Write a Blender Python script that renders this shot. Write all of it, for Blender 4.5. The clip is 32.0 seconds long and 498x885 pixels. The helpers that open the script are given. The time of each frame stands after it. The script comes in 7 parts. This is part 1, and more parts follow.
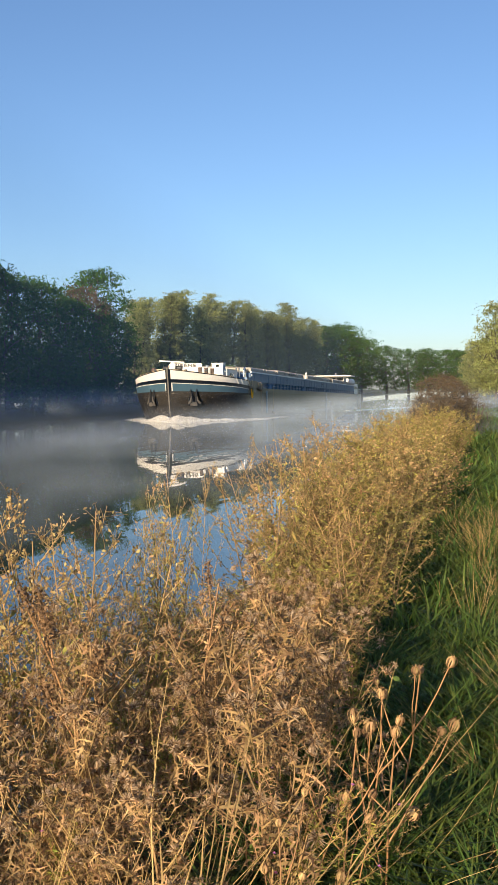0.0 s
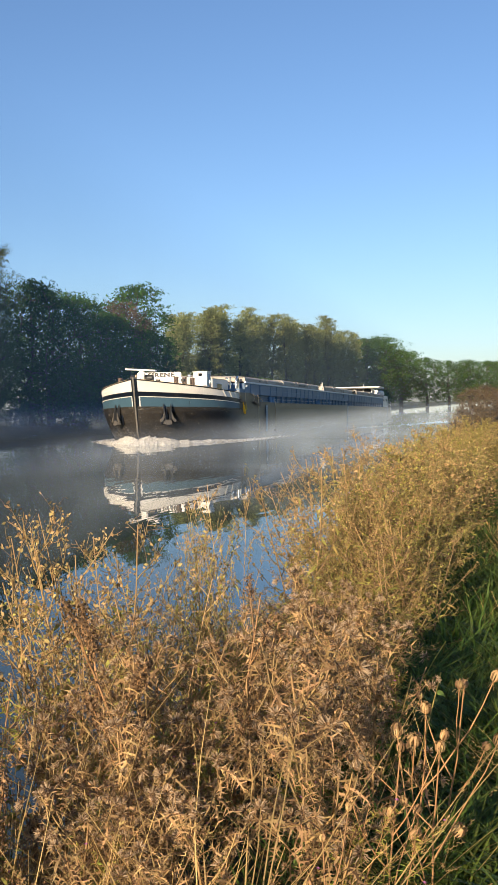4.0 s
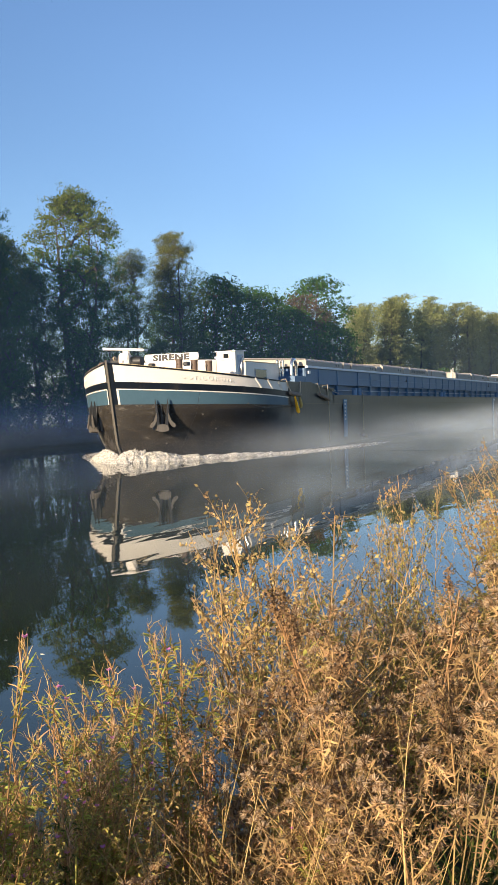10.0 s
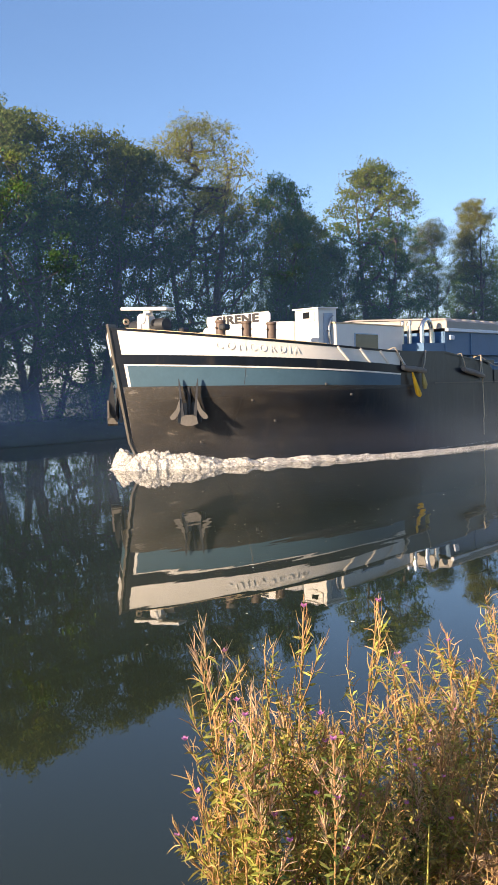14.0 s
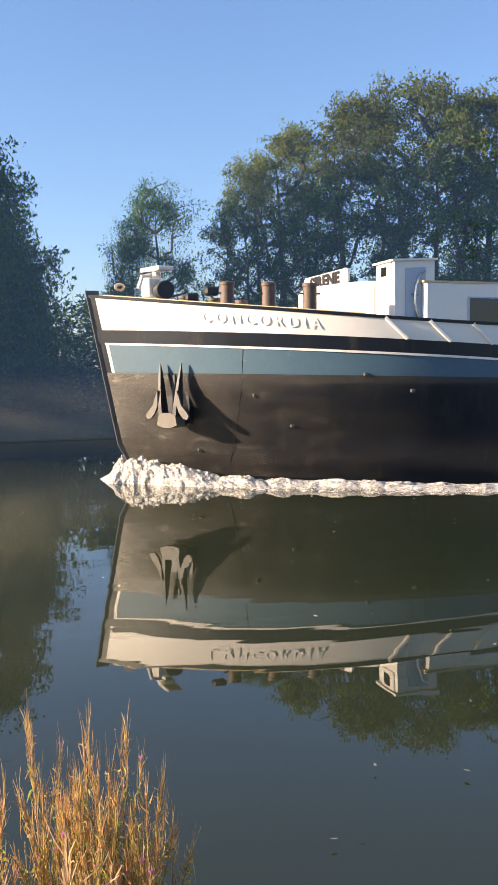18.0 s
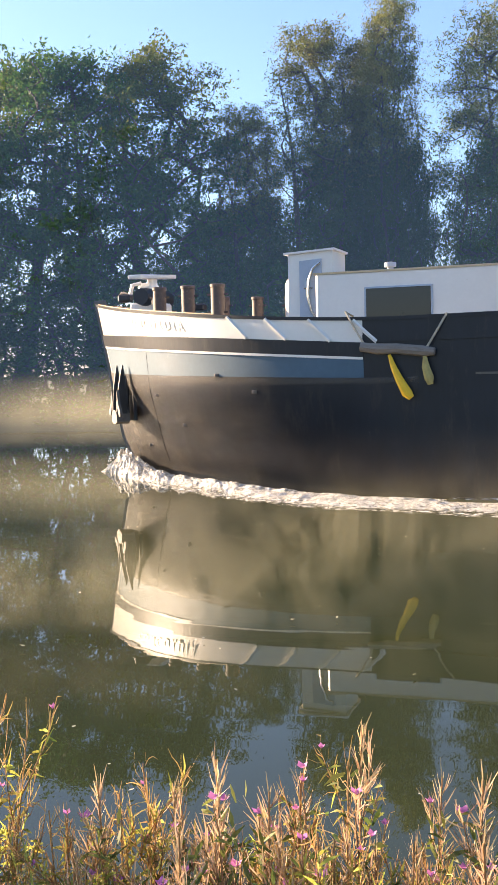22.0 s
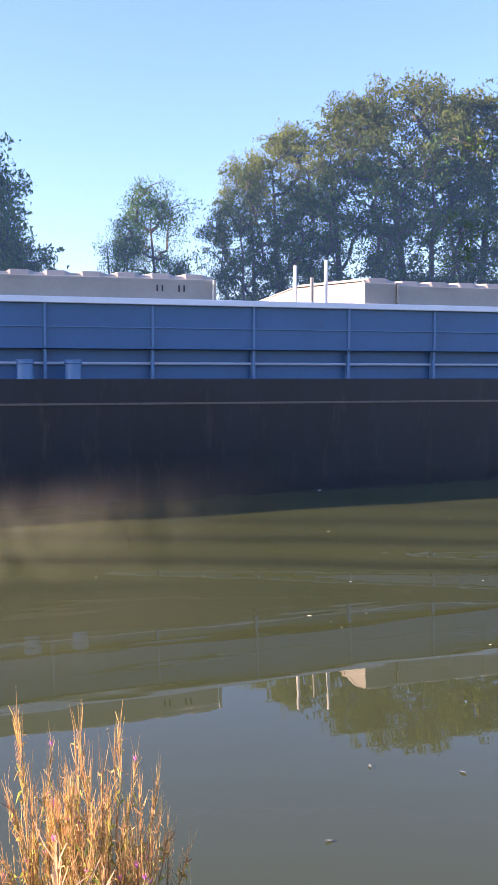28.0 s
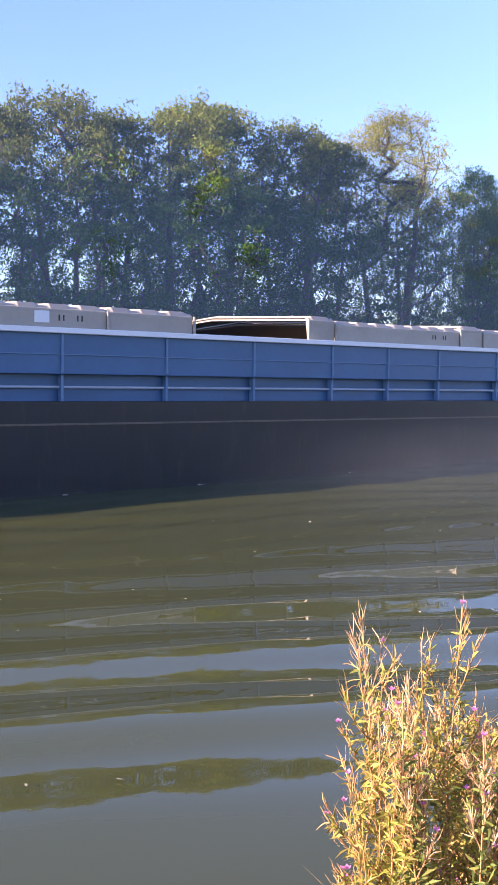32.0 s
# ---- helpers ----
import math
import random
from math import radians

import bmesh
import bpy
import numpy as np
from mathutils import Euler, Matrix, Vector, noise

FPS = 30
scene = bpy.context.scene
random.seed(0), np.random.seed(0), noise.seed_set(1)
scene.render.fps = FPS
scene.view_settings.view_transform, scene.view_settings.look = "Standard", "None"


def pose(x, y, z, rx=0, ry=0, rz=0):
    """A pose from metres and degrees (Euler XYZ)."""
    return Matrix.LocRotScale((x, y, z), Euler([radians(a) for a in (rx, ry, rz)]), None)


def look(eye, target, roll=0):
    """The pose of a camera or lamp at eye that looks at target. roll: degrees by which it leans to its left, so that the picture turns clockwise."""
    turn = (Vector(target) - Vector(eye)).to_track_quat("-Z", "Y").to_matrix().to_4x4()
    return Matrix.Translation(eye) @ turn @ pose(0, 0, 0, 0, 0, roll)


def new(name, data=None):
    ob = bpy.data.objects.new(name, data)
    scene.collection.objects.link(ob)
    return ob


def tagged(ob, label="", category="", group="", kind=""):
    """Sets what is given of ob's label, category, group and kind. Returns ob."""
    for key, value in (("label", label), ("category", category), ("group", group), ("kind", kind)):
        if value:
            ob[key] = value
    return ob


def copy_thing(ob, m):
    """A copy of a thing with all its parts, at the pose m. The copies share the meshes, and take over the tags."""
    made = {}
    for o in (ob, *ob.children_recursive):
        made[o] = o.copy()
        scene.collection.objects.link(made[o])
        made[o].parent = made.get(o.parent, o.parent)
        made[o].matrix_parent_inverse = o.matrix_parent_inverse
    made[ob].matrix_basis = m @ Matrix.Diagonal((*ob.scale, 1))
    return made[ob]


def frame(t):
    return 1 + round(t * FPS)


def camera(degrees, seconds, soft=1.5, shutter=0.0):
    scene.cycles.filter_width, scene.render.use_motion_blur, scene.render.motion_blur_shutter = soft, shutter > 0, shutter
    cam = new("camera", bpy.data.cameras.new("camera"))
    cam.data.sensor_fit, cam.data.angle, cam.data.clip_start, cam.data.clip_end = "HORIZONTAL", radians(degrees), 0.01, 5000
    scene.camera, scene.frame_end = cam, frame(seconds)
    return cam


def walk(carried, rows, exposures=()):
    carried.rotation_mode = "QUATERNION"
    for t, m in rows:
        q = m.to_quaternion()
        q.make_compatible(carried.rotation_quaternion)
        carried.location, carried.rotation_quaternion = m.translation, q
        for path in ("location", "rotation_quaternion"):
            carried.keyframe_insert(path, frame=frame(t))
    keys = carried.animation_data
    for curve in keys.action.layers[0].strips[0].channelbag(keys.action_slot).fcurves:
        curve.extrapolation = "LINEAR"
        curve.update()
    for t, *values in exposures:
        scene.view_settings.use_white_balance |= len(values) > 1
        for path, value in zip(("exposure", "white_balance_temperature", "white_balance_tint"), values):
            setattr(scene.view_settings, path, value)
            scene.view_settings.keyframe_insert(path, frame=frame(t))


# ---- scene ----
cam = camera(28.09, 32.0)
PATH = [
    (0.0, pose(0.075, -0.018, 2.464, 87.007, 0.657, -77.814)),
    (0.5, pose(0.076, -0.017, 2.463, 87.062, 0.673, -77.738)),
    (1.0, pose(0.073, -0.018, 2.464, 87.160, 0.760, -77.532)),
    (1.5, pose(0.070, -0.018, 2.466, 87.337, 0.711, -77.300)),
    (2.0, pose(0.069, -0.018, 2.465, 87.498, 0.737, -77.045)),
    (2.5, pose(0.069, -0.017, 2.464, 87.612, 0.837, -76.728)),
    (4.5, pose(0.066, -0.016, 2.465, 87.837, 1.177, -75.005)),
    (5.0, pose(0.063, -0.014, 2.466, 87.845, 1.168, -74.415)),
    (5.5, pose(0.062, -0.010, 2.466, 87.848, 1.202, -73.905)),
    (6.0, pose(0.063, -0.006, 2.465, 87.718, 1.216, -73.245)),
    (6.5, pose(0.065, -0.001, 2.464, 87.378, 1.373, -72.400)),
    (7.0, pose(0.065, 0.003, 2.464, 87.095, 1.374, -71.730)),
    (7.5, pose(0.063, 0.007, 2.464, 86.854, 1.391, -70.927)),
    (8.0, pose(0.058, 0.013, 2.463, 86.747, 1.372, -69.981)),
    (8.5, pose(0.053, 0.021, 2.463, 86.781, 1.479, -68.832)),
    (9.0, pose(0.046, 0.028, 2.464, 86.992, 1.642, -67.696)),
    (9.5, pose(0.038, 0.033, 2.465, 87.271, 1.847, -66.596)),
    (10.0, pose(0.033, 0.040, 2.465, 87.606, 1.768, -65.210)),
    (10.5, pose(0.033, 0.055, 2.463, 87.561, 1.683, -63.463)),
    (11.0, pose(0.038, 0.080, 2.458, 87.407, 1.644, -61.705)),
    (11.5, pose(0.041, 0.104, 2.452, 87.295, 1.649, -60.043)),
    (12.0, pose(0.036, 0.121, 2.448, 87.184, 1.768, -58.155)),
    (12.5, pose(0.026, 0.134, 2.447, 87.147, 1.852, -56.170)),
    (13.0, pose(0.015, 0.153, 2.447, 87.100, 1.649, -53.947)),
    (13.5, pose(0.007, 0.180, 2.445, 86.893, 1.812, -51.444)),
    (14.0, pose(-0.005, 0.203, 2.443, 86.619, 2.073, -48.299)),
    (14.5, pose(-0.016, 0.189, 2.446, 86.365, 1.713, -45.050)),
    (16.5, pose(-0.013, 0.138, 2.451, 85.779, 1.513, -31.207)),
    (17.0, pose(-0.006, 0.099, 2.455, 85.817, 0.804, -26.903)),
    (17.5, pose(-0.002, 0.080, 2.457, 86.013, 0.828, -22.193)),
    (18.0, pose(0.002, 0.063, 2.459, 85.891, 1.027, -17.133)),
    (18.5, pose(0.005, 0.045, 2.462, 85.915, 1.326, -11.777)),
    (19.0, pose(0.002, 0.035, 2.464, 85.880, 1.024, -6.244)),
    (19.5, pose(-0.009, 0.042, 2.463, 85.618, 0.805, -1.263)),
    (20.0, pose(-0.029, 0.053, 2.462, 85.545, 0.984, 3.363)),
    (20.5, pose(-0.057, 0.063, 2.461, 85.718, 1.425, 8.213)),
    (21.0, pose(-0.087, 0.074, 2.462, 85.745, 1.894, 12.839)),
    (21.5, pose(-0.111, 0.091, 2.461, 85.653, 2.077, 17.240)),
    (22.0, pose(-0.126, 0.112, 2.456, 85.772, 1.997, 20.672)),
    (22.5, pose(-0.128, 0.123, 2.449, 85.898, 1.803, 21.543)),
    (23.0, pose(-0.122, 0.121, 2.443, 85.899, 1.620, 19.040)),
    (23.5, pose(-0.109, 0.109, 2.441, 85.997, 1.560, 15.385)),
    (24.0, pose(-0.086, 0.093, 2.445, 86.258, 1.700, 11.619)),
    (24.5, pose(-0.064, 0.085, 2.447, 86.401, 1.411, 7.943)),
    (25.0, pose(-0.048, 0.090, 2.444, 86.560, 1.317, 4.540)),
    (25.5, pose(-0.034, 0.103, 2.438, 86.633, 1.192, 1.019)),
    (26.0, pose(-0.019, 0.114, 2.433, 86.553, 1.024, -2.856)),
    (26.5, pose(-0.001, 0.119, 2.434, 86.348, 0.565, -7.443)),
    (28.5, pose(0.010, 0.130, 2.438, 85.881, 0.924, -19.793)),
    (29.0, pose(0.008, 0.139, 2.441, 86.005, 1.107, -22.118)),
    (29.5, pose(-0.004, 0.139, 2.443, 86.256, 1.084, -25.145)),
    (30.0, pose(-0.025, 0.136, 2.444, 86.321, 0.835, -28.473)),
    (30.5, pose(-0.046, 0.135, 2.444, 86.336, 0.596, -31.517)),
    (31.0, pose(-0.057, 0.132, 2.443, 86.357, 0.231, -34.165)),
    (31.5, pose(-0.051, 0.123, 2.443, 86.377, 0.088, -35.991)),
    (32.0, pose(-0.035, 0.110, 2.442, 86.482, 0.135, -37.606)),
]
EXPOSURES = [(0.0, 0.82, 6450, 9), (9.0, 0.98, 6480, 9), (14.0, 1.42, 6650, 15), (17.0, 1.56, 6680, 15), (20.0, 1.84, 6850, 15), (22.0, 2.13, 7050, 17), (24.0, 2.44, 6650, 21), (26.0, 2.30, 6250, 25), (30.0, 2.38, 6420, 33), (32.0, 2.28, 6400, 33)]
walk(cam, PATH, EXPOSURES)

# ---- sky and sun: early morning, sun low over the canal's left end ----
SUN_EL = radians(16.0)
SUN_DIR = Vector((-math.cos(SUN_EL), 0.18 * math.cos(SUN_EL), math.sin(SUN_EL))).normalized()
world = bpy.data.worlds.new("morning_sky")
scene.world = world
world.use_nodes = True
wn = world.node_tree.nodes
sky = wn.new("ShaderNodeTexSky")
sky.sky_type = "NISHITA"
sky.sun_disc = False
sky.sun_elevation = SUN_EL
sky.sun_rotation = radians(-79.8)
sky.air_density = 1.0
sky.dust_density = 0.6
sky.ozone_density = 4.0
wn["Background"].inputs[1].default_value = 0.092
tone = wn.new("ShaderNodeMix")
tone.data_type = "RGBA"
tone.blend_type = "MULTIPLY"
tone.inputs[0].default_value = 1.0
tone.inputs[7].default_value = (1.01, 0.965, 1.0, 1.0)
world.node_tree.links.new(sky.outputs[0], tone.inputs[6])
world.node_tree.links.new(tone.outputs[2], wn["Background"].inputs[0])

sun_data = bpy.data.lights.new("sun", "SUN")
sun_data.energy = 5.0
sun_data.angle = radians(0.6)
sun_data.color = (1.0, 0.80, 0.56)
sun = new("sun", sun_data)
sun.matrix_world = look(SUN_DIR * 100.0, (0, 0, 0))

# ---- materials ----
def node(nt, kind, **kw):
    n = nt.nodes.new(kind)
    for k, v in kw.items():
        n.inputs[k].default_value = v
    return n


def mat(name, base, rough=0.6, metal=0.0, vary=0.15, scale=4.0, bump=0.0, bump_scale=60.0, wear=None, wear_amount=0.0, rnd=0.0, hue=0.0, island=0.0, translucent=0.0, stretch=(1, 1, 1), spec=0.5):
    """Painted or natural surface: base colour with two scales of variation, relief and worn spots."""
    m = bpy.data.materials.new(name)
    m.use_nodes = True
    nt = m.node_tree
    L = nt.links.new
    b = nt.nodes["Principled BSDF"]
    b.inputs["Roughness"].default_value = rough
    b.inputs["Metallic"].default_value = metal
    b.inputs["Specular IOR Level"].default_value = spec
    tc = nt.nodes.new("ShaderNodeTexCoord")
    mp = node(nt, "ShaderNodeMapping", Scale=stretch)
    L(tc.outputs["Object"], mp.inputs[0])
    n1 = node(nt, "ShaderNodeTexNoise", Scale=scale, Detail=6.0, Roughness=0.65)
    n2 = node(nt, "ShaderNodeTexNoise", Scale=scale * 9.0, Detail=3.0)
    L(mp.outputs[0], n1.inputs["Vector"])
    L(mp.outputs[0], n2.inputs["Vector"])
    add = nt.nodes.new("ShaderNodeMath")
    add.operation = "MULTIPLY_ADD"
    add.inputs[1].default_value = 0.4
    L(n2.outputs[0], add.inputs[0])
    L(n1.outputs[0], add.inputs[2])
    mr = node(nt, "ShaderNodeMapRange")
    mr.inputs["From Min"].default_value = 0.4
    mr.inputs["From Max"].default_value = 1.0
    mr.inputs["To Min"].default_value = 1.0 - vary
    mr.inputs["To Max"].default_value = 1.0 + vary
    L(add.outputs[0], mr.inputs["Value"])
    hsv = node(nt, "ShaderNodeHueSaturation", Color=(*base, 1))
    val = mr.outputs[0]
    if rnd or island:
        oi = nt.nodes.new("ShaderNodeObjectInfo")
        src = oi.outputs["Random"]
        if island:
            geo = nt.nodes.new("ShaderNodeNewGeometry")
            src2 = geo.outputs["Random Per Island"]
            r2 = node(nt, "ShaderNodeMapRange")
            r2.inputs["To Min"].default_value = 1.0 - island
            r2.inputs["To Max"].default_value = 1.0 + island
            L(src2, r2.inputs["Value"])
            mu = nt.nodes.new("ShaderNodeMath")
            mu.operation = "MULTIPLY"
            L(val, mu.inputs[0])
            L(r2.outputs[0], mu.inputs[1])
            val = mu.outputs[0]
            if hue:
                r3 = node(nt, "ShaderNodeMapRange")
                r3.inputs["To Min"].default_value = 0.5 - hue
                r3.inputs["To Max"].default_value = 0.5 + hue
                fr = nt.nodes.new("ShaderNodeMath")
                fr.operation = "FRACT"
                m7 = nt.nodes.new("ShaderNodeMath")
                m7.operation = "MULTIPLY"
                m7.inputs[1].default_value = 7.31
                L(src2, m7.inputs[0])
                L(m7.outputs[0], fr.inputs[0])
                L(fr.outputs[0], r3.inputs["Value"])
                L(r3.outputs[0], hsv.inputs["Hue"])
        if rnd:
            r4 = node(nt, "ShaderNodeMapRange")
            r4.inputs["To Min"].default_value = 1.0 - rnd
            r4.inputs["To Max"].default_value = 1.0 + rnd
            L(src, r4.inputs["Value"])
            mu = nt.nodes.new("ShaderNodeMath")
            mu.operation = "MULTIPLY"
            L(val, mu.inputs[0])
            L(r4.outputs[0], mu.inputs[1])
            val = mu.outputs[0]
    L(val, hsv.inputs["Value"])
    col = hsv.outputs[0]
    if wear:
        n3 = node(nt, "ShaderNodeTexNoise", Scale=scale * 1.7, Detail=9.0, Roughness=0.75)
        mp3 = node(nt, "ShaderNodeMapping", Scale=stretch, Location=(3.1, 7.7, 1.3))
        L(tc.outputs["Object"], mp3.inputs[0])
        L(mp3.outputs[0], n3.inputs["Vector"])
        rp = nt.nodes.new("ShaderNodeValToRGB")
        rp.color_ramp.elements[0].position = 0.62 - wear_amount
        rp.color_ramp.elements[1].position = 0.72 - wear_amount * 0.6
        L(n3.outputs[0], rp.inputs[0])
        mx = nt.nodes.new("ShaderNodeMix")
        mx.data_type = "RGBA"
        L(rp.outputs[0], mx.inputs[0])
        L(col, mx.inputs[6])
        mx.inputs[7].default_value = (*wear, 1)
        col = mx.outputs[2]
    L(col, b.inputs["Base Color"])
    if bump:
        nb = node(nt, "ShaderNodeTexNoise", Scale=bump_scale, Detail=4.0)
        L(mp.outputs[0], nb.inputs["Vector"])
        bp = node(nt, "ShaderNodeBump", Strength=bump, Distance=0.02)
        L(nb.outputs[0], bp.inputs["Height"])
        L(bp.outputs[0], b.inputs["Normal"])
    if translucent:
        tr = nt.nodes.new("ShaderNodeBsdfTranslucent")
        L(col, tr.inputs[0])
        ms = nt.nodes.new("ShaderNodeMixShader")
        ms.inputs[0].default_value = translucent
        L(b.outputs[0], ms.inputs[1])
        L(tr.outputs[0], ms.inputs[2])
        L(ms.outputs[0], nt.nodes["Material Output"].inputs[0])
    return m


M_HULL = mat("hull_black_paint", (0.005, 0.0085, 0.0155), 0.34, spec=0.4, vary=0.4, scale=0.8, bump=0.3, bump_scale=2.2, wear=(0.026, 0.025, 0.026), wear_amount=0.07, stretch=(2.2, 1, 0.45))
M_WHITE = mat("white_ship_paint", (0.72, 0.69, 0.635), 0.38, vary=0.05, scale=1.5, bump=0.05, bump_scale=6, wear=(0.45, 0.36, 0.25), wear_amount=-0.04)
M_TEAL = mat("petrol_blue_band", (0.050, 0.102, 0.145), 0.5, spec=0.4, vary=0.14, scale=1.2, bump=0.12, bump_scale=3, wear=(0.2, 0.25, 0.27), wear_amount=-0.02)
M_BLUE = mat("blue_coaming_paint", (0.034, 0.11, 0.225), 0.45, vary=0.12, scale=0.9, bump=0.08, bump_scale=2.5, wear=(0.05, 0.08, 0.15), wear_amount=0.0)
M_BLUE_LIGHT = mat("blue_bracket_paint", (0.08, 0.18, 0.32), 0.45, vary=0.1, scale=3)
M_BLUE_GREY = mat("blue_grey_plate", (0.095, 0.19, 0.30), 0.5, vary=0.12, scale=2)
M_STRIP = mat("white_rail_paint", (0.68, 0.70, 0.74), 0.4, vary=0.06, scale=2)
M_HATCH = mat("aluminium_hatch", (0.325, 0.295, 0.255), 0.55, metal=0.05, vary=0.12, scale=1.3, bump=0.08, bump_scale=8, wear=(0.30, 0.27, 0.23), wear_amount=0.0, rnd=0.08)
M_DARK = mat("dark_steel", (0.03, 0.032, 0.036), 0.5, vary=0.2, scale=6, metal=0.3)
M_RUST = mat("rusty_brown_steel", (0.10, 0.068, 0.052), 0.65, vary=0.35, scale=9, bump=0.2, bump_scale=50, wear=(0.22, 0.16, 0.12), wear_amount=0.05)
M_STEEL = mat("polished_steel", (0.62, 0.62, 0.60), 0.22, metal=0.95, vary=0.06, scale=5)
M_GREYPAINT = mat("grey_door_paint", (0.34, 0.40, 0.48), 0.4, vary=0.08, scale=4)
M_GLASS_DARK = mat("dark_window", (0.012, 0.014, 0.017), 0.08, vary=0.1, scale=2)
M_YELLOW = mat("yellow_cloth", (0.80, 0.47, 0.02), 0.6, vary=0.12, scale=8, bump=0.3, bump_scale=20)
M_ROPE = mat("weathered_rope", (0.42, 0.36, 0.27), 0.85, vary=0.25, scale=30, bump=0.4, bump_scale=200)
M_TIMBER = mat("grey_fender_timber", (0.20, 0.17, 0.14), 0.85, vary=0.3, scale=9, bump=0.4, bump_scale=30, stretch=(0.4, 2, 2))
M_ANCHOR = mat("anchor_grey_steel", (0.11, 0.10, 0.088), 0.6, vary=0.3, scale=6, metal=0.2, bump=0.2, bump_scale=25, wear=(0.2, 0.18, 0.15), wear_amount=0.0)
M_LETTER = mat("black_letter_paint", (0.015, 0.015, 0.018), 0.45, vary=0.1, scale=8)
M_CREAM = mat("cream_raised_letter", (0.76, 0.73, 0.67), 0.4, vary=0.08, scale=5)
M_RIM = mat("pale_wood_rail", (0.55, 0.42, 0.25), 0.5, vary=0.15, scale=5)
M_CARGO = mat("dark_hold", (0.05, 0.045, 0.04), 0.8, vary=0.2, scale=2)

M_BARK = mat("bark", (0.075, 0.062, 0.05), 0.9, vary=0.35, scale=3, bump=0.6, bump_scale=14, stretch=(2, 2, 0.5))
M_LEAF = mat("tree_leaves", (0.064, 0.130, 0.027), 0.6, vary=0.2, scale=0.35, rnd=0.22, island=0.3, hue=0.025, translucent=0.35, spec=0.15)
# sunlight on upper crowns is painted in: yellow-green here, golden in the next colour
M_LEAF_SUN = mat("painted_sun_leaves", (0.125, 0.155, 0.033), 0.6, vary=0.25, scale=0.35, rnd=0.2, island=0.3, hue=0.03, translucent=0.4, spec=0.15)
M_LEAF_GOLD = mat("golden_sun_leaves", (0.185, 0.19, 0.038), 0.6, vary=0.2, scale=0.35, rnd=0.15, island=0.3, hue=0.03, translucent=0.35, spec=0.15)
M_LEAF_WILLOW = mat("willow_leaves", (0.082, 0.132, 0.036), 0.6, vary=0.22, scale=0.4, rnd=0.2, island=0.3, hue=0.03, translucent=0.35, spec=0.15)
M_LEAF_POPLAR = mat("poplar_leaves", (0.23, 0.25, 0.085), 0.6, vary=0.25, scale=0.12, rnd=0.2, island=0.4, hue=0.02, translucent=0.35, spec=0.3)
M_LEAF_RED = mat("reddish_leaves", (0.115, 0.082, 0.045), 0.65, vary=0.2, scale=0.4, rnd=0.15, island=0.4, hue=0.03, translucent=0.3, spec=0.3)

M_STALK = mat("straw_stalk", (0.34, 0.22, 0.09), 0.7, vary=0.2, scale=12, rnd=0.2, island=0.3, hue=0.012, translucent=0.15)
M_STALK_RED = mat("reddish_stalk", (0.33, 0.18, 0.075), 0.65, vary=0.2, scale=12, rnd=0.15, island=0.2, translucent=0.1)
M_DRY = mat("dry_thistle_leaf", (0.37, 0.235, 0.11), 0.75, vary=0.3, scale=10, rnd=0.3, island=0.6, hue=0.015, translucent=0.25, spec=0.25)
M_DARKDRY = mat("dark_dry_seed", (0.20, 0.12, 0.06), 0.75, vary=0.25, scale=14, rnd=0.2, island=0.4, translucent=0.1, spec=0.25)
M_GOLD = mat("golden_seed_spray", (0.40, 0.28, 0.115), 0.7, vary=0.2, scale=9, rnd=0.2, island=0.4, hue=0.02, translucent=0.35, spec=0.25)
M_FLUFF = mat("pale_thistle_down", (0.45, 0.33, 0.21), 0.85, vary=0.2, scale=20, rnd=0.15, island=0.3, translucent=0.4, spec=0.2)
M_OLIVE = mat("olive_weed_leaf", (0.36, 0.30, 0.08), 0.65, vary=0.25, scale=8, rnd=0.2, island=0.45, hue=0.03, translucent=0.35, spec=0.3)
M_PODRUST = mat("rusty_pod", (0.50, 0.31, 0.12), 0.65, vary=0.2, scale=10, rnd=0.15, island=0.4, hue=0.02, translucent=0.3, spec=0.3)
M_HERB = mat("willowherb_leaf", (0.34, 0.33, 0.07), 0.6, vary=0.2, scale=8, rnd=0.15, island=0.45, hue=0.04, translucent=0.5, spec=0.3)
M_POD = mat("willowherb_pod", (0.55, 0.38, 0.23), 0.65, vary=0.2, scale=10, rnd=0.15, island=0.4, hue=0.02, translucent=0.3, spec=0.3)
M_PINK = mat("pink_petal", (0.62, 0.22, 0.50), 0.6, vary=0.1, scale=10, island=0.2, translucent=0.4)
M_GRASS = mat("bank_grass", (0.09, 0.138, 0.026), 0.55, vary=0.3, scale=1.5, island=0.55, hue=0.035, translucent=0.4, spec=0.35)
M_STRAW = mat("straw_blade", (0.45, 0.31, 0.12), 0.65, vary=0.15, scale=6, rnd=0.15, island=0.3, translucent=0.3)
M_SOIL = mat("bank_soil", (0.045, 0.05, 0.022), 0.95, vary=0.4, scale=2.0, bump=0.8, bump_scale=20, wear=(0.05, 0.075, 0.02), wear_amount=0.12)
M_OLIVESTEM = mat("olive_stalk", (0.24, 0.19, 0.07), 0.75, vary=0.25, scale=10, rnd=0.25, island=0.3, translucent=0.15)
M_PODGREEN = mat("dark_willowherb_leaf", (0.13, 0.16, 0.04), 0.6, vary=0.25, scale=8, rnd=0.15, island=0.45, hue=0.04, translucent=0.35, spec=0.3)


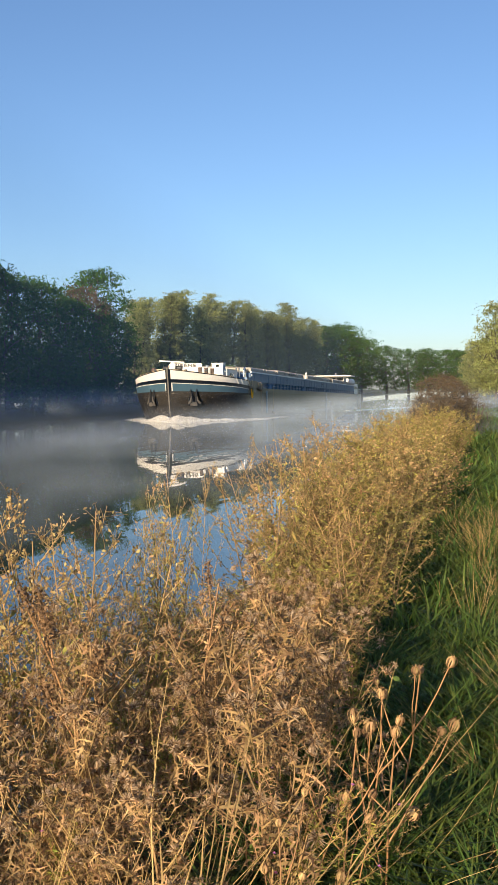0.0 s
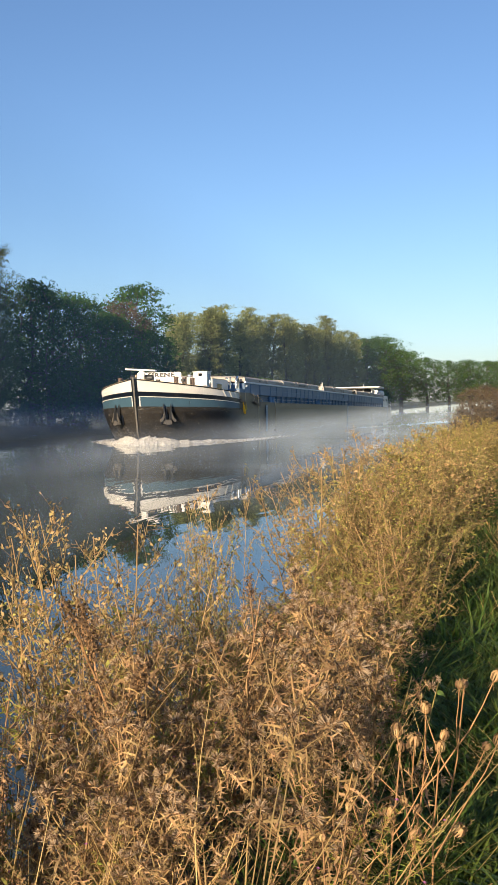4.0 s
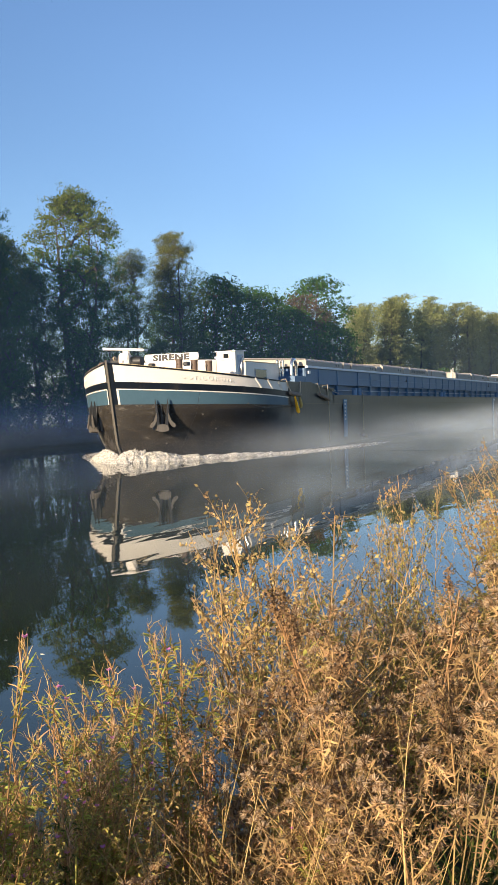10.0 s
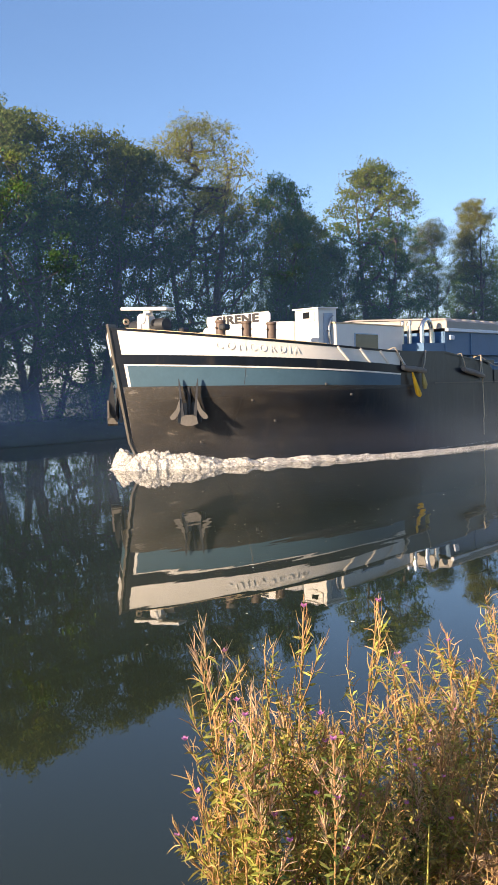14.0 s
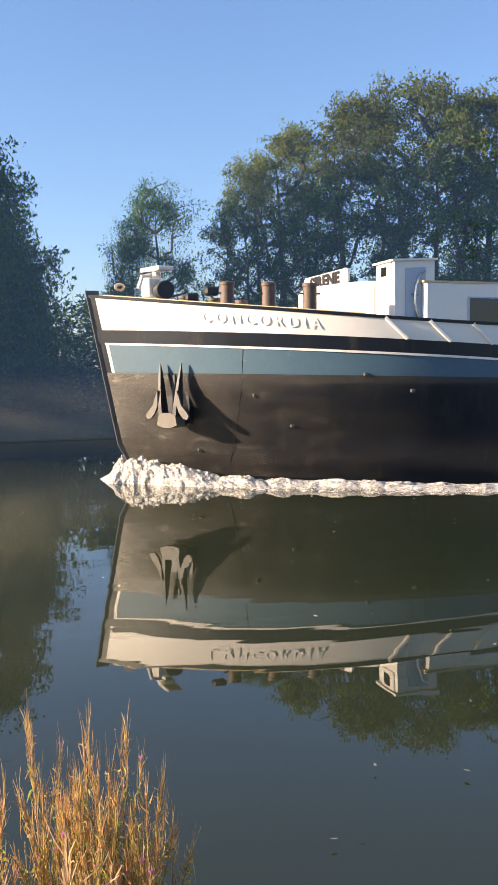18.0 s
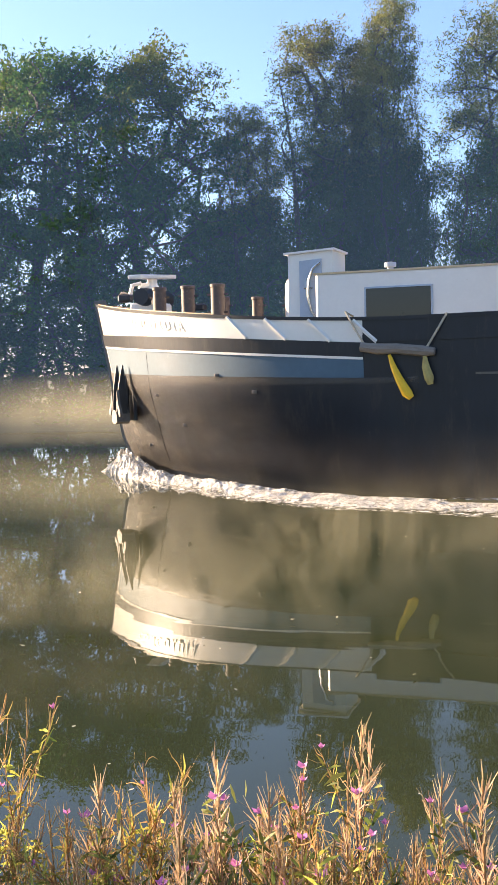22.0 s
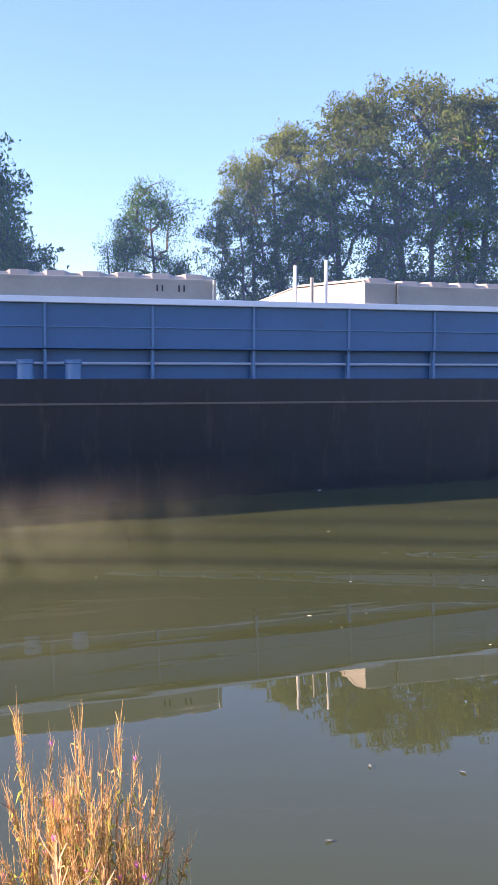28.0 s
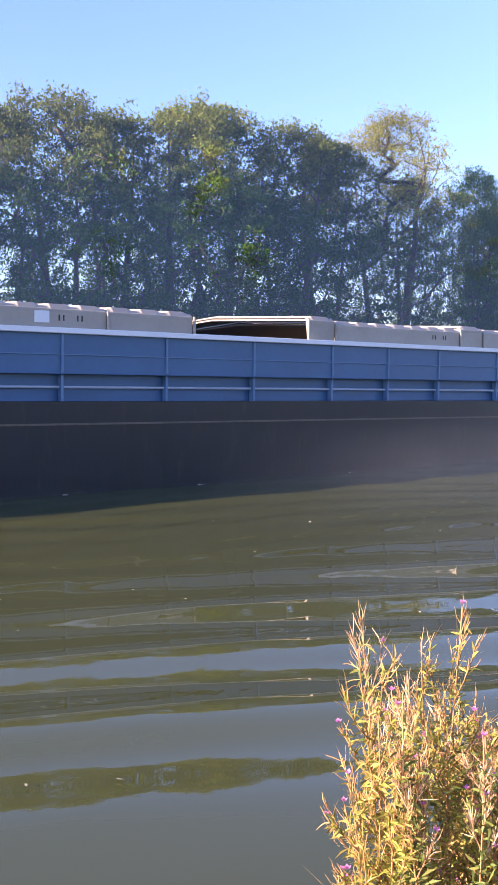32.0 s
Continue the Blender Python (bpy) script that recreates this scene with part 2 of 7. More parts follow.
def patchy_foam(name, lo, hi, stretch, grain=1.6):
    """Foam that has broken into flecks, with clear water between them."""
    m = mat(name, (0.66, 0.635, 0.58), 0.6, vary=0.25, scale=6.0, bump=0.9, bump_scale=40)
    nt = m.node_tree
    L = nt.links.new
    tc = nt.nodes.new("ShaderNodeTexCoord")
    mp = node(nt, "ShaderNodeMapping", Scale=stretch)
    L(tc.outputs["Object"], mp.inputs[0])
    n1 = node(nt, "ShaderNodeTexNoise", Scale=1.6, Detail=8.0, Roughness=0.75, Distortion=0.8)
    L(mp.outputs[0], n1.inputs["Vector"])
    rp = nt.nodes.new("ShaderNodeValToRGB")
    n1.inputs["Scale"].default_value = grain
    rp.color_ramp.elements[0].position = lo
    rp.color_ramp.elements[1].position = hi
    L(n1.outputs[0], rp.inputs[0])
    tp = nt.nodes.new("ShaderNodeBsdfTransparent")
    ms = nt.nodes.new("ShaderNodeMixShader")
    L(rp.outputs[0], ms.inputs[0])
    L(tp.outputs[0], ms.inputs[1])
    L(nt.nodes["Principled BSDF"].outputs[0], ms.inputs[2])
    L(ms.outputs[0], nt.nodes["Material Output"].inputs[0])
    return m


def scuff_glare_paint():
    """Dusty scraped patches with sun glare painted in, on the bow plating, thinning out aft."""
    m = mat("scuff_glare_bow_paint", (0.055, 0.048, 0.040), 0.46, vary=0.5, scale=1.2, bump=0.5, bump_scale=4, wear=(0.19, 0.17, 0.14), wear_amount=0.06, stretch=(0.4, 1, 2.6), spec=1.0)
    nt = m.node_tree
    L = nt.links.new
    tc = nt.nodes.new("ShaderNodeTexCoord")
    sp = nt.nodes.new("ShaderNodeSeparateXYZ")
    L(tc.outputs["Generated"], sp.inputs[0])
    mp = node(nt, "ShaderNodeMapping", Scale=(0.5, 1.0, 1.6))
    L(tc.outputs["Object"], mp.inputs[0])
    n1 = node(nt, "ShaderNodeTexNoise", Scale=1.1, Detail=8.0, Roughness=0.7)
    L(mp.outputs[0], n1.inputs["Vector"])
    mr = node(nt, "ShaderNodeMapRange")
    mr.inputs["From Min"].default_value = 0.0
    mr.inputs["From Max"].default_value = 1.0
    mr.inputs["To Min"].default_value = 0.12
    mr.inputs["To Max"].default_value = -0.95
    L(sp.outputs["X"], mr.inputs["Value"])
    ad = nt.nodes.new("ShaderNodeMath")
    ad.operation = "MULTIPLY_ADD"
    ad.inputs[1].default_value = 1.3
    ad.use_clamp = True
    L(n1.outputs[0], ad.inputs[0])
    L(mr.outputs[0], ad.inputs[2])
    mu = nt.nodes.new("ShaderNodeMath")
    mu.operation = "MULTIPLY"
    mu.inputs[1].default_value = 0.85
    mu.use_clamp = True
    # a dusty strip lies along the upper edge all the way aft
    up = node(nt, "ShaderNodeMapRange")
    up.inputs["From Min"].default_value = 0.865
    up.inputs["From Max"].default_value = 0.90
    up.inputs["To Max"].default_value = 0.55
    L(sp.outputs["Z"], up.inputs["Value"])
    mm = nt.nodes.new("ShaderNodeMath")
    mm.operation = "MAXIMUM"
    L(ad.outputs[0], mm.inputs[0])
    L(up.outputs[0], mm.inputs[1])
    L(mm.outputs[0], mu.inputs[0])
    tp = nt.nodes.new("ShaderNodeBsdfTransparent")
    ms = nt.nodes.new("ShaderNodeMixShader")
    L(mu.outputs[0], ms.inputs[0])
    L(tp.outputs[0], ms.inputs[1])
    L(nt.nodes["Principled BSDF"].outputs[0], ms.inputs[2])
    L(ms.outputs[0], nt.nodes["Material Output"].inputs[0])
    return m


M_SCUFF_GLARE = scuff_glare_paint()
M_FOAM_PATCHY = patchy_foam("broken_foam", 0.51, 0.58, (1.5, 3.5, 1.0), 4.0)
M_FOAM = patchy_foam("white_foam", 0.36, 0.60, (6.0, 9.0, 9.0))


def water_material(name, ripple, wave_scale, clear, silt_glow, silt_glow_x, breeze=True):
    """Murky canal water; over an x span its colour turns paler: mud in the wake, painted sunlight in the canal."""
    m = bpy.data.materials.new(name)
    m.use_nodes = True
    nt = m.node_tree
    L = nt.links.new
    b = nt.nodes["Principled BSDF"]
    b.inputs["Roughness"].default_value = 0.012
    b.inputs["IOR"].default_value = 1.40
    tc = nt.nodes.new("ShaderNodeTexCoord")
    n0 = node(nt, "ShaderNodeTexNoise", Scale=0.12, Detail=4.0)
    L(tc.outputs["Object"], n0.inputs["Vector"])
    rp = nt.nodes.new("ShaderNodeValToRGB")
    rp.color_ramp.elements[0].color = (*[c * 0.88 for c in clear], 1)
    rp.color_ramp.elements[1].color = (*[c * 1.12 for c in clear], 1)
    L(n0.outputs[0], rp.inputs[0])
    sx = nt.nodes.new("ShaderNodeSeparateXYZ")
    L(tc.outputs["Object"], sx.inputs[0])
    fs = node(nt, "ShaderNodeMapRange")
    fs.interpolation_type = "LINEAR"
    fs.inputs["From Min"].default_value = silt_glow_x[0]
    fs.inputs["From Max"].default_value = silt_glow_x[1]
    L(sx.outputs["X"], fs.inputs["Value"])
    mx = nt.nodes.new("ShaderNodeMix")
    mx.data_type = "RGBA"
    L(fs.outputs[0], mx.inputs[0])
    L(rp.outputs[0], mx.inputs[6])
    mx.inputs[7].default_value = (*silt_glow, 1)
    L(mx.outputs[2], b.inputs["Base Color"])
    mp = node(nt, "ShaderNodeMapping", Scale=(0.22, 1.0, 1.0))
    mp.inputs["Rotation"].default_value = (0, 0, radians(7))
    L(tc.outputs["Object"], mp.inputs[0])
    n1 = node(nt, "ShaderNodeTexNoise", Scale=wave_scale, Detail=2.5, Roughness=0.5)
    L(mp.outputs[0], n1.inputs["Vector"])
    n3 = node(nt, "ShaderNodeTexNoise", Scale=0.07, Detail=2.0)
    L(tc.outputs["Object"], n3.inputs["Vector"])
    r3 = node(nt, "ShaderNodeMapRange")
    r3.inputs["From Min"].default_value = 0.42
    r3.inputs["From Max"].default_value = 0.65
    r3.inputs["To Min"].default_value = 0.2
    r3.inputs["To Max"].default_value = 1.0
    L(n3.outputs[0], r3.inputs["Value"])
    # a light breeze roughens the water further up the canal
    wx = node(nt, "ShaderNodeMapRange")
    wx.inputs["From Min"].default_value = 4.0
    wx.inputs["From Max"].default_value = 34.0
    wx.inputs["To Min"].default_value = 0.22
    wx.inputs["To Max"].default_value = 1.0
    if breeze:
        L(sx.outputs["X"], wx.inputs["Value"])
    else:
        wx.inputs["Value"].default_value = 10.0
    mw = nt.nodes.new("ShaderNodeMath")
    mw.operation = "MULTIPLY"
    L(r3.outputs[0], mw.inputs[0])
    L(wx.outputs[0], mw.inputs[1])
    mu = nt.nodes.new("ShaderNodeMath")
    mu.operation = "MULTIPLY"
    L(n1.outputs[0], mu.inputs[0])
    L(mw.outputs[0], mu.inputs[1])
    bp = node(nt, "ShaderNodeBump", Strength=1.0, Distance=ripple)
    L(mu.outputs[0], bp.inputs["Height"])
    L(bp.outputs[0], b.inputs["Normal"])
    return m


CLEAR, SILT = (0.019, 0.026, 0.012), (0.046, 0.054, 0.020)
# the paler end towards -x paints scattered sunlight into the water's colour
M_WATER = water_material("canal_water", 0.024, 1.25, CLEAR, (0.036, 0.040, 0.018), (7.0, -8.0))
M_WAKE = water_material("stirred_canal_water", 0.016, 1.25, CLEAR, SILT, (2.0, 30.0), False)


def mist_material(name, density, scale, seed, tone=(0.87, 0.87, 0.68), sunlit=False):
    """Drifting vapour: a soft veil, denser low down and fading out at its rims."""
    m = bpy.data.materials.new(name)
    m.use_nodes = True
    nt = m.node_tree
    L = nt.links.new
    nt.nodes.remove(nt.nodes["Principled BSDF"])
    tc = nt.nodes.new("ShaderNodeTexCoord")
    mp = node(nt, "ShaderNodeMapping", Scale=(scale, scale, scale * 0.55), Location=(seed, seed * 2.3, 0))
    L(tc.outputs["Object"], mp.inputs[0])
    n1 = node(nt, "ShaderNodeTexNoise", Scale=1.0, Detail=6.0, Roughness=0.66, Distortion=0.7)
    L(mp.outputs[0], n1.inputs["Vector"])
    mr = node(nt, "ShaderNodeMapRange")
    mr.inputs["From Min"].default_value = 0.36 if scale > 0.3 else 0.15
    mr.inputs["From Max"].default_value = 0.74
    L(n1.outputs[0], mr.inputs["Value"])
    sp = nt.nodes.new("ShaderNodeSeparateXYZ")
    L(tc.outputs["Generated"], sp.inputs[0])

    def ramp(sock, pts):
        rp = nt.nodes.new("ShaderNodeValToRGB")
        rp.color_ramp.interpolation = "EASE"
        e = rp.color_ramp.elements
        while len(e) < len(pts):
            e.new(0.5)
        for el, (p, v) in zip(e, pts):
            el.position = p
            el.color = (v, v, v, 1)
        L(sock, rp.inputs[0])
        return rp.outputs[0]

    fx = ramp(sp.outputs["X"], [(0.0, 0), (0.22, 1), (0.78, 1), (1.0, 0)])
    fz = ramp(sp.outputs["Z"], [(0.0, 0.0), (0.2, 0.35), (0.45, 0.8), (1.0, 0)])
    out = mr.outputs[0]
    for f in (fx, fz):
        mu = nt.nodes.new("ShaderNodeMath")
        mu.operation = "MULTIPLY"
        L(out, mu.inputs[0])
        L(f, mu.inputs[1])
        out = mu.outputs[0]
    mu = nt.nodes.new("ShaderNodeMath")
    mu.operation = "MULTIPLY"
    mu.inputs[1].default_value = density
    L(out, mu.inputs[0])
    # droplets scatter light alike from before and behind; fixed normals paint veils sunlit or dim
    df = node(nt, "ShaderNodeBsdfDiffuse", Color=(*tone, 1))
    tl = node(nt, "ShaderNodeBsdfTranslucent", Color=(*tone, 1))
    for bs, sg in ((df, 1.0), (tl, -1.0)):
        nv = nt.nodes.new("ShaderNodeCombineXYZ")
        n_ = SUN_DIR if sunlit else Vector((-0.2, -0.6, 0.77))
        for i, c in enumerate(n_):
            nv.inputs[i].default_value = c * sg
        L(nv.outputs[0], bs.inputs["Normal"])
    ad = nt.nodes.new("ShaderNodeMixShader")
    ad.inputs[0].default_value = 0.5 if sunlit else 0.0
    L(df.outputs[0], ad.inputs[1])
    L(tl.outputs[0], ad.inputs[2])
    tp = nt.nodes.new("ShaderNodeBsdfTransparent")
    ms = nt.nodes.new("ShaderNodeMixShader")
    L(mu.outputs[0], ms.inputs[0])
    L(tp.outputs[0], ms.inputs[1])
    L(ad.outputs[0], ms.inputs[2])
    L(ms.outputs[0], nt.nodes["Material Output"].inputs[0])
    return m


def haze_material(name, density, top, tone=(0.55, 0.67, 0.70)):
    """Even morning haze painted as a pale blue sheet, thinning out with height."""
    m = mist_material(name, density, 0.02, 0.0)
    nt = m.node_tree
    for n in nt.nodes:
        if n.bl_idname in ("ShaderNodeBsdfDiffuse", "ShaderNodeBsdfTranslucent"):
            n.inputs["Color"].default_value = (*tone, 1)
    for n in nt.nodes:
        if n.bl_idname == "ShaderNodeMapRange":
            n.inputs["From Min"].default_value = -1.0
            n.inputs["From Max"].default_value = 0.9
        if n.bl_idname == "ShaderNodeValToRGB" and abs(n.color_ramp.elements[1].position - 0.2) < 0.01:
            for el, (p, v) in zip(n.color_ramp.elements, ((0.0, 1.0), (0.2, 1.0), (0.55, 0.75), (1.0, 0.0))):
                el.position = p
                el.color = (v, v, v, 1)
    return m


# ---- mesh building ----
class MB:
    """Collects simple solids into one mesh."""

    def __init__(self):
        self.v, self.f = [], []

    def add(self, v, f):
        o = len(self.v)
        self.v.extend(tuple(p) for p in v)
        self.f.extend(tuple(i + o for i in q) for q in f)
        return self

    def box(self, c, s, ch=0.012, m=None):
        hx, hy, hz = s[0] / 2, s[1] / 2, s[2] / 2
        ch = min(ch, hx * 0.6, hy * 0.6, hz * 0.6)
        v, idx = [], {}
        for sx in (-1, 1):
            for sy in (-1, 1):
                for sz in (-1, 1):
                    for a in range(3):
                        p = [sx * hx, sy * hy, sz * hz]
                        for k in range(3):
                            if k != a:
                                p[k] -= (sx, sy, sz)[k] * ch
                        idx[(sx, sy, sz, a)] = len(v)
                        q = Vector(p)
                        if m is not None:
                            q = m @ q
                        v.append((q[0] + c[0], q[1] + c[1], q[2] + c[2]))
        f = []

        def key(d, a):
            return idx[(d[0], d[1], d[2], a)]

        for a in range(3):
            b, d = (a + 1) % 3, (a + 2) % 3
            for sg in (-1, 1):
                q = []
                for u, w in ((-1, -1), (1, -1), (1, 1), (-1, 1)):
                    t = [0, 0, 0]
                    t[a], t[b], t[d] = sg, u, w
                    q.append(key(t, a))
                f.append(q if sg > 0 else q[::-1])
            for u in (-1, 1):
                for w in (-1, 1):
                    t1, t2 = [0, 0, 0], [0, 0, 0]
                    t1[a], t1[b], t1[d] = -1, u, w
                    t2[a], t2[b], t2[d] = 1, u, w
                    q = [key(t1, b), key(t2, b), key(t2, d), key(t1, d)]
                    f.append(q if u * w > 0 else q[::-1])
        for sx in (-1, 1):
            for sy in (-1, 1):
                for sz in (-1, 1):
                    q = [key((sx, sy, sz), a) for a in range(3)]
                    f.append(q if sx * sy * sz > 0 else q[::-1])
        return self.add(v, f)

    def tube(self, pts, r, n=8):
        pts = [Vector(p) for p in pts]
        rs = r if isinstance(r, (list, tuple)) else [r] * len(pts)
        v, f = [], []
        up = Vector((0.3, 0.9, 0.2))
        for i, p in enumerate(pts):
            d = (pts[min(i + 1, len(pts) - 1)] - pts[max(i - 1, 0)]).normalized()
            a = d.cross(up)
            a = a.normalized() if a.length > 1e-4 else d.cross(Vector((1, 0, 0))).normalized()
            b = d.cross(a)
            for k in range(n):
                w = 2 * math.pi * k / n
                v.append(p + (a * math.cos(w) + b * math.sin(w)) * rs[i])
        for i in range(len(pts) - 1):
            for k in range(n):
                j = (k + 1) % n
                f.append((i * n + k, i * n + j, (i + 1) * n + j, (i + 1) * n + k))
        f.append(tuple(range(n))[::-1])
        f.append(tuple(range((len(pts) - 1) * n, len(pts) * n)))
        return self.add(v, f)

    def lathe(self, c, prof, n=20):
        """Turned solid about a vertical axis: prof holds (radius, height)."""
        v, f = [], []
        for r, z in prof:
            for k in range(n):
                w = 2 * math.pi * k / n
                v.append((c[0] + r * math.cos(w), c[1] + r * math.sin(w), c[2] + z))
        for i in range(len(prof) - 1):
            for k in range(n):
                j = (k + 1) % n
                f.append((i * n + k, i * n + j, (i + 1) * n + j, (i + 1) * n + k))
        f.append(tuple(range(n))[::-1])
        f.append(tuple(range((len(prof) - 1) * n, len(prof) * n)))
        return self.add(v, f)

    def extrude(self, poly, y0, y1, axis="y"):
        """Prism from a closed outline in the x-z plane (or the x-y plane for axis z)."""
        n = len(poly)
        if axis == "y":
            v = [(x, y0, z) for x, z in poly] + [(x, y1, z) for x, z in poly]
        elif axis == "x":
            v = [(y0, x, z) for x, z in poly] + [(y1, x, z) for x, z in poly]
        else:
            v = [(x, z, y0) for x, z in poly] + [(x, z, y1) for x, z in poly]
        f = [tuple(range(n)), tuple(range(n, 2 * n))[::-1]]
        f += [(i, i + n, (i + 1) % n + n, (i + 1) % n) for i in range(n)]
        return self.add(v, f)

    def mesh(self, name, smooth=False):
        me = bpy.data.meshes.new(name)
        me.from_pydata(self.v, [], self.f)
        if smooth:
            me.polygons.foreach_set("use_smooth", [True] * len(me.polygons))
            me.set_sharp_from_angle(angle=radians(38))
        me.update()
        return me


def fix_normals(me):
    bm = bmesh.new()
    bm.from_mesh(me)
    bmesh.ops.recalc_face_normals(bm, faces=bm.faces)
    bm.to_mesh(me)
    bm.free()


def part(name, data, material, parent=None, label="", smooth=False):
    """One mesh object under a thing or a part; data is an MB or a mesh."""
    me = data.mesh(name, smooth) if isinstance(data, MB) else data
    if isinstance(data, MB):
        fix_normals(me)
    if material and not me.materials:
        me.materials.append(material)
    ob = new(name, me)
    if parent is not None:
        ob.parent = parent
    if label:
        ob["label"] = label
    return ob


def thing(name, label, category, group="", kind=""):
    return tagged(new(name), label, category, group, kind)


def tri_mesh(name, v, f, smooth=False):
    """A mesh from numpy arrays: v (n, 3), f (m, k)."""
    v = np.asarray(v, dtype=np.float32)
    f = np.asarray(f, dtype=np.int32)
    k = f.shape[1]
    me = bpy.data.meshes.new(name)
    me.vertices.add(len(v))
    me.vertices.foreach_set("co", v.ravel())
    me.loops.add(f.size)
    me.loops.foreach_set("vertex_index", f.ravel())
    me.polygons.add(len(f))
    me.polygons.foreach_set("loop_start", np.arange(0, f.size, k, dtype=np.int32))
    me.polygons.foreach_set("loop_total", np.full(len(f), k, dtype=np.int32))
    if smooth:
        me.polygons.foreach_set("use_smooth", np.ones(len(f), dtype=bool))
    me.update(calc_edges=True)
    return me


def leaf_quads(rng, centres, size, aspect=0.5, droop=None, jitter=0.35):
    """One diamond-shaped leaf, slightly folded, at each centre."""
    n = len(centres)
    d = rng.normal(size=(n, 3))
    if droop is not None:
        d = d * 0.7 + np.asarray(droop)
    d /= np.linalg.norm(d, axis=1)[:, None] + 1e-9
    e = np.cross(d, rng.normal(size=(n, 3)))
    e /= np.linalg.norm(e, axis=1)[:, None] + 1e-9
    nn = np.cross(d, e)
    s = size * (1 + jitter * rng.uniform(-1, 1, (n, 1)))
    a = centres - d * s * 0.5
    b = centres + e * s * 0.5 * aspect + nn * s * 0.08
    c = centres + d * s * 0.5
    g = centres - e * s * 0.5 * aspect + nn * s * 0.08
    v = np.stack([a, b, c, g], 1).reshape(-1, 3)
    f = np.arange(4 * n).reshape(n, 4)
    return v, f

# ---- ground and water ----
NEAR_TOP, FAR_EDGE = 0.80, 38.6


def bank_z(y):
    """Height of the near bank across the canal's edge."""
    if y < 0.7:
        return NEAR_TOP
    if y < 2.5:
        return NEAR_TOP - (y - 0.7) / 1.8 * 0.85
    return -0.05 - (y - 2.5) * 0.8


def build_ground():
    ys = [-3000, -600, -120, -40, -15, -8, -5, -3, -2, -1.2, -0.6, 0, 0.4, 0.7, 1.0, 1.3, 1.6, 1.9, 2.2, 2.5, 2.9, 3.6, 6, 14, 30, 36, 37.6, 38.3, 38.8, 39.4, 40.2, 42, 46, 60, 120, 400, 3000]
    xs = [-3000, -900, -300, -120, -60, -30] + [-20 + i for i in range(0, 90)] + [75, 90, 120, 180, 300, 600, 1200, 3000]
    rng = np.random.default_rng(4)
    v, f = [], []
    for y in ys:
        for x in xs:
            if y <= 6:
                z = bank_z(y) if y < 3 else -0.45 - (y - 3) * 0.5
            elif y < 36:
                z = -2.4
            elif y < 38.3:
                z = -2.4 + (y - 36) / 2.3 * 2.3
            else:
                z = -0.1 + min(1.0, (y - 38.3) / 1.9) * 1.0
            if -4 < y < 2.6 or 38.5 < y < 60:
                z += rng.normal() * 0.025
            v.append((x, y, z))
    nx = len(xs)
    for j in range(len(ys) - 1):
        for i in range(nx - 1):
            f.append((j * nx + i, j * nx + i + 1, (j + 1) * nx + i + 1, (j + 1) * nx + i))
    me = tri_mesh("ground", v, f, True)
    tagged(part("ground", me, M_SOIL), "grassy earth banks of the canal with dark soil", "ground", kind="structure")


build_ground()
wv = [(-900, 2.2, 0), (1500, 2.2, 0), (1500, 39.4, 0), (-900, 39.4, 0)]
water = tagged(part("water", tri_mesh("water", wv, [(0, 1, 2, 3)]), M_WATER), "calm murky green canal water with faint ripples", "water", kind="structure")


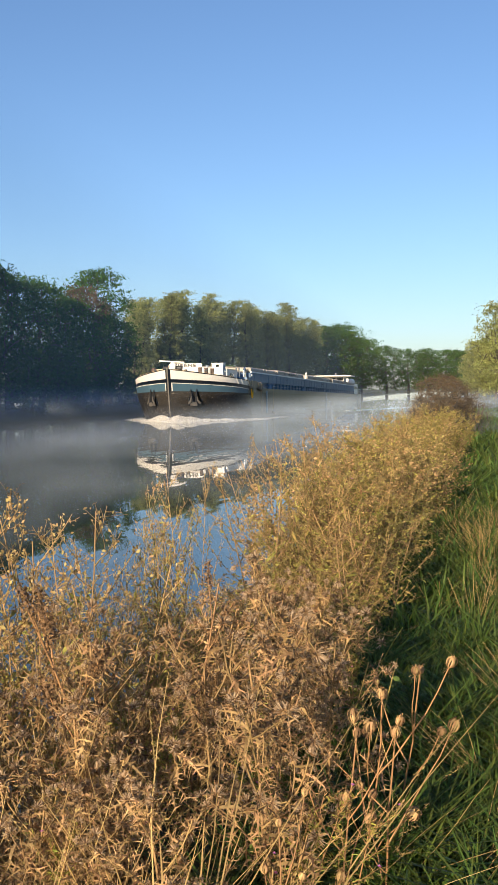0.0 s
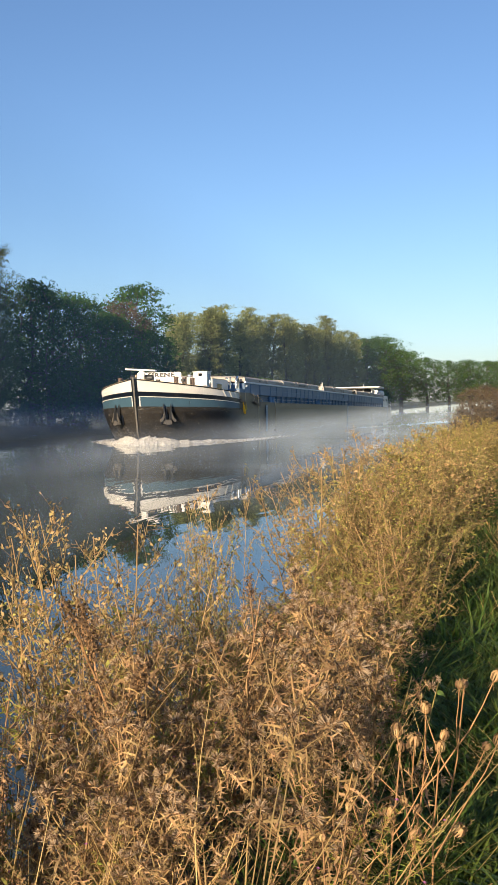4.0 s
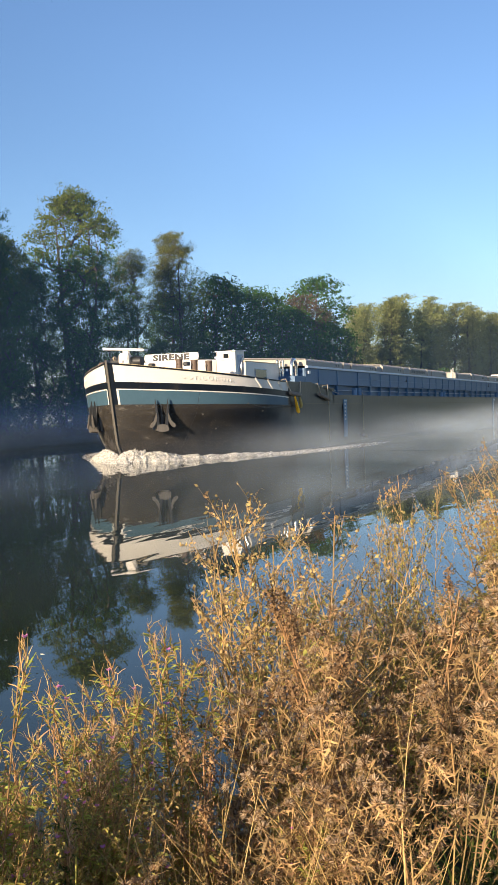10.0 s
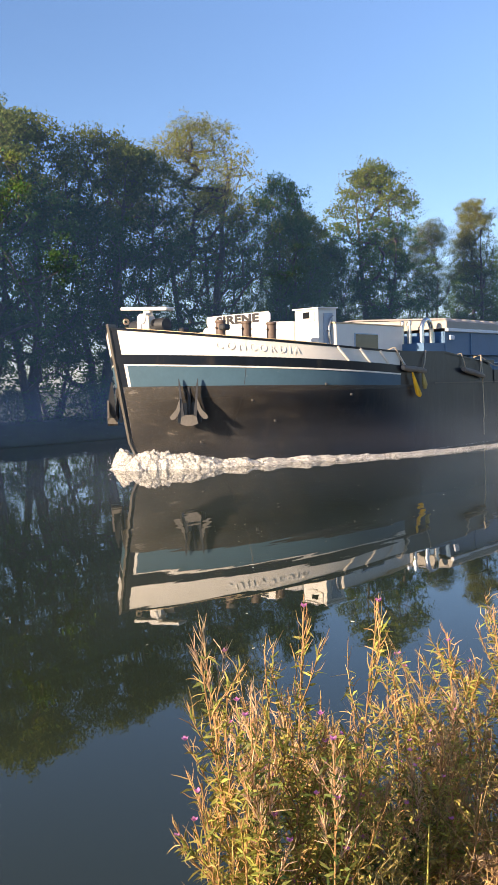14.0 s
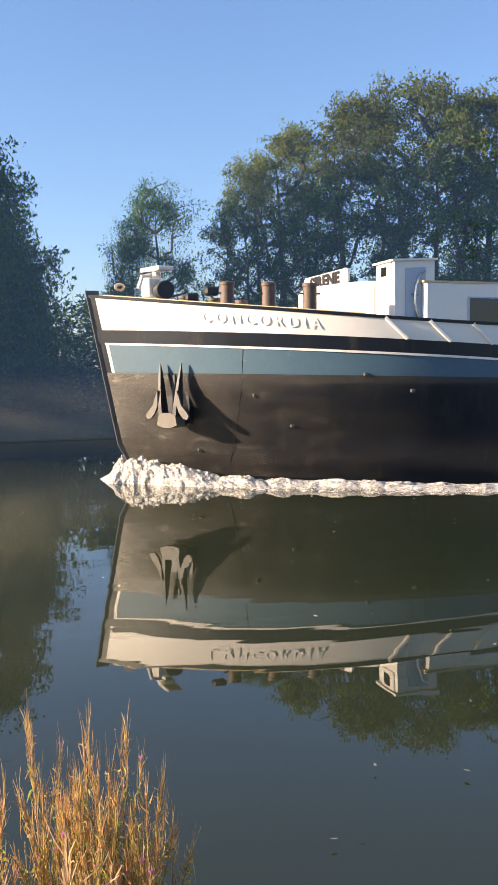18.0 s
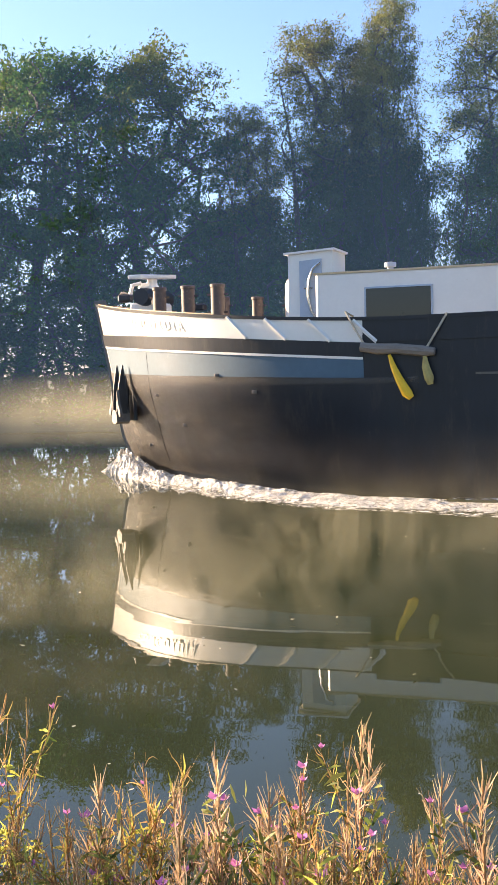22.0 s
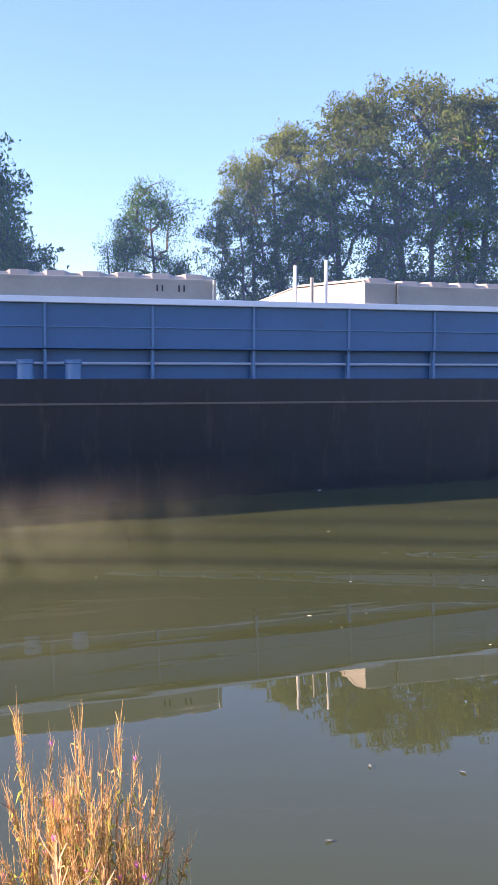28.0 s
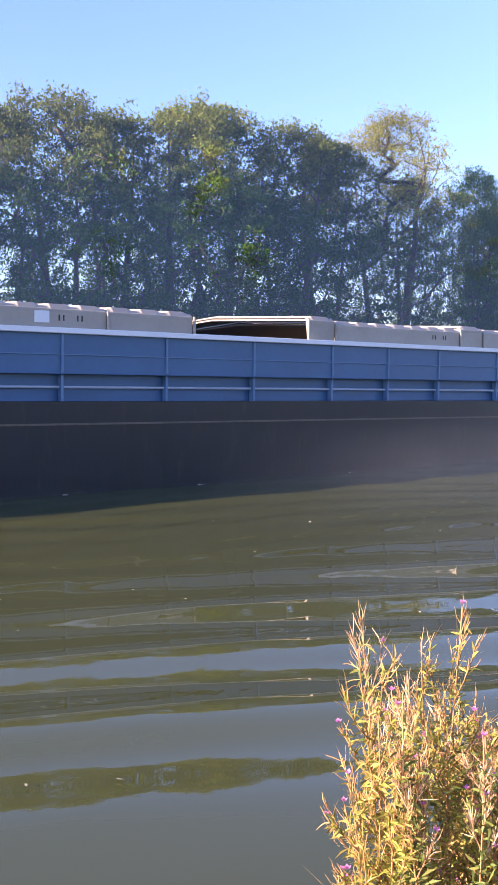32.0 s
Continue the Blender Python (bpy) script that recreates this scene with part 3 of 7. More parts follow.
# ---- trees ----
def make_tree(name, seed, height, radius, shape, leaf_mat, leaf=0.2, clumps=240, per=36, trunk_r=0.22, base=0.12, top_mat=None, droop=None, sigma=0.42, lean=0.0, aspect=0.55, stems=1, gap=-0.05):
    """A broadleaf tree: tapered trunk, limbs that fork to twigs, and sprays of leaves with gaps between."""
    rng = np.random.default_rng(seed)

    def width(u):
        if shape == "round":
            return math.sin(math.pi * min(1, max(0.02, 0.10 + 0.88 * u))) ** 0.55
        if shape == "column":
            return 0.75 * math.sin(math.pi * min(0.98, 0.14 + 0.8 * u)) ** 0.4
        if shape == "dome":
            return (1 - max(0, (u - 0.35) / 0.66) ** 2.6) ** 0.5 * (0.75 + 0.25 * min(1, u / 0.3))
        if shape == "bush":
            return (1 - min(1, u) ** 2.2) ** 0.5
        return math.sin(math.pi * min(0.98, 0.18 + 0.74 * u)) ** 0.7

    # leaders: one trunk, or several stems that part low down
    steps = 8
    nodes, parent, paths = [], [], []
    for m in range(stems):
        az = 2.4 * m + seed
        off = radius * 0.42 * (0.0 if stems == 1 else 1.0)
        dx = dy = 0.0
        tp = []
        for i in range(steps + 1):
            u = i / steps
            dx += rng.normal() * 0.05 * height / steps + lean * height / steps
            dy += rng.normal() * 0.05 * height / steps
            sp = off * u ** 0.8 + (0.0 if m == 0 else 0.18)
            tp.append(Vector((dx + sp * math.cos(az), dy + sp * math.sin(az), -0.5 if i == 0 else height * (0.88 - 0.10 * m) * u)))
        paths.append(tp)
        for i, q in enumerate(tp):
            nodes.append(tuple(q))
            parent.append(len(nodes) - 2 if i else -1)
    trunk_n = len(nodes)
    mean = [sum((t[i] for t in paths), Vector()) / stems for i in range(steps + 1)]
    pts, tries = [], 0
    while len(pts) < clumps and tries < 9000:
        tries += 1
        u = rng.uniform(0.0, 1.0)
        a = rng.uniform(0, 2 * math.pi)
        wob = 1 + 0.20 * math.sin(3 * a + seed + 4 * u) + 0.14 * math.sin(5 * a - 7 * u)
        R = radius * width(u) * rng.uniform(0, 1) ** 0.42 * wob * 0.95
        c = mean[min(steps, int(u * steps))]
        p = Vector((c[0] + R * math.cos(a), c[1] + R * math.sin(a), height * (base + (1.0 - base) * u)))
        if noise.noise(p * (0.46 if radius > 2 else 0.8) + Vector((seed, 0, 0))) > gap - 0.30 * u:
            pts.append(p)
    pts.sort(key=lambda q: math.hypot(q[0] - mean[4][0], q[1] - mean[4][1]) + 0.35 * q[2])
    cap = trunk_n + 2 * len(pts)
    NP = np.zeros((cap, 3))
    NP[:trunk_n] = nodes
    free = np.zeros(cap, dtype=bool)
    free[:trunk_n] = True
    n_ = trunk_n
    ends = []
    for q in pts:
        d = NP[:n_] - np.array(q)
        cost = np.linalg.norm(d, axis=1) + 1.1 * np.maximum(0, d[:, 2] + 0.35 * np.hypot(d[:, 0], d[:, 1])) + 100.0 * ~free[:n_] + (NP[:n_, 2] < 0) * 50
        k = int(np.argmin(cost))
        mid = (NP[k] + np.array(q)) / 2 + rng.normal(size=3) * 0.07 * np.linalg.norm(NP[k] - np.array(q))
        NP[n_], NP[n_ + 1] = mid, q
        parent += [k, n_]
        free[n_:n_ + 2] = True
        ends.append(n_ + 1)
        n_ += 2
    load = np.ones(n_)
    for k in range(n_ - 1, trunk_n - 1, -1):
        load[parent[k]] += load[k]
    wood = MB()
    for m, tp in enumerate(paths):
        r_ = trunk_r * (1.0 if m == 0 else 0.72)
        wood.tube(tp, [r_ * (1.25 - 1.15 * i / steps) for i in range(steps + 1)], 8)
    for k in ends:
        a, b, c = parent[k - 1], k - 1, k
        r0 = min(trunk_r * 0.6, 0.016 * load[b] ** 0.55)
        wood.tube([NP[a], NP[b], NP[c]], [r0, r0 * 0.8, r0 * 0.35], 4)
    # every twig ends in a ragged spray made of several small tufts
    cl = NP[ends]
    nt_ = 5
    sub = rng.normal(size=(len(cl), nt_, 3)) * np.array([0.62, 0.62, 0.42]) * 1.5 * sigma * rng.uniform(0.6, 1.25, (len(cl), 1, 1))
    tuft = (cl[:, None, :] + sub).reshape(-1, 3)
    k_ = max(2, per // nt_)
    ball = rng.normal(size=(len(tuft), k_, 3)) * np.array([1.0, 1.0, 0.62]) * sigma * 0.55 * rng.uniform(0.6, 1.2, (len(tuft), 1, 1))
    cen = (tuft[:, None, :] + ball).reshape(-1, 3)
    if droop is not None:
        cen[:, 2] -= np.abs(rng.normal(size=len(cen))) * droop
    v, f = leaf_quads(rng, cen, leaf, aspect, None if droop is None else (0, 0, -1.2))
    v = v.reshape(-1, 4, 3)[:, :3].reshape(-1, 3)
    f = np.arange(len(v)).reshape(-1, 3)
    root = new(name)
    part("trunk", wood, M_BARK, root, smooth=True)
    # upper leaves take a second colour, mostly standing in for sunlight
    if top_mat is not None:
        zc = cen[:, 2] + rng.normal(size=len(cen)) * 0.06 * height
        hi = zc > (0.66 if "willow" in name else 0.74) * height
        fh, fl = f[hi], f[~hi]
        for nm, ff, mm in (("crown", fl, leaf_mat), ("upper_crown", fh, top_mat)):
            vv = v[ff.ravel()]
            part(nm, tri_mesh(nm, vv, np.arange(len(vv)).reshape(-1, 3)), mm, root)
    else:
        part("crown", tri_mesh("crown", v, f), leaf_mat, root)
    return root


def place_tree(ob, x, y, s=1.0, turn=0.0, z=0.85, wide=1.0):
    c = copy_thing(ob, pose(x, y, z, 0, 0, turn))
    c.scale = (s * wide, s * wide, s)
    return c


T = {}
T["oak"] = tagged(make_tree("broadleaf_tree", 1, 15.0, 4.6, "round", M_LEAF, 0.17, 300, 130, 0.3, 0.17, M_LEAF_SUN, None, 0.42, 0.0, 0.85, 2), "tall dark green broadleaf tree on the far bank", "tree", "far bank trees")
T["ash"] = tagged(make_tree("broadleaf_tree", 2, 15.5, 4.0, "round", M_LEAF, 0.17, 280, 130, 0.26, 0.19, M_LEAF_SUN, None, 0.40, 0.0, 0.85, 2, -0.02), "tall broadleaf tree with sunlight painted into its yellow-green top", "tree", "far bank trees")
T["maple"] = tagged(make_tree("broadleaf_tree", 3, 14.0, 4.4, "dome", M_LEAF, 0.17, 320, 130, 0.28, 0.12, None, None, 0.44, 0.0, 0.85, 1, -0.1), "broad dark green tree with a domed crown", "tree", "far bank trees")
T["willow"] = tagged(make_tree("willow_tree", 4, 16.5, 2.6, "column", M_LEAF_WILLOW, 0.14, 340, 180, 0.17, 0.04, M_LEAF_GOLD, None, 0.36, 0.0, 0.55, 2, -0.18), "tall slender willow with golden top leaves, sunlight painted in", "tree", "far bank trees")
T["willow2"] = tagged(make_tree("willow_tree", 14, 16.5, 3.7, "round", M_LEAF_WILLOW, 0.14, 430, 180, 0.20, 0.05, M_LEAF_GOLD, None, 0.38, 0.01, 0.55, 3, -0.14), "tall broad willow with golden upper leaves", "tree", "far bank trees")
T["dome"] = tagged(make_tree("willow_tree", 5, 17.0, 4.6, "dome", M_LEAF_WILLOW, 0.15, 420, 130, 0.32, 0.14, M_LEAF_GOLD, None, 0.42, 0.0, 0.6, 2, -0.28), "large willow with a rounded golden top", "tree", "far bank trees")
T["birch"] = tagged(make_tree("birch_tree", 6, 9.8, 1.7, "oval", M_LEAF, 0.11, 140, 130, 0.12, 0.16, None, 0.45, 0.22, 0.0, 0.6, 1, 0.0), "small weeping birch with hanging twigs", "tree", "far bank trees")
T["shrub"] = tagged(make_tree("shrub", 7, 8.5, 3.3, "bush", M_LEAF, 0.17, 300, 120, 0.18, 0.03, None, None, 0.42, 0.0, 0.85, 3, -0.3), "dense dark green shrub on the far bank", "shrub", "far bank shrubs")
T["low"] = tagged(make_tree("shrub", 17, 8.5, 3.3, "bush", M_LEAF, 0.42, 120, 20, 0.18, 0.03, None, None, 0.6, 0.0, 0.7, 3, -0.4), "low leafy shrub at the far water's edge", "shrub", "far bank shrubs")
T["poplar"] = tagged(make_tree("poplar_tree", 8, 21.0, 3.0, "column", M_LEAF_POPLAR, 0.40, 230, 48, 0.3, 0.06, None, None, 0.52, 0.0, 0.6, 1, -0.15), "tall sunlit poplar in a close row", "tree", "poplar row")
T["red"] = tagged(make_tree("broadleaf_tree", 9, 13.0, 4.2, "dome", M_LEAF, 0.34, 240, 30, 0.25, 0.06, M_LEAF_RED, None, 0.5, 0.0, 0.6, 1, -0.2), "broadleaf tree with reddish autumn top", "tree", "far bank trees")
T["redbush"] = tagged(make_tree("shrub", 10, 2.6, 1.5, "bush", M_LEAF_RED, 0.05, 240, 50, 0.05, 0.03, None, None, 0.15, 0.0, 0.5, 3, -0.3), "reddish-brown leafless-looking bush on the near bank", "shrub", "near bank shrubs")

T["oak_far"] = tagged(make_tree("broadleaf_tree", 1, 15.0, 4.6, "round", M_LEAF, 0.38, 300, 30, 0.3, 0.12, None, None, 0.52, 0.0, 0.7, 1, -0.25), "distant dark green broadleaf tree on the bank", "tree", "far bank trees")
T["maple_far"] = tagged(make_tree("broadleaf_tree", 3, 14.0, 4.4, "dome", M_LEAF, 0.38, 300, 30, 0.28, 0.06, None, None, 0.52, 0.0, 0.7, 1, -0.25), "distant broad dark green tree on the bank", "tree", "far bank trees")

# borrows the bright poplar leaf colour to paint in its sunlit look
T["path"] = tagged(make_tree("broadleaf_tree", 23, 14.0, 4.4, "dome", M_LEAF_POPLAR, 0.34, 300, 40, 0.28, 0.10, None, None, 0.5, 0.0, 0.7, 2, -0.2), "yellow-green tree beside the towpath, sunlight put into its leaf colour", "tree", "towpath trees")

# x, y, height factor, kind, turn, width factor
ROW = [
    (-47, 44, 1.15, "maple", 20, 1.32), (-40, 43, 1.1, "oak", 70, 1.38), (-34, 42, 1.05, "maple", 10, 1.26), (-29.0, 43, 1.12, "oak", 10, 1.26), (-24.0, 42, 1.16, "maple", 30, 1.10), (-21.0, 43.5, 1.08, "oak", 200, 1.09),
    (-16.2, 43, 0.80, "willow", 40, 1.04), (-12.7, 42.5, 0.97, "willow", 10, 1.15), (-10.6, 43.5, 0.94, "willow", 130, 0.9), (-9.0, 42, 1.01, "willow", 260, 0.70),
    (-4.5, 42, 0.96, "willow2", 60, 1.10), (-1.9, 42.6, 0.83, "willow2", 200, 0.96), (1.5, 41.5, 1.22, "shrub", 10, 0.82), (-0.4, 41.0, 0.95, "shrub", 100, 0.90), (3.2, 42.5, 0.8, "shrub", 190, 0.70),
    (9.4, 43, 1.02, "birch", 20, 1.25), (8.1, 43.2, 0.84, "birch", 160, 1.05),
    (13.5, 42, 0.72, "oak", 20, 0.74), (15.2, 42.6, 0.78, "ash", 100, 0.92), (18.2, 42, 0.86, "ash", 40, 1.0), (21.6, 42, 0.97, "oak", 60, 0.98), (24.6, 43, 0.93, "ash", 190, 1.09),
    (27.6, 42, 1.0, "oak", 170, 0.98), (31.0, 42.6, 1.0, "ash", 280, 1.15), (34.8, 42, 1.02, "oak", 250, 0.92), (38.4, 43, 0.96, "ash", 10, 1.03), (42.6, 42, 1.0, "dome", 40, 1.10),
    (46.2, 44, 0.9, "ash", 80, 0.92), (50.2, 42, 1.04, "maple", 90, 0.61), (52.6, 43, 0.86, "oak", 140, 0.80), (55.0, 44, 0.85, "ash", 20, 0.80), (61.5, 42.5, 1.1, "ash", 60, 0.98), (58, 43.5, 0.8, "maple", 0, 0.77), (65.5, 43, 0.84, "oak", 0, 0.92),
    (70.5, 43, 0.85, "willow2", 10, 0.84), (75.6, 42, 0.97, "willow", 50, 1.23), (79, 44, 0.8, "maple", 30, 0.88), (84, 42, 0.94, "maple", 200, 1.04), (90, 43, 0.92, "maple", 100, 1.10), (97, 43, 0.86, "oak", 20, 1.26),
    (104, 43, 0.85, "maple", 220, 1.21), (109, 43, 1.04, "red", 10, 1.00), (116, 44, 1.08, "oak", 120, 1.15), (123, 45, 0.80, "maple", 60, 1.10),
]
for x, y, s, kind, turn, wide in ROW:
    place_tree(T[kind + "_far" if x > 82 and kind in ("oak", "maple") else kind], x, y, s, turn, wide=wide)
# undergrowth along the far water's edge
rng0 = random.Random(3)
xx = -60.0
while xx < 170:
    place_tree(T["low"], xx, 40.2 + rng0.uniform(0, 0.9), rng0.uniform(0.22, 0.42) if -2 < xx < 80 else rng0.uniform(0.4, 0.75), rng0.uniform(0, 360), z=0.6, wide=rng0.uniform(1.0, 1.5))
    xx += rng0.uniform(2.0, 3.6) * (1.25 if xx < 100 else 2.2)
xx = -58.0
while xx < 80:
    place_tree(T["low"], xx, rng0.uniform(43.5, 46), rng0.uniform(0.44, 0.56), rng0.uniform(0, 360), z=0.7, wide=rng0.uniform(1.3, 1.8))
    xx += rng0.uniform(3.0, 4.5)
# tall narrow shrubs between the willows' trunks stand in for their ivy
for xx, s, wide in ((-18.5, 1.10, 0.75), (-16, 1.12, 0.7), (-12.6, 1.32, 0.62), (-11.0, 1.26, 0.55), (-8.9, 1.30, 0.45), (-5.2, 1.30, 0.55), (-3.4, 1.12, 0.7), (-1.2, 1.08, 0.8), (1.4, 1.02, 0.8)):
    place_tree(T["shrub"], xx, rng0.uniform(43.6, 44.6), s, rng0.uniform(0, 360), z=0.6, wide=wide)
for xx in range(1, 16, 2):
    place_tree(T["low"], xx, rng0.uniform(46, 48), rng0.uniform(0.5, 0.6), rng0.uniform(0, 360), z=0.8, wide=1.5)
# poplar plantation beyond the bend
for i in range(24):
    u = i / 23
    px = 140 + 152 * u ** 1.05
    ps = float(np.interp(px, (140, 150, 185, 240, 292), (0.66, 0.78, 0.91, 1.03, 1.0)))
    place_tree(T["poplar"], px + rng0.uniform(-2, 2), 46.5 + rng0.uniform(-1, 1.5) - 3 * u, ps * rng0.uniform(0.9, 1.06), rng0.uniform(0, 360), wide=1.2)
    if i % 2 == 0:
        place_tree(T["poplar"], px + 3 + rng0.uniform(-2, 2), 52 + rng0.uniform(-1, 2), ps * rng0.uniform(0.92, 1.06), rng0.uniform(0, 360), wide=1.25)
for x, y, s in ((310, 42, 1.5), (330, 40, 1.62), (345, 44, 1.6), (370, 38, 1.45), (395, 40, 1.5), (420, 32, 1.3), (440, 24, 1.25), (455, 16, 1.3), (470, 8, 1.3), (480, 0, 1.25), (490, -8, 1.3), (500, 20, 1.25), (520, 4, 1.4), (540, -12, 1.5)):
    place_tree(T["maple_far"], x, y, s * (1.0 if x < 400 else 1.05), rng0.uniform(0, 360), wide=1.5)
# trees along the near bank's towpath
for x, y, s in ((117, -4.6, 0.82), (128, -8, 0.95), (150, -4.4, 0.72), (180, -3.5, 0.7), (210, -2.5, 0.8), (250, -3, 0.8), (140, -11, 1.0), (300, -4, 0.9)):
    place_tree(T["path"], x, y, s, x * 7, z=0.7)
for x, y, s in ((33, 0.9, 0.85), (35.5, 0.3, 0.8), (38, 0.8, 0.9), (41, 0.2, 0.8), (46, 0.8, 0.9)):
    place_tree(T["redbush"], x, y, s, x * 40, z=0.6)
for k in T:
    ob = T[k]
    for o in list(ob.children):
        bpy.data.objects.remove(o)
    bpy.data.objects.remove(ob)

# ---- the cargo barge: bow towards -x, waterline at z = 0, trimmed down by the stern ----
TRIM = 0.0125
BEAM = 4.75
ship = thing("cargo_barge", "long black and blue motor cargo barge with white bow, under way", "barge")


def zl(zw, s):
    """Height above the keel-parallel line of a place that floats zw above the water."""
    return zw - TRIM * (40.0 - s)


def stem_x(z):
    return 0.17 - (z + TRIM * 40.0) * 0.206 if z > 0.3 else 0.17 - (0.3 + TRIM * 40) * 0.206 + (0.3 - z) * 0.55


def half_breadth(s, z):
    """Hull half-breadth at station s and height z: full round bow, flat side, rounded stern."""
    s0 = stem_x(z)
    if s <= s0:
        return 0.0
    length = 8.5 + max(0.0, 1.6 - z) * 0.9
    u = min(1.0, (s - s0) / length)
    p = 2.6 - max(0.0, min(1.0, (1.6 - z) / 1.6)) * 0.35
    b = BEAM * (1 - (1 - u) ** p)
    if s > 100.5:
        w = (s - 100.5) / 9.5
        b *= max(0.0, 1 - w ** 2.6) ** 0.5
    return b


def stations(s0, s1):
    out, s = [], s0
    while s < s1:
        out.append(s)
        d = s - s0 if s0 < 1 else 9
        s += 0.05 if d < 0.3 else 0.12 if d < 1.2 else 0.3 if s < 10 else 3.0 if s < 99 else 0.4
    return out + [s1]


def hull_strip(mb, s0, s1, z0, z1, off, sides=(-1, 1), rows=2, slant=0.0):
    """A band of plating that follows the hull between two heights; s0 is counted from the stem."""
    fz0 = z0 if callable(z0) else (lambda s: z0)
    fz1 = z1 if callable(z1) else (lambda s: z1)
    for side in sides:
        v, f = [], []
        ss = stations(s0, s1)
        for s in ss:
            for k in range(rows + 1):
                z = fz0(s) + (fz1(s) - fz0(s)) * k / rows
                st = stem_x(z)
                x = st + s if s < 2 else s + st * max(0.0, 1 - (s - 2) / 6.0)
                x += slant * (1 - k / rows)
                b = half_breadth(x, z)
                e = 0.02
                nb = half_breadth(x + e, z) - half_breadth(x - e, z)
                n = Vector((-nb / (2 * e), 1.0)).normalized() if x > st + 0.03 else Vector((-1.0, 0.12)).normalized()
                v.append((x + n[0] * off, side * (b + n[1] * off), z))
        m = rows + 1
        for i in range(len(ss) - 1):
            for k in range(rows):
                a = i * m + k
                q = (a, a + m, a + m + 1, a + 1)
                f.append(q if side < 0 else q[::-1])
        mb.add(v, f)
    return mb


def zw_top(s):
    u = min(1.0, (s + 0.72) / 9.0)
    zz = 3.30 + 1.05 * (1 - u) ** 1.65
    if s > 12.6:
        zz = max(zl_deck(s), 3.30 - (s - 12.6) * 0.62)
    return zz


def zl_deck(s):
    return 2.31 + TRIM * (40 - s)


top = lambda s: zl(zw_top(s), s)
w_bot = lambda s: zl(3.44 - 0.57 * min(1, s / 7.45), s)
b_top = lambda s: zl(3.14 - 0.55 * min(1, s / 7.45), s)
b_bot = lambda s: zl(2.48 - 0.26 * min(1, s / 7.45), s)

hull = MB()
hull_strip(hull, 0.0, 13.6, -1.0, top, 0.0, rows=10)
hull_strip(hull, 13.6, 110.0, -1.0, 2.31, 0.0, rows=4)
part("hull", hull, M_HULL, ship, "black painted steel hull with scuffs and stains", smooth=True)
inner = MB()
hull_strip(inner, 0.08, 13.6, 2.2, lambda s: top(s) - 0.01, -0.09, rows=2)
part("bulwark_lining", inner, M_WHITE, ship, smooth=True)
deck = MB()
ss = stations(0.3, 14) + [40, 70, 100.5, 102, 104, 106, 107.5, 108.5, 109.3, 109.8]
dv = []
for s in ss:
    z = 2.31 if s > 13 else 2.31 + max(0, zl(3.1, s) - 2.6) * 0.9
    dv += [(s, -half_breadth(s, 2.0) + 0.02, z), (s, half_breadth(s, 2.0) - 0.02, z)]
deck.add(dv, [(2 * i, 2 * i + 2, 2 * i + 3, 2 * i + 1) for i in range(len(ss) - 1)])
part("deck", deck, M_DARK, ship)
white = MB()
hull_strip(white, 0.14, 7.5, w_bot, lambda s: top(s) - 0.05, 0.008, rows=3)
part("white_bow_band", white, M_WHITE, ship, "cream-white painted bow bulwark", smooth=True)
for side in (-1, 1):
    cap = MB()
    hull_strip(cap, 0.0, 13.4, lambda s: top(s) - 0.05, lambda s: top(s) + 0.015, 0.03, sides=(side,), rows=1)
    part("bulwark_rail", cap, M_HULL, ship, smooth=True)
    cap = MB()
    hull_strip(cap, 0.0, 13.4, lambda s: top(s) - 0.0, lambda s: top(s) + 0.016, -0.05, sides=(side,), rows=1)
    part("inner_rail", cap, M_HULL, ship, smooth=True)
rim = MB()
hull_strip(rim, 0.3, 4.6, lambda s: top(s) + 0.016, lambda s: top(s) + 0.035, 0.012, rows=1)
part("rail_edge", rim, M_RIM, ship, "worn pale top edge")
strake = MB()
hull_strip(strake, 0.0, 7.5, b_top, lambda s: w_bot(s) - 0.01, 0.022, rows=2)
hull_strip(strake, 7.5, 13.7, lambda s: zl(2.86, s), lambda s: zl(3.0, s), 0.03, rows=1)
part("rubbing_strake", strake, M_HULL, ship, smooth=True)
for nm, a, b, o in (("white_line", lambda s: b_top(s) - 0.035, lambda s: b_top(s) + 0.012, 0.03), ):
    mb = MB()
    hull_strip(mb, 0.15, 7.5, a, b, o, rows=1)
    part(nm, mb, M_WHITE, ship)
teal = MB()
hull_strip(teal, 0.195, 7.5, b_bot, lambda s: b_top(s) - 0.036, 0.008, rows=3)
part("blue_bow_band", teal, M_TEAL, ship, "dusty petrol-blue painted band", smooth=True)
for side in (-1, 1):
    mb = MB()
    # this layer's colour carries sun glare besides the scuffs
    hull_strip(mb, 0.06, 8.5, -0.3, lambda s: b_bot(s) - 0.004, 0.02, sides=(side,), rows=10)
    part("scuffed_plating", mb, M_SCUFF_GLARE, ship, "scraped dusty black bow plating, sun glare painted in", smooth=True)
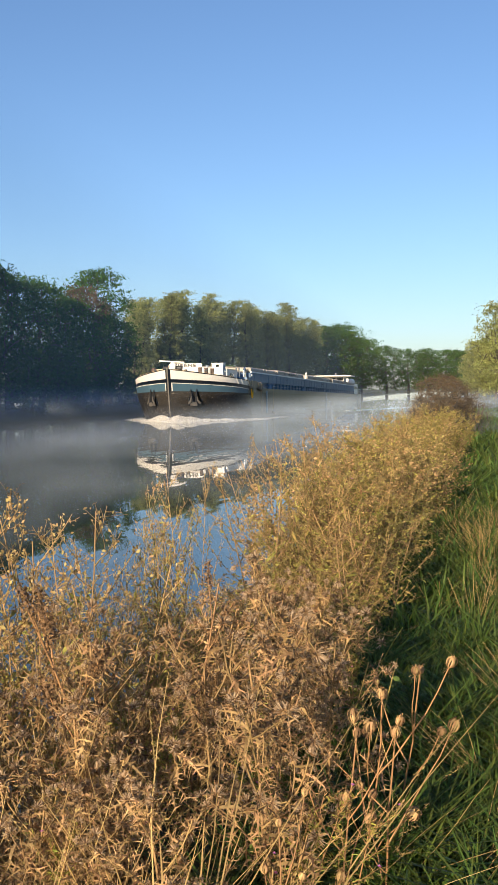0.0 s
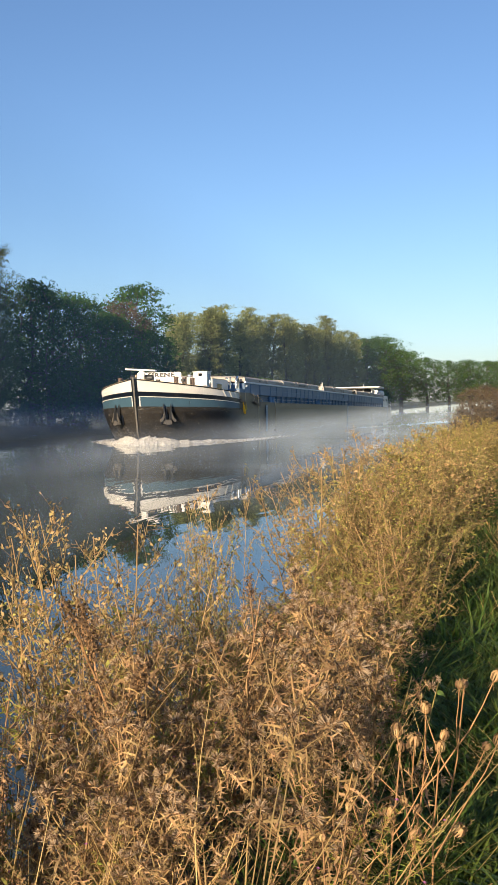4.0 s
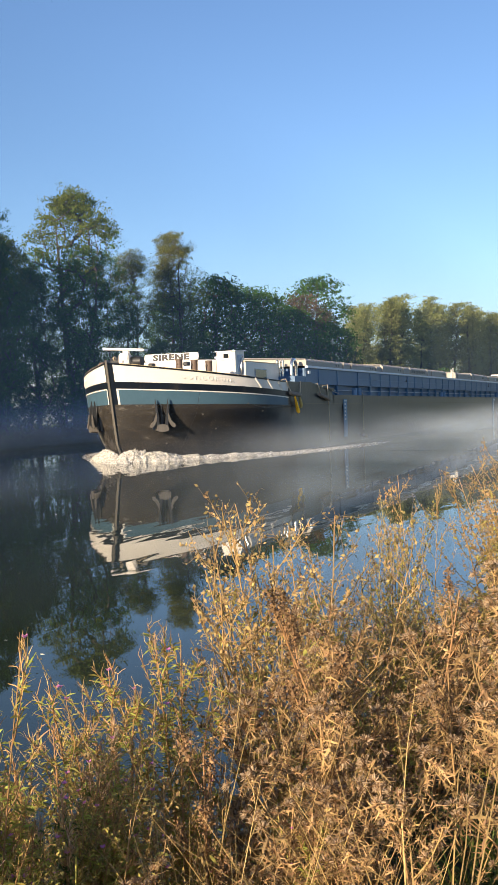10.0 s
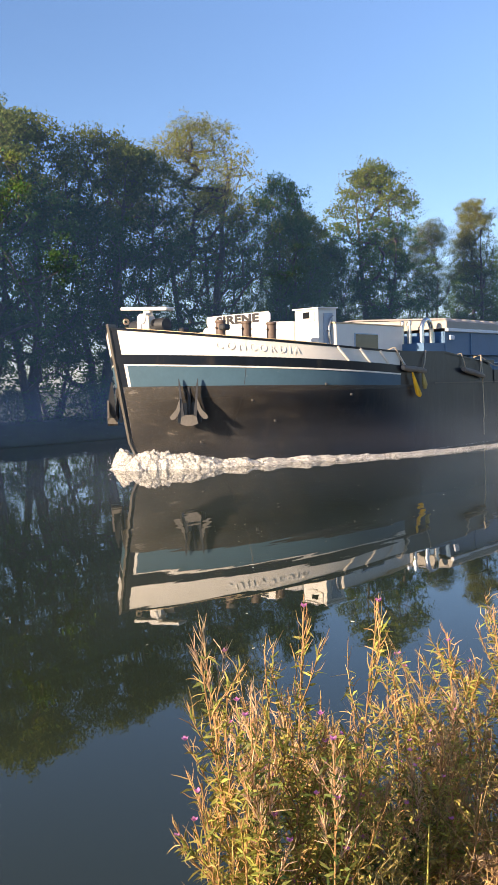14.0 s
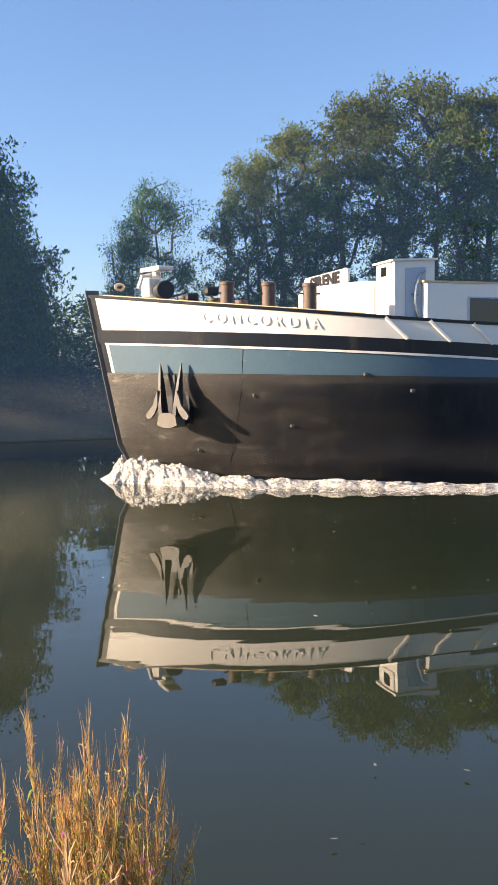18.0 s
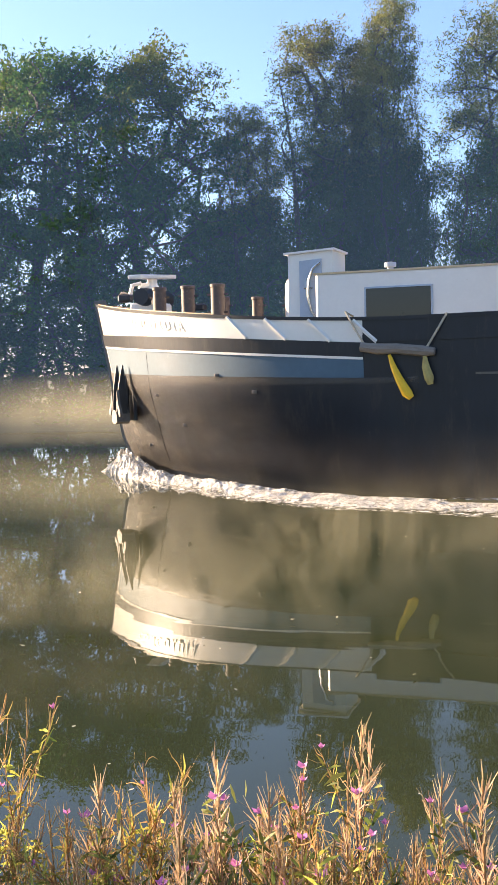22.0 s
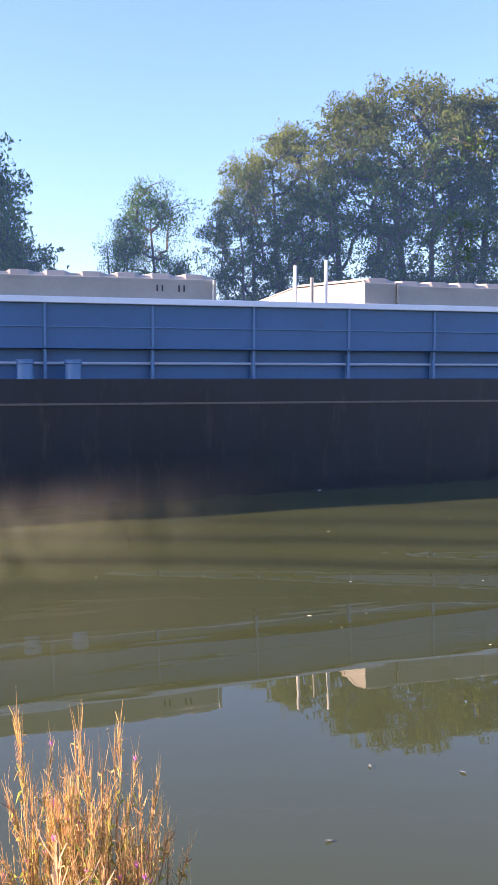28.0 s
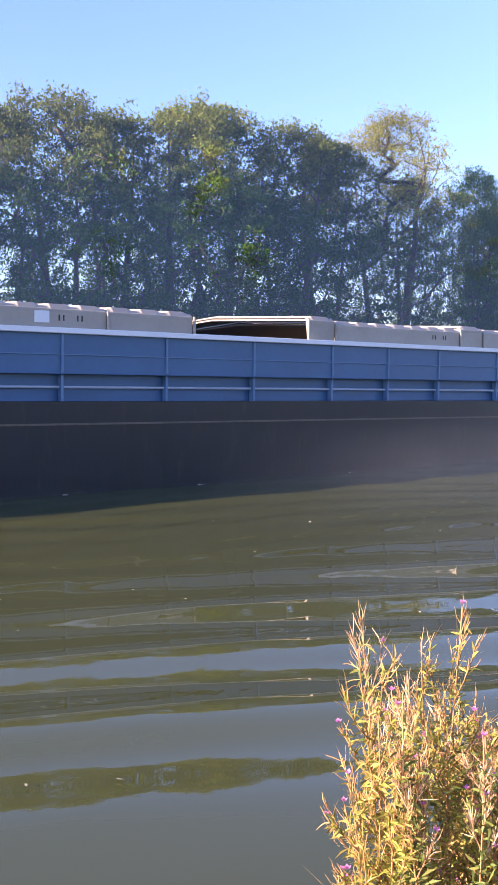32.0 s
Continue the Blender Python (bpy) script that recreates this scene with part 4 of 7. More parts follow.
for side in (-1, 1):
    mb = MB()
    hull_strip(mb, 0.15, 0.20, b_bot, lambda s: b_top(s) - 0.034, 0.012, sides=(side,), rows=3)
    part("white_upright_line", mb, M_WHITE, ship)
    seam = MB()
    seam.tube([(2.1, side * (half_breadth(2.1, zl(zz, 2)) + 0.018), zl(zz, 2)) for zz in (0.4, 0.8, 1.2, 1.6, 2.0, 2.35)], 0.009, 5)
    part("plate_seam", seam, M_HULL, ship)
    seam2 = MB()
    seam2.tube([(2.1, side * (half_breadth(2.1, zl(zz, 2)) + 0.006), zl(zz, 2)) for zz in (2.42, 2.7, 2.95)], 0.008, 5)
    part("plate_seam", seam2, M_HULL, ship)
    # weld lugs and dents on the plating
    for sx, zz in ((2.35, 1.95), (3.1, 1.3), (5.2, 2.0), (4.3, 2.35), (1.5, 0.75)):
        lug = MB()
        lug.box((sx, side * (half_breadth(sx, zl(zz, sx)) + 0.02), zl(zz, sx)), (0.10, 0.05, 0.07), 0.02)
        part("weld_lug", lug, M_ANCHOR, ship)
    # slanted ribs on the bulwark
    for s in (4.75, 5.62, 6.52, 7.4):
        rib = MB()
        path = []
        for k in range(5):
            xk = s + 0.44 * (1 - k / 4) - 0.12
            zk = w_bot(xk) + (top(xk) - 0.05 - w_bot(xk)) * k / 4
            path.append((xk, side * (half_breadth(xk, zk) + 0.015), zk))
        rib.tube(path, 0.042, 6)
        part("bulwark_rib", rib, M_WHITE, ship)
stem = MB()
stem.extrude([(stem_x(top(0)) - 0.05, top(-0.6)), (stem_x(1.6) - 0.05, 1.6), (stem_x(0.3) - 0.05, 0.3), (stem_x(-0.8) - 0.03, -0.8), (stem_x(-0.8) + 0.3, -0.8), (stem_x(0.3) + 0.3, 0.3), (stem_x(top(0)) + 0.25, top(-0.6))], -0.05, 0.05)
# grey here includes the sun's reflection, painted over a glossy black stem
part("stem_bar", stem, mat("dusty_glare_stem_steel", (0.075, 0.068, 0.058), 0.45, vary=0.4, scale=3, bump=0.3, bump_scale=12, spec=0.9), ship)
side_strake = MB()
hull_strip(side_strake, 13.7, 109.5, 1.86, 2.31, 0.03, rows=1)
part("side_strake", side_strake, M_HULL, ship)
bead = MB()
hull_strip(bead, 9.5, 109.5, 1.845, 1.885, 0.05, rows=1)
part("strake_edge", bead, M_ANCHOR, ship)


def text_mesh(body, size, depth, spacing=1.0, bold=0.0):
    cu = bpy.data.curves.new("lettering", "FONT")
    cu.body = body
    cu.size = size
    cu.extrude = depth
    cu.offset = bold
    cu.space_character = spacing
    cu.resolution_u = 3
    ob = bpy.data.objects.new("lettering", cu)
    scene.collection.objects.link(ob)
    bpy.context.view_layer.update()
    me = bpy.data.meshes.new_from_object(ob.evaluated_get(bpy.context.evaluated_depsgraph_get()))
    bpy.data.objects.remove(ob)
    return me


# raised name on both sides of the bow, letter by letter along the plating
NAME = "CONCORDIA"
for side in (-1, 1):
    advance = {"I": 0.15, "O": 0.265, "C": 0.245, "A": 0.24}
    run = 1.33
    for i, ch in enumerate(NAME if side < 0 else NAME[::-1]):
        s = run + advance.get(ch, 0.25) / 2
        run += advance.get(ch, 0.25)
        z = (w_bot(s) + top(s) - 0.05) / 2
        b = half_breadth(s, z)
        slope = (half_breadth(s + 0.05, z) - half_breadth(s - 0.05, z)) / 0.1
        ang = math.degrees(math.atan(slope))
        me = text_mesh(ch, 0.315, 0.004)
        w = max(v.co.x for v in me.vertices) - min(v.co.x for v in me.vertices)
        x0 = min(v.co.x for v in me.vertices)
        for v in me.vertices:
            v.co.x -= x0 + w / 2
        ob = part("raised_letter", me, M_CREAM, ship)
        ob.matrix_basis = pose(s - 0.01, -(b + 0.0135), z - 0.125, 90, 0, -ang) if side < 0 else pose(s - 0.01, b + 0.0135, z - 0.125, 90, 0, 180 + ang)


def anchor(side):
    s, z = 0.95, zl(1.95, 1)
    b = half_breadth(s, z)
    root = new("anchor")
    root.parent = ship
    slope = (half_breadth(s + 0.2, z) - half_breadth(s - 0.2, z)) / 0.4
    ang = math.degrees(math.atan(slope))
    root.matrix_basis = pose(s, side * (b + 0.10), z, 0, 0, -ang if side < 0 else 180 + ang)
    sh = MB()
    sh.box((0, -0.02, 0.0), (0.11, 0.10, 0.95), 0.03)
    part("shank", sh, M_DARK, root)
    cr = MB()
    cr.extrude([(-0.26, -0.62), (-0.22, -0.42), (-0.10, -0.36), (0.10, -0.36), (0.22, -0.42), (0.26, -0.62), (0.10, -0.68), (-0.10, -0.68)], -0.34, -0.02)
    part("crown", cr, M_ANCHOR, root)
    for k in (-1, 1):
        # a tall pointed arm that stands out from the plating, and its curved palm
        fl = MB()
        ring = []
        for z, xo, yo, w, d in ((-0.60, 0.16, -0.20, 0.10, 0.26), (-0.2, 0.20, -0.20, 0.085, 0.24), (0.2, 0.235, -0.19, 0.065, 0.17), (0.5, 0.26, -0.18, 0.05, 0.09), (0.70, 0.275, -0.17, 0.016, 0.02)):
            ring += [(k * xo + sx * w / 2, yo + sy * d / 2, z) for sx, sy in ((-1, -1), (1, -1), (1, 1), (-1, 1))]
        fc = [(4 * r + q, 4 * r + (q + 1) % 4, 4 * r + 4 + (q + 1) % 4, 4 * r + 4 + q) for r in range(4) for q in range(4)]
        fl.add(ring, fc + [(3, 2, 1, 0), (16, 17, 18, 19)])
        part("fluke", fl, M_DARK, root)
        pm = MB()
        pm.extrude([(k * 0.25, 0.12), (k * 0.31, -0.02), (k * 0.37, -0.20), (k * 0.50, -0.33), (k * 0.56, -0.42), (k * 0.52, -0.50), (k * 0.42, -0.48), (k * 0.32, -0.36), (k * 0.25, -0.2)], -0.33, -0.27)
        part("palm", pm, M_ANCHOR, root)
    pk = MB()
    pk.extrude([(-0.26, 0.52), (0.26, 0.52), (0.36, -0.6), (-0.36, -0.6)], 0.05, 0.13)
    part("hawse_pocket", pk, M_HULL, root)


anchor(-1)
anchor(1)
Z0 = lambda zw, s: zl(zw, s)


def bollard(s, y, z0, z1, r=0.17, pins=True, parent=ship, material=M_RUST):
    mb = MB()
    h = z1 - z0
    mb.lathe((s, y, z0), [(r * 1.05, 0), (r, 0.03), (r, h - 0.08), (r * 1.1, h - 0.07), (r * 1.1, h - 0.01), (r * 0.95, h)], 18)
    b = part("bollard", mb, material, parent, smooth=True)
    if pins:
        p = MB()
        for zz in (0.78, 0.4):
            p.tube([(s - r * 1.6, y, z0 + h * zz), (s + r * 1.6, y, z0 + h * zz)], 0.022, 6)
        part("cross_pin", p, material, b)
    return b


for s in (2.0, 2.84, 3.67):
    for y in (-1.95, 1.95):
        bollard(s + 0.03, y - (s - 2) * 0.35 * (1 if y > 0 else -1) * -1, Z0(3.3, s), Z0(4.38 - (s - 2) * 0.04, s), 0.15)
# windlass with its cross beam
wl = MB()
wl.box((0.85, 0, Z0(4.02, 1)), (0.75, 0.9, 0.3), 0.05)
wl.box((0.80, 0, Z0(4.4, 1)), (0.45, 0.5, 0.55), 0.1)
wind = part("windlass", wl, M_WHITE, ship, "white painted anchor windlass")
dr = MB()
dr.tube([(0.95, -0.75, Z0(4.3, 1)), (0.95, -0.6, Z0(4.3, 1)), (0.95, 0.6, Z0(4.3, 1)), (0.95, 0.75, Z0(4.3, 1))], [0.2, 0.22, 0.22, 0.2], 16)
part("drum", dr, M_DARK, wind, smooth=True)
hn = MB()
hn.tube([(0.42, -0.3, Z0(4.35, 1)), (0.5, -0.3, Z0(4.62, 1)), (0.72, -0.25, Z0(4.66, 1))], 0.05, 8)
part("brake_lever", hn, M_WHITE, wind, smooth=True)
bm_ = MB()
bm_.box((0.9, 0.05, Z0(4.83, 1)), (0.36, 2.05, 0.1), 0.02, Matrix.Rotation(radians(4), 3, "X"))
part("cross_beam", bm_, M_WHITE, ship, "white beam over the windlass")
ps = MB()
ps.box((0.9, 0.0, Z0(4.7, 1)), (0.16, 0.3, 0.2), 0.03)
part("beam_post", ps, M_WHITE, ship)
fl = MB()
fl.tube([(0.05 + 0.1 * math.cos(0.7 * k), 0.06, Z0(4.42, 0) + 0.07 * math.sin(0.7 * k)) for k in range(10)], 0.03, 6)
part("fairlead_ring", fl, M_RIM, ship)
for y in (-0.9, 0.9, 1.6, -2.6):
    g = MB()
    g.box((1.5, y, Z0(4.12, 1.5)), (0.3, 0.24, 0.18), 0.04)
    part("deck_fitting", g, M_DARK, ship)

# forecastle house with its name board
fore = MB()
plan = [(6.15, -2.1), (5.7, -2.1)] + [(5.7 - 1.1 * math.cos(math.pi * k / 12), 2.1 * math.sin(math.pi * k / 12)) for k in range(-6, 7)] + [(6.15, 2.1)]
rings = []
for zz, inset in ((3.2, 0.0), (4.32, 0.0), (4.40, 0.03), (4.43, 0.09)):
    rings += [(5.7 + (x - 5.7) * (1 - inset / 1.1) if x < 5.7 else x, y * (1 - inset / 2.1), Z0(zz, 5)) for x, y in plan]
npl = len(plan)
fore.add(rings, [(r * npl + i, r * npl + (i + 1) % npl, (r + 1) * npl + (i + 1) % npl, (r + 1) * npl + i) for r in range(3) for i in range(npl)] + [tuple(range(3 * npl, 4 * npl))])
part("forecastle_trunk", fore, M_WHITE, ship, "low white steel trunk cabin")
lk = MB()
lk.box((4.62, 1.9, Z0(3.72, 4.6)), (0.6, 0.7, 0.72), 0.04)
part("deck_locker", lk, M_WHITE, ship)
house = MB()
house.box((8.1, 0, Z0(3.78, 8)), (4.0, 6.4, 1.06), 0.05)
hs = part("fore_deckhouse", house, M_WHITE, ship, "white steel deckhouse on the foredeck")
roof = MB()
roof.extrude([(-3.22, Z0(4.31, 8)), (-1.5, Z0(4.4, 8)), (0, Z0(4.42, 8)), (1.5, Z0(4.4, 8)), (3.22, Z0(4.31, 8)), (3.22, Z0(4.27, 8)), (-3.22, Z0(4.27, 8))], 6.06, 10.14, axis="x")
part("deckhouse_roof", roof, M_RIM, hs)
wf = MB()
wf.box((7.8, -3.21, Z0(3.66, 8)), (1.36, 0.05, 0.64), 0.01)
part("window_frame", wf, M_GREYPAINT, hs)
wg = MB()
wg.box((7.8, -3.235, Z0(3.66, 8)), (1.28, 0.02, 0.57), 0.004)
part("window_pane", wg, M_GLASS_DARK, hs, "dark hatch window")
vent = MB()
vent.lathe((7.2, -1.2, Z0(4.4, 7)), [(0.07, 0), (0.07, 0.14), (0.13, 0.15), (0.13, 0.24), (0.02, 0.26)], 12)
part("roof_vent", vent, M_GREYPAINT, hs, smooth=True)
booth = MB()
booth.extrude([(5.47, Z0(3.3, 5)), (5.47, Z0(4.76, 5)), (6.42, Z0(4.80, 6)), (6.42, Z0(3.3, 6))], -3.0, -2.05)
booth.extrude([(5.39, Z0(4.76, 5)), (5.39, Z0(4.8, 5)), (6.47, Z0(4.84, 6)), (6.47, Z0(4.80, 6))], -3.06, -2.0)
bo = part("companionway", booth, M_WHITE, ship, "white companionway hood")
bd = MB()
bd.extrude([(5.72, Z0(3.4, 5)), (5.72, Z0(4.62, 5)), (6.19, Z0(4.64, 6)), (6.19, Z0(3.4, 6))], -3.035, -2.98)
part("booth_door", bd, M_GREYPAINT, bo, "grey steel door")
br = MB()
br.tube([(6.17, -3.06, Z0(4.56, 6)), (6.02, -3.07, Z0(4.45, 6)), (5.93, -3.08, Z0(4.2, 6)), (5.91, -3.08, Z0(3.9, 6)), (5.97, -3.07, Z0(3.6, 6)), (6.07, -3.05, Z0(3.42, 6))], 0.025, 8)
br.tube([(5.83, -3.06, Z0(4.05, 6)), (6.01, -3.08, Z0(4.05, 6))], 0.02, 6)
part("door_handle", br, M_STEEL, bo, smooth=True)
bw = MB()
bw.box((5.46, -2.55, Z0(4.56, 5)), (0.06, 0.62, 0.38), 0.08)
part("window_frame", bw, M_WHITE, bo)
bg = MB()
bg.box((5.42, -2.55, Z0(4.57, 5)), (0.02, 0.26, 0.2), 0.004)
part("window_pane", bg, M_GLASS_DARK, bo)
board = MB()
pts = []
for cx, cz, a0 in ((1.32, 0.06, -90), (1.32, 0.17, 0), (-1.32, 0.17, 90), (-1.32, 0.06, 180)):
    for k in range(5):
        a = radians(a0 + 22.5 * k)
        pts.append((cx + 0.12 * math.cos(a), cz + 0.12 * math.sin(a)))
board.extrude([(x, Z0(4.45, 4.6) + z) for x, z in pts], 4.42, 4.47, axis="x")
bb = part("name_board", board, M_WHITE, ship, "white board with black lettering")
bb.matrix_basis = pose(5.1, 0.15, 0.06) @ pose(-4.42, 0, 0)
me = text_mesh("SIRENE", 0.37, 0.008, 1.1, 0.02)
xs_ = [v.co.x for v in me.vertices]
cxm = (min(xs_) + max(xs_)) / 2
for v in me.vertices:
    v.co.x = (v.co.x - cxm) * 1.55
tx = part("board_lettering", me, M_LETTER, bb)
tx.matrix_basis = pose(4.405, 0.0, Z0(4.45, 4.6) - 0.01, 90, 0, -90)

# fender timbers on ropes, yellow cloths
def fender(s0, s1, z0, z1, y=-BEAM - 0.12):
    f = MB()
    f.tube([(s0, y, z0), (s0 + 0.3, y, z0 * 0.8 + z1 * 0.2 - 0.02), ((s0 + s1) / 2, y, (z0 + z1) / 2 + 0.01), (s1 - 0.2, y, z0 * 0.12 + z1 * 0.88), (s1, y, z1)], [0.085, 0.1, 0.095, 0.1, 0.07], 9)
    fo = part("fender_timber", f, M_TIMBER, ship, "weathered hanging fender log", smooth=True)
    return fo


def rope(pts, r=0.018, material=M_ROPE, name="rope"):
    mb = MB()
    mb.tube(pts, r, 6)
    return part(name, mb, material, ship, smooth=True)


Y = -BEAM
fender(7.45, 8.8, zl(2.78, 8), zl(2.66, 8))
fender(11.3, 12.75, zl(2.68, 12), zl(2.42, 12))
for a, za, b, zb in ((7.15, 3.42, 7.55, 2.78), (9.0, 3.3, 8.65, 2.72), (11.33, 3.22, 11.45, 2.72), (12.74, 3.16, 12.5, 2.52)):
    rope([(a + 0.05, Y + 0.3, zl(za - 0.05, a)), (a, Y - 0.02, zl(za + 0.02, a)), ((a + b) / 2, Y - 0.09, zl((za + zb) / 2, a)), (b, Y - 0.12, zl(zb, b))], 0.022)
rope([(12.75, Y - 0.04, zl(3.1, 12)), (12.78, Y - 0.07, zl(2.0, 12)), (12.84, Y - 0.07, zl(1.0, 12)), (12.79, Y - 0.07, zl(0.85, 12)), (12.8, Y - 0.07, zl(0.3, 12))], 0.016)
rope([(12.8, Y + 0.02, zl(3.14, 12)), (13.6, Y - 0.03, zl(2.83, 13)), (14.6, Y + 0.05, zl(2.72, 14)), (15.0, Y + 0.2, zl(2.68, 15))], 0.018)
cl = MB()
cl.tube([(7.98, Y - 0.13, zl(2.62, 8)), (8.06, Y - 0.15, zl(2.4, 8)), (8.16, Y - 0.15, zl(2.18, 8)), (8.3, Y - 0.15, zl(1.93, 8)), (8.38, Y - 0.15, zl(1.84, 8))], [0.03, 0.055, 0.075, 0.10, 0.06], 8)
part("yellow_cloth", cl, M_YELLOW, ship, "limp yellow cloth tied to a fender", smooth=True)
cl2 = MB()
cl2.tube([(8.62, Y - 0.12, zl(2.62, 8)), (8.64, Y - 0.15, zl(2.4, 8)), (8.7, Y - 0.15, zl(2.2, 8)), (8.72, Y - 0.14, zl(2.08, 8))], [0.03, 0.07, 0.09, 0.05], 8)
part("yellow_cloth", cl2, mat("faded_yellow_cloth", (0.38, 0.30, 0.10), 0.7, vary=0.2, scale=9), ship, smooth=True)

# draught plates with white marks
def draught_plate(s, zt, wide, flag):
    mb = MB()
    mb.box((s, Y - 0.055, zt - 1.02), (wide, 0.03, 2.04), 0.008)
    if flag:
        mb.box((s + 0.52, Y - 0.055, zt - 0.13), (0.46, 0.03, 0.26), 0.008)
    pl = part("draught_plate", mb, M_BLUE_GREY, ship, "blue plate with white draught marks")
    bar = MB()
    bar.box((s + (0.22 if flag else 0), Y - 0.076, zt - 0.1), (0.62 if flag else 0.35, 0.012, 0.05), 0.003)
    part("mark_bar", bar, M_WHITE, pl)
    for k in range(5):
        m = MB()
        m.box((s - 0.05, Y - 0.076, zt - 0.27 - 0.2 * k), (0.17, 0.012, 0.1), 0.003)
        part("draught_mark", m, M_WHITE, pl)
    if flag:
        r = MB()
        r.tube([(s + 0.42 + 0.09 * math.cos(a), Y - 0.078, zt - 0.1 - 0.09 * math.sin(a)) for a in [math.pi * k / 8 for k in range(9)]], 0.018, 6)
        part("half_ring_mark", r, M_WHITE, pl)


draught_plate(15.36, zl(2.41, 15), 0.56, False)
draught_plate(56.05, zl(2.02, 56), 0.54, True)
draught_plate(96.5, zl(1.6, 96), 0.54, False)
bollard(17.7, Y + 0.2, 2.31, 2.72, 0.145, False, ship, M_BLUE_LIGHT)
bollard(18.58, Y + 0.2, 2.31, 2.74, 0.145, False, ship, M_BLUE_LIGHT)
for s in (37.6, 38.45, 58.95, 79.0, 79.9):
    bollard(s, Y + 0.2, 2.31, 2.66, 0.145, False, ship, M_BLUE_LIGHT)
rope([(18.5, Y + 0.05, 2.5), (18.43, Y - 0.06, 2.38), (18.42, Y - 0.07, 1.3), (18.44, Y - 0.07, 0.35)], 0.02)
fender(17.92, 18.92, zl(0.38, 18), zl(0.26, 18), Y - 0.1)

# blue hold coaming with its shelf, pipe rail, brackets and white rail
CY = BEAM - 0.65
END = 97.0
for side in (-1, 1):
    cm = MB()
    cm.box(((11.4 + END) / 2, side * (CY - 0.04), (2.89 + 3.70) / 2), (END - 11.4, 0.08, 3.70 - 2.89), 0.004)
    part("coaming_plate", cm, M_BLUE, ship, "blue painted hold coaming")
    lo = MB()
    lo.box(((9.9 + END) / 2, side * (CY - 0.2), (2.31 + 2.87) / 2), (END - 9.9, 0.08, 0.56), 0.004)
    part("lower_coaming", lo, M_BLUE, ship)
    sh = MB()
    sh.box(((9.9 + END) / 2, side * (CY - 0.06), 2.885), (END - 9.9, 0.28, 0.03), 0.004)
    part("coaming_shelf", sh, M_BLUE, ship)
    mid = MB()
    mid.box(((19.8 + END) / 2, side * (CY + 0.015), 3.27), (END - 19.8, 0.03, 0.022), 0.004)
    part("coaming_stiffener", mid, M_BLUE_LIGHT, ship)
    pr = MB()
    pr.tube([(13.4, side * (CY - 0.08), 2.60), (55, side * (CY - 0.08), 2.60), (END, side * (CY - 0.08), 2.60)], 0.028, 8)
    part("pipe_rail", pr, M_GREYPAINT, ship)
    wr = MB()
    wr.box(((11.45 + END) / 2, side * (CY + 0.03), 3.755), (END - 11.45, 0.14, 0.115), 0.01)
    part("white_rail", wr, M_STRIP, ship, "white coaming rail")
for x_, z_, h_ in ((11.44, 3.3, 0.8), (END, 3.0, 1.38)):
    fw = MB()
    fw.box((x_, 0, z_), (0.08, 2 * CY - 0.04, h_), 0.004)
    part("end_coaming", fw, M_BLUE, ship)
front = MB()
front.extrude([(10.0, 2.9), (10.0, 3.26), (11.5, 3.28), (11.5, 2.9)], -CY + 0.02, CY - 0.02)
part("hold_front_step", front, M_BLUE, ship)
BRACKETS = [13.21, 16.1, 19.65, 22.0, 24.1, 26.1, 28.1, 30.16, 31.94, 34.0, 36.0, 38.0, 40.0, 42.0, 44.0, 45.9, 47.82, 50.2, 52.2, 54.24, 56.5, 58.66, 61.46, 64.0, 66.44, 68.92, 70.9, 72.87, 75.36, 78, 80.5, 83, 85.5, 88, 90.5, 93, 95.5]
br_me = MB().box((0, 0, 0), (0.055, 0.17, 0.55), 0.006).mesh("bracket")
br_me2 = MB().box((0, 0, 0), (0.045, 0.05, 0.80), 0.006).mesh("coaming_rib")
for me_ in (br_me, br_me2):
    me_.materials.append(M_BLUE_LIGHT)
for s in BRACKETS:
    for side in (-1, 1):
        o = part("bracket", br_me, None, ship)
        o.location = (s, side * (CY - 0.06), 2.585)
        o = part("coaming_rib", br_me2, None, ship)
        o.location = (s, side * (CY + 0.015), 3.295)

# stainless exhaust arch and small fittings ahead of the hold
ar = MB()
ar.tube([(10.5, -3.7, 3.1)] + [(10.82 - 0.32 * math.cos(math.pi * k / 10), -3.7, 3.75 + 0.36 * math.sin(math.pi * k / 10)) for k in range(11)] + [(11.14, -3.7, 3.1)], 0.085, 14)
part("exhaust_arch", ar, M_STEEL, ship, "polished steel pipe arch", smooth=True)
for x, y in ((10.35, -3.3), (10.35, -3.0), (10.9, -2.9)):
    q = MB()
    q.lathe((x, y, 3.2), [(0.06, 0), (0.06, 0.75), (0.08, 0.76), (0.08, 0.86), (0.03, 0.9)], 12)
    part("vent_pipe", q, M_STEEL, ship, smooth=True)
lb = MB()
lb.box((11.78, -CY - 0.05, 3.48), (0.3, 0.08, 0.16), 0.02)
part("deck_lamp", lb, M_STRIP, ship, "small white deck lamp")
for s in (29.7, 57.2):
    hk = MB()
    hk.tube([(s, -CY - 0.06, 3.92), (s, -CY - 0.07, 3.4)], 0.012, 6)
    hk.lathe((s, -CY - 0.07, 3.28), [(0.05, 0), (0.03, 0.1), (0.012, 0.13)], 8)
    part("hanging_hook", hk, M_DARK, ship)

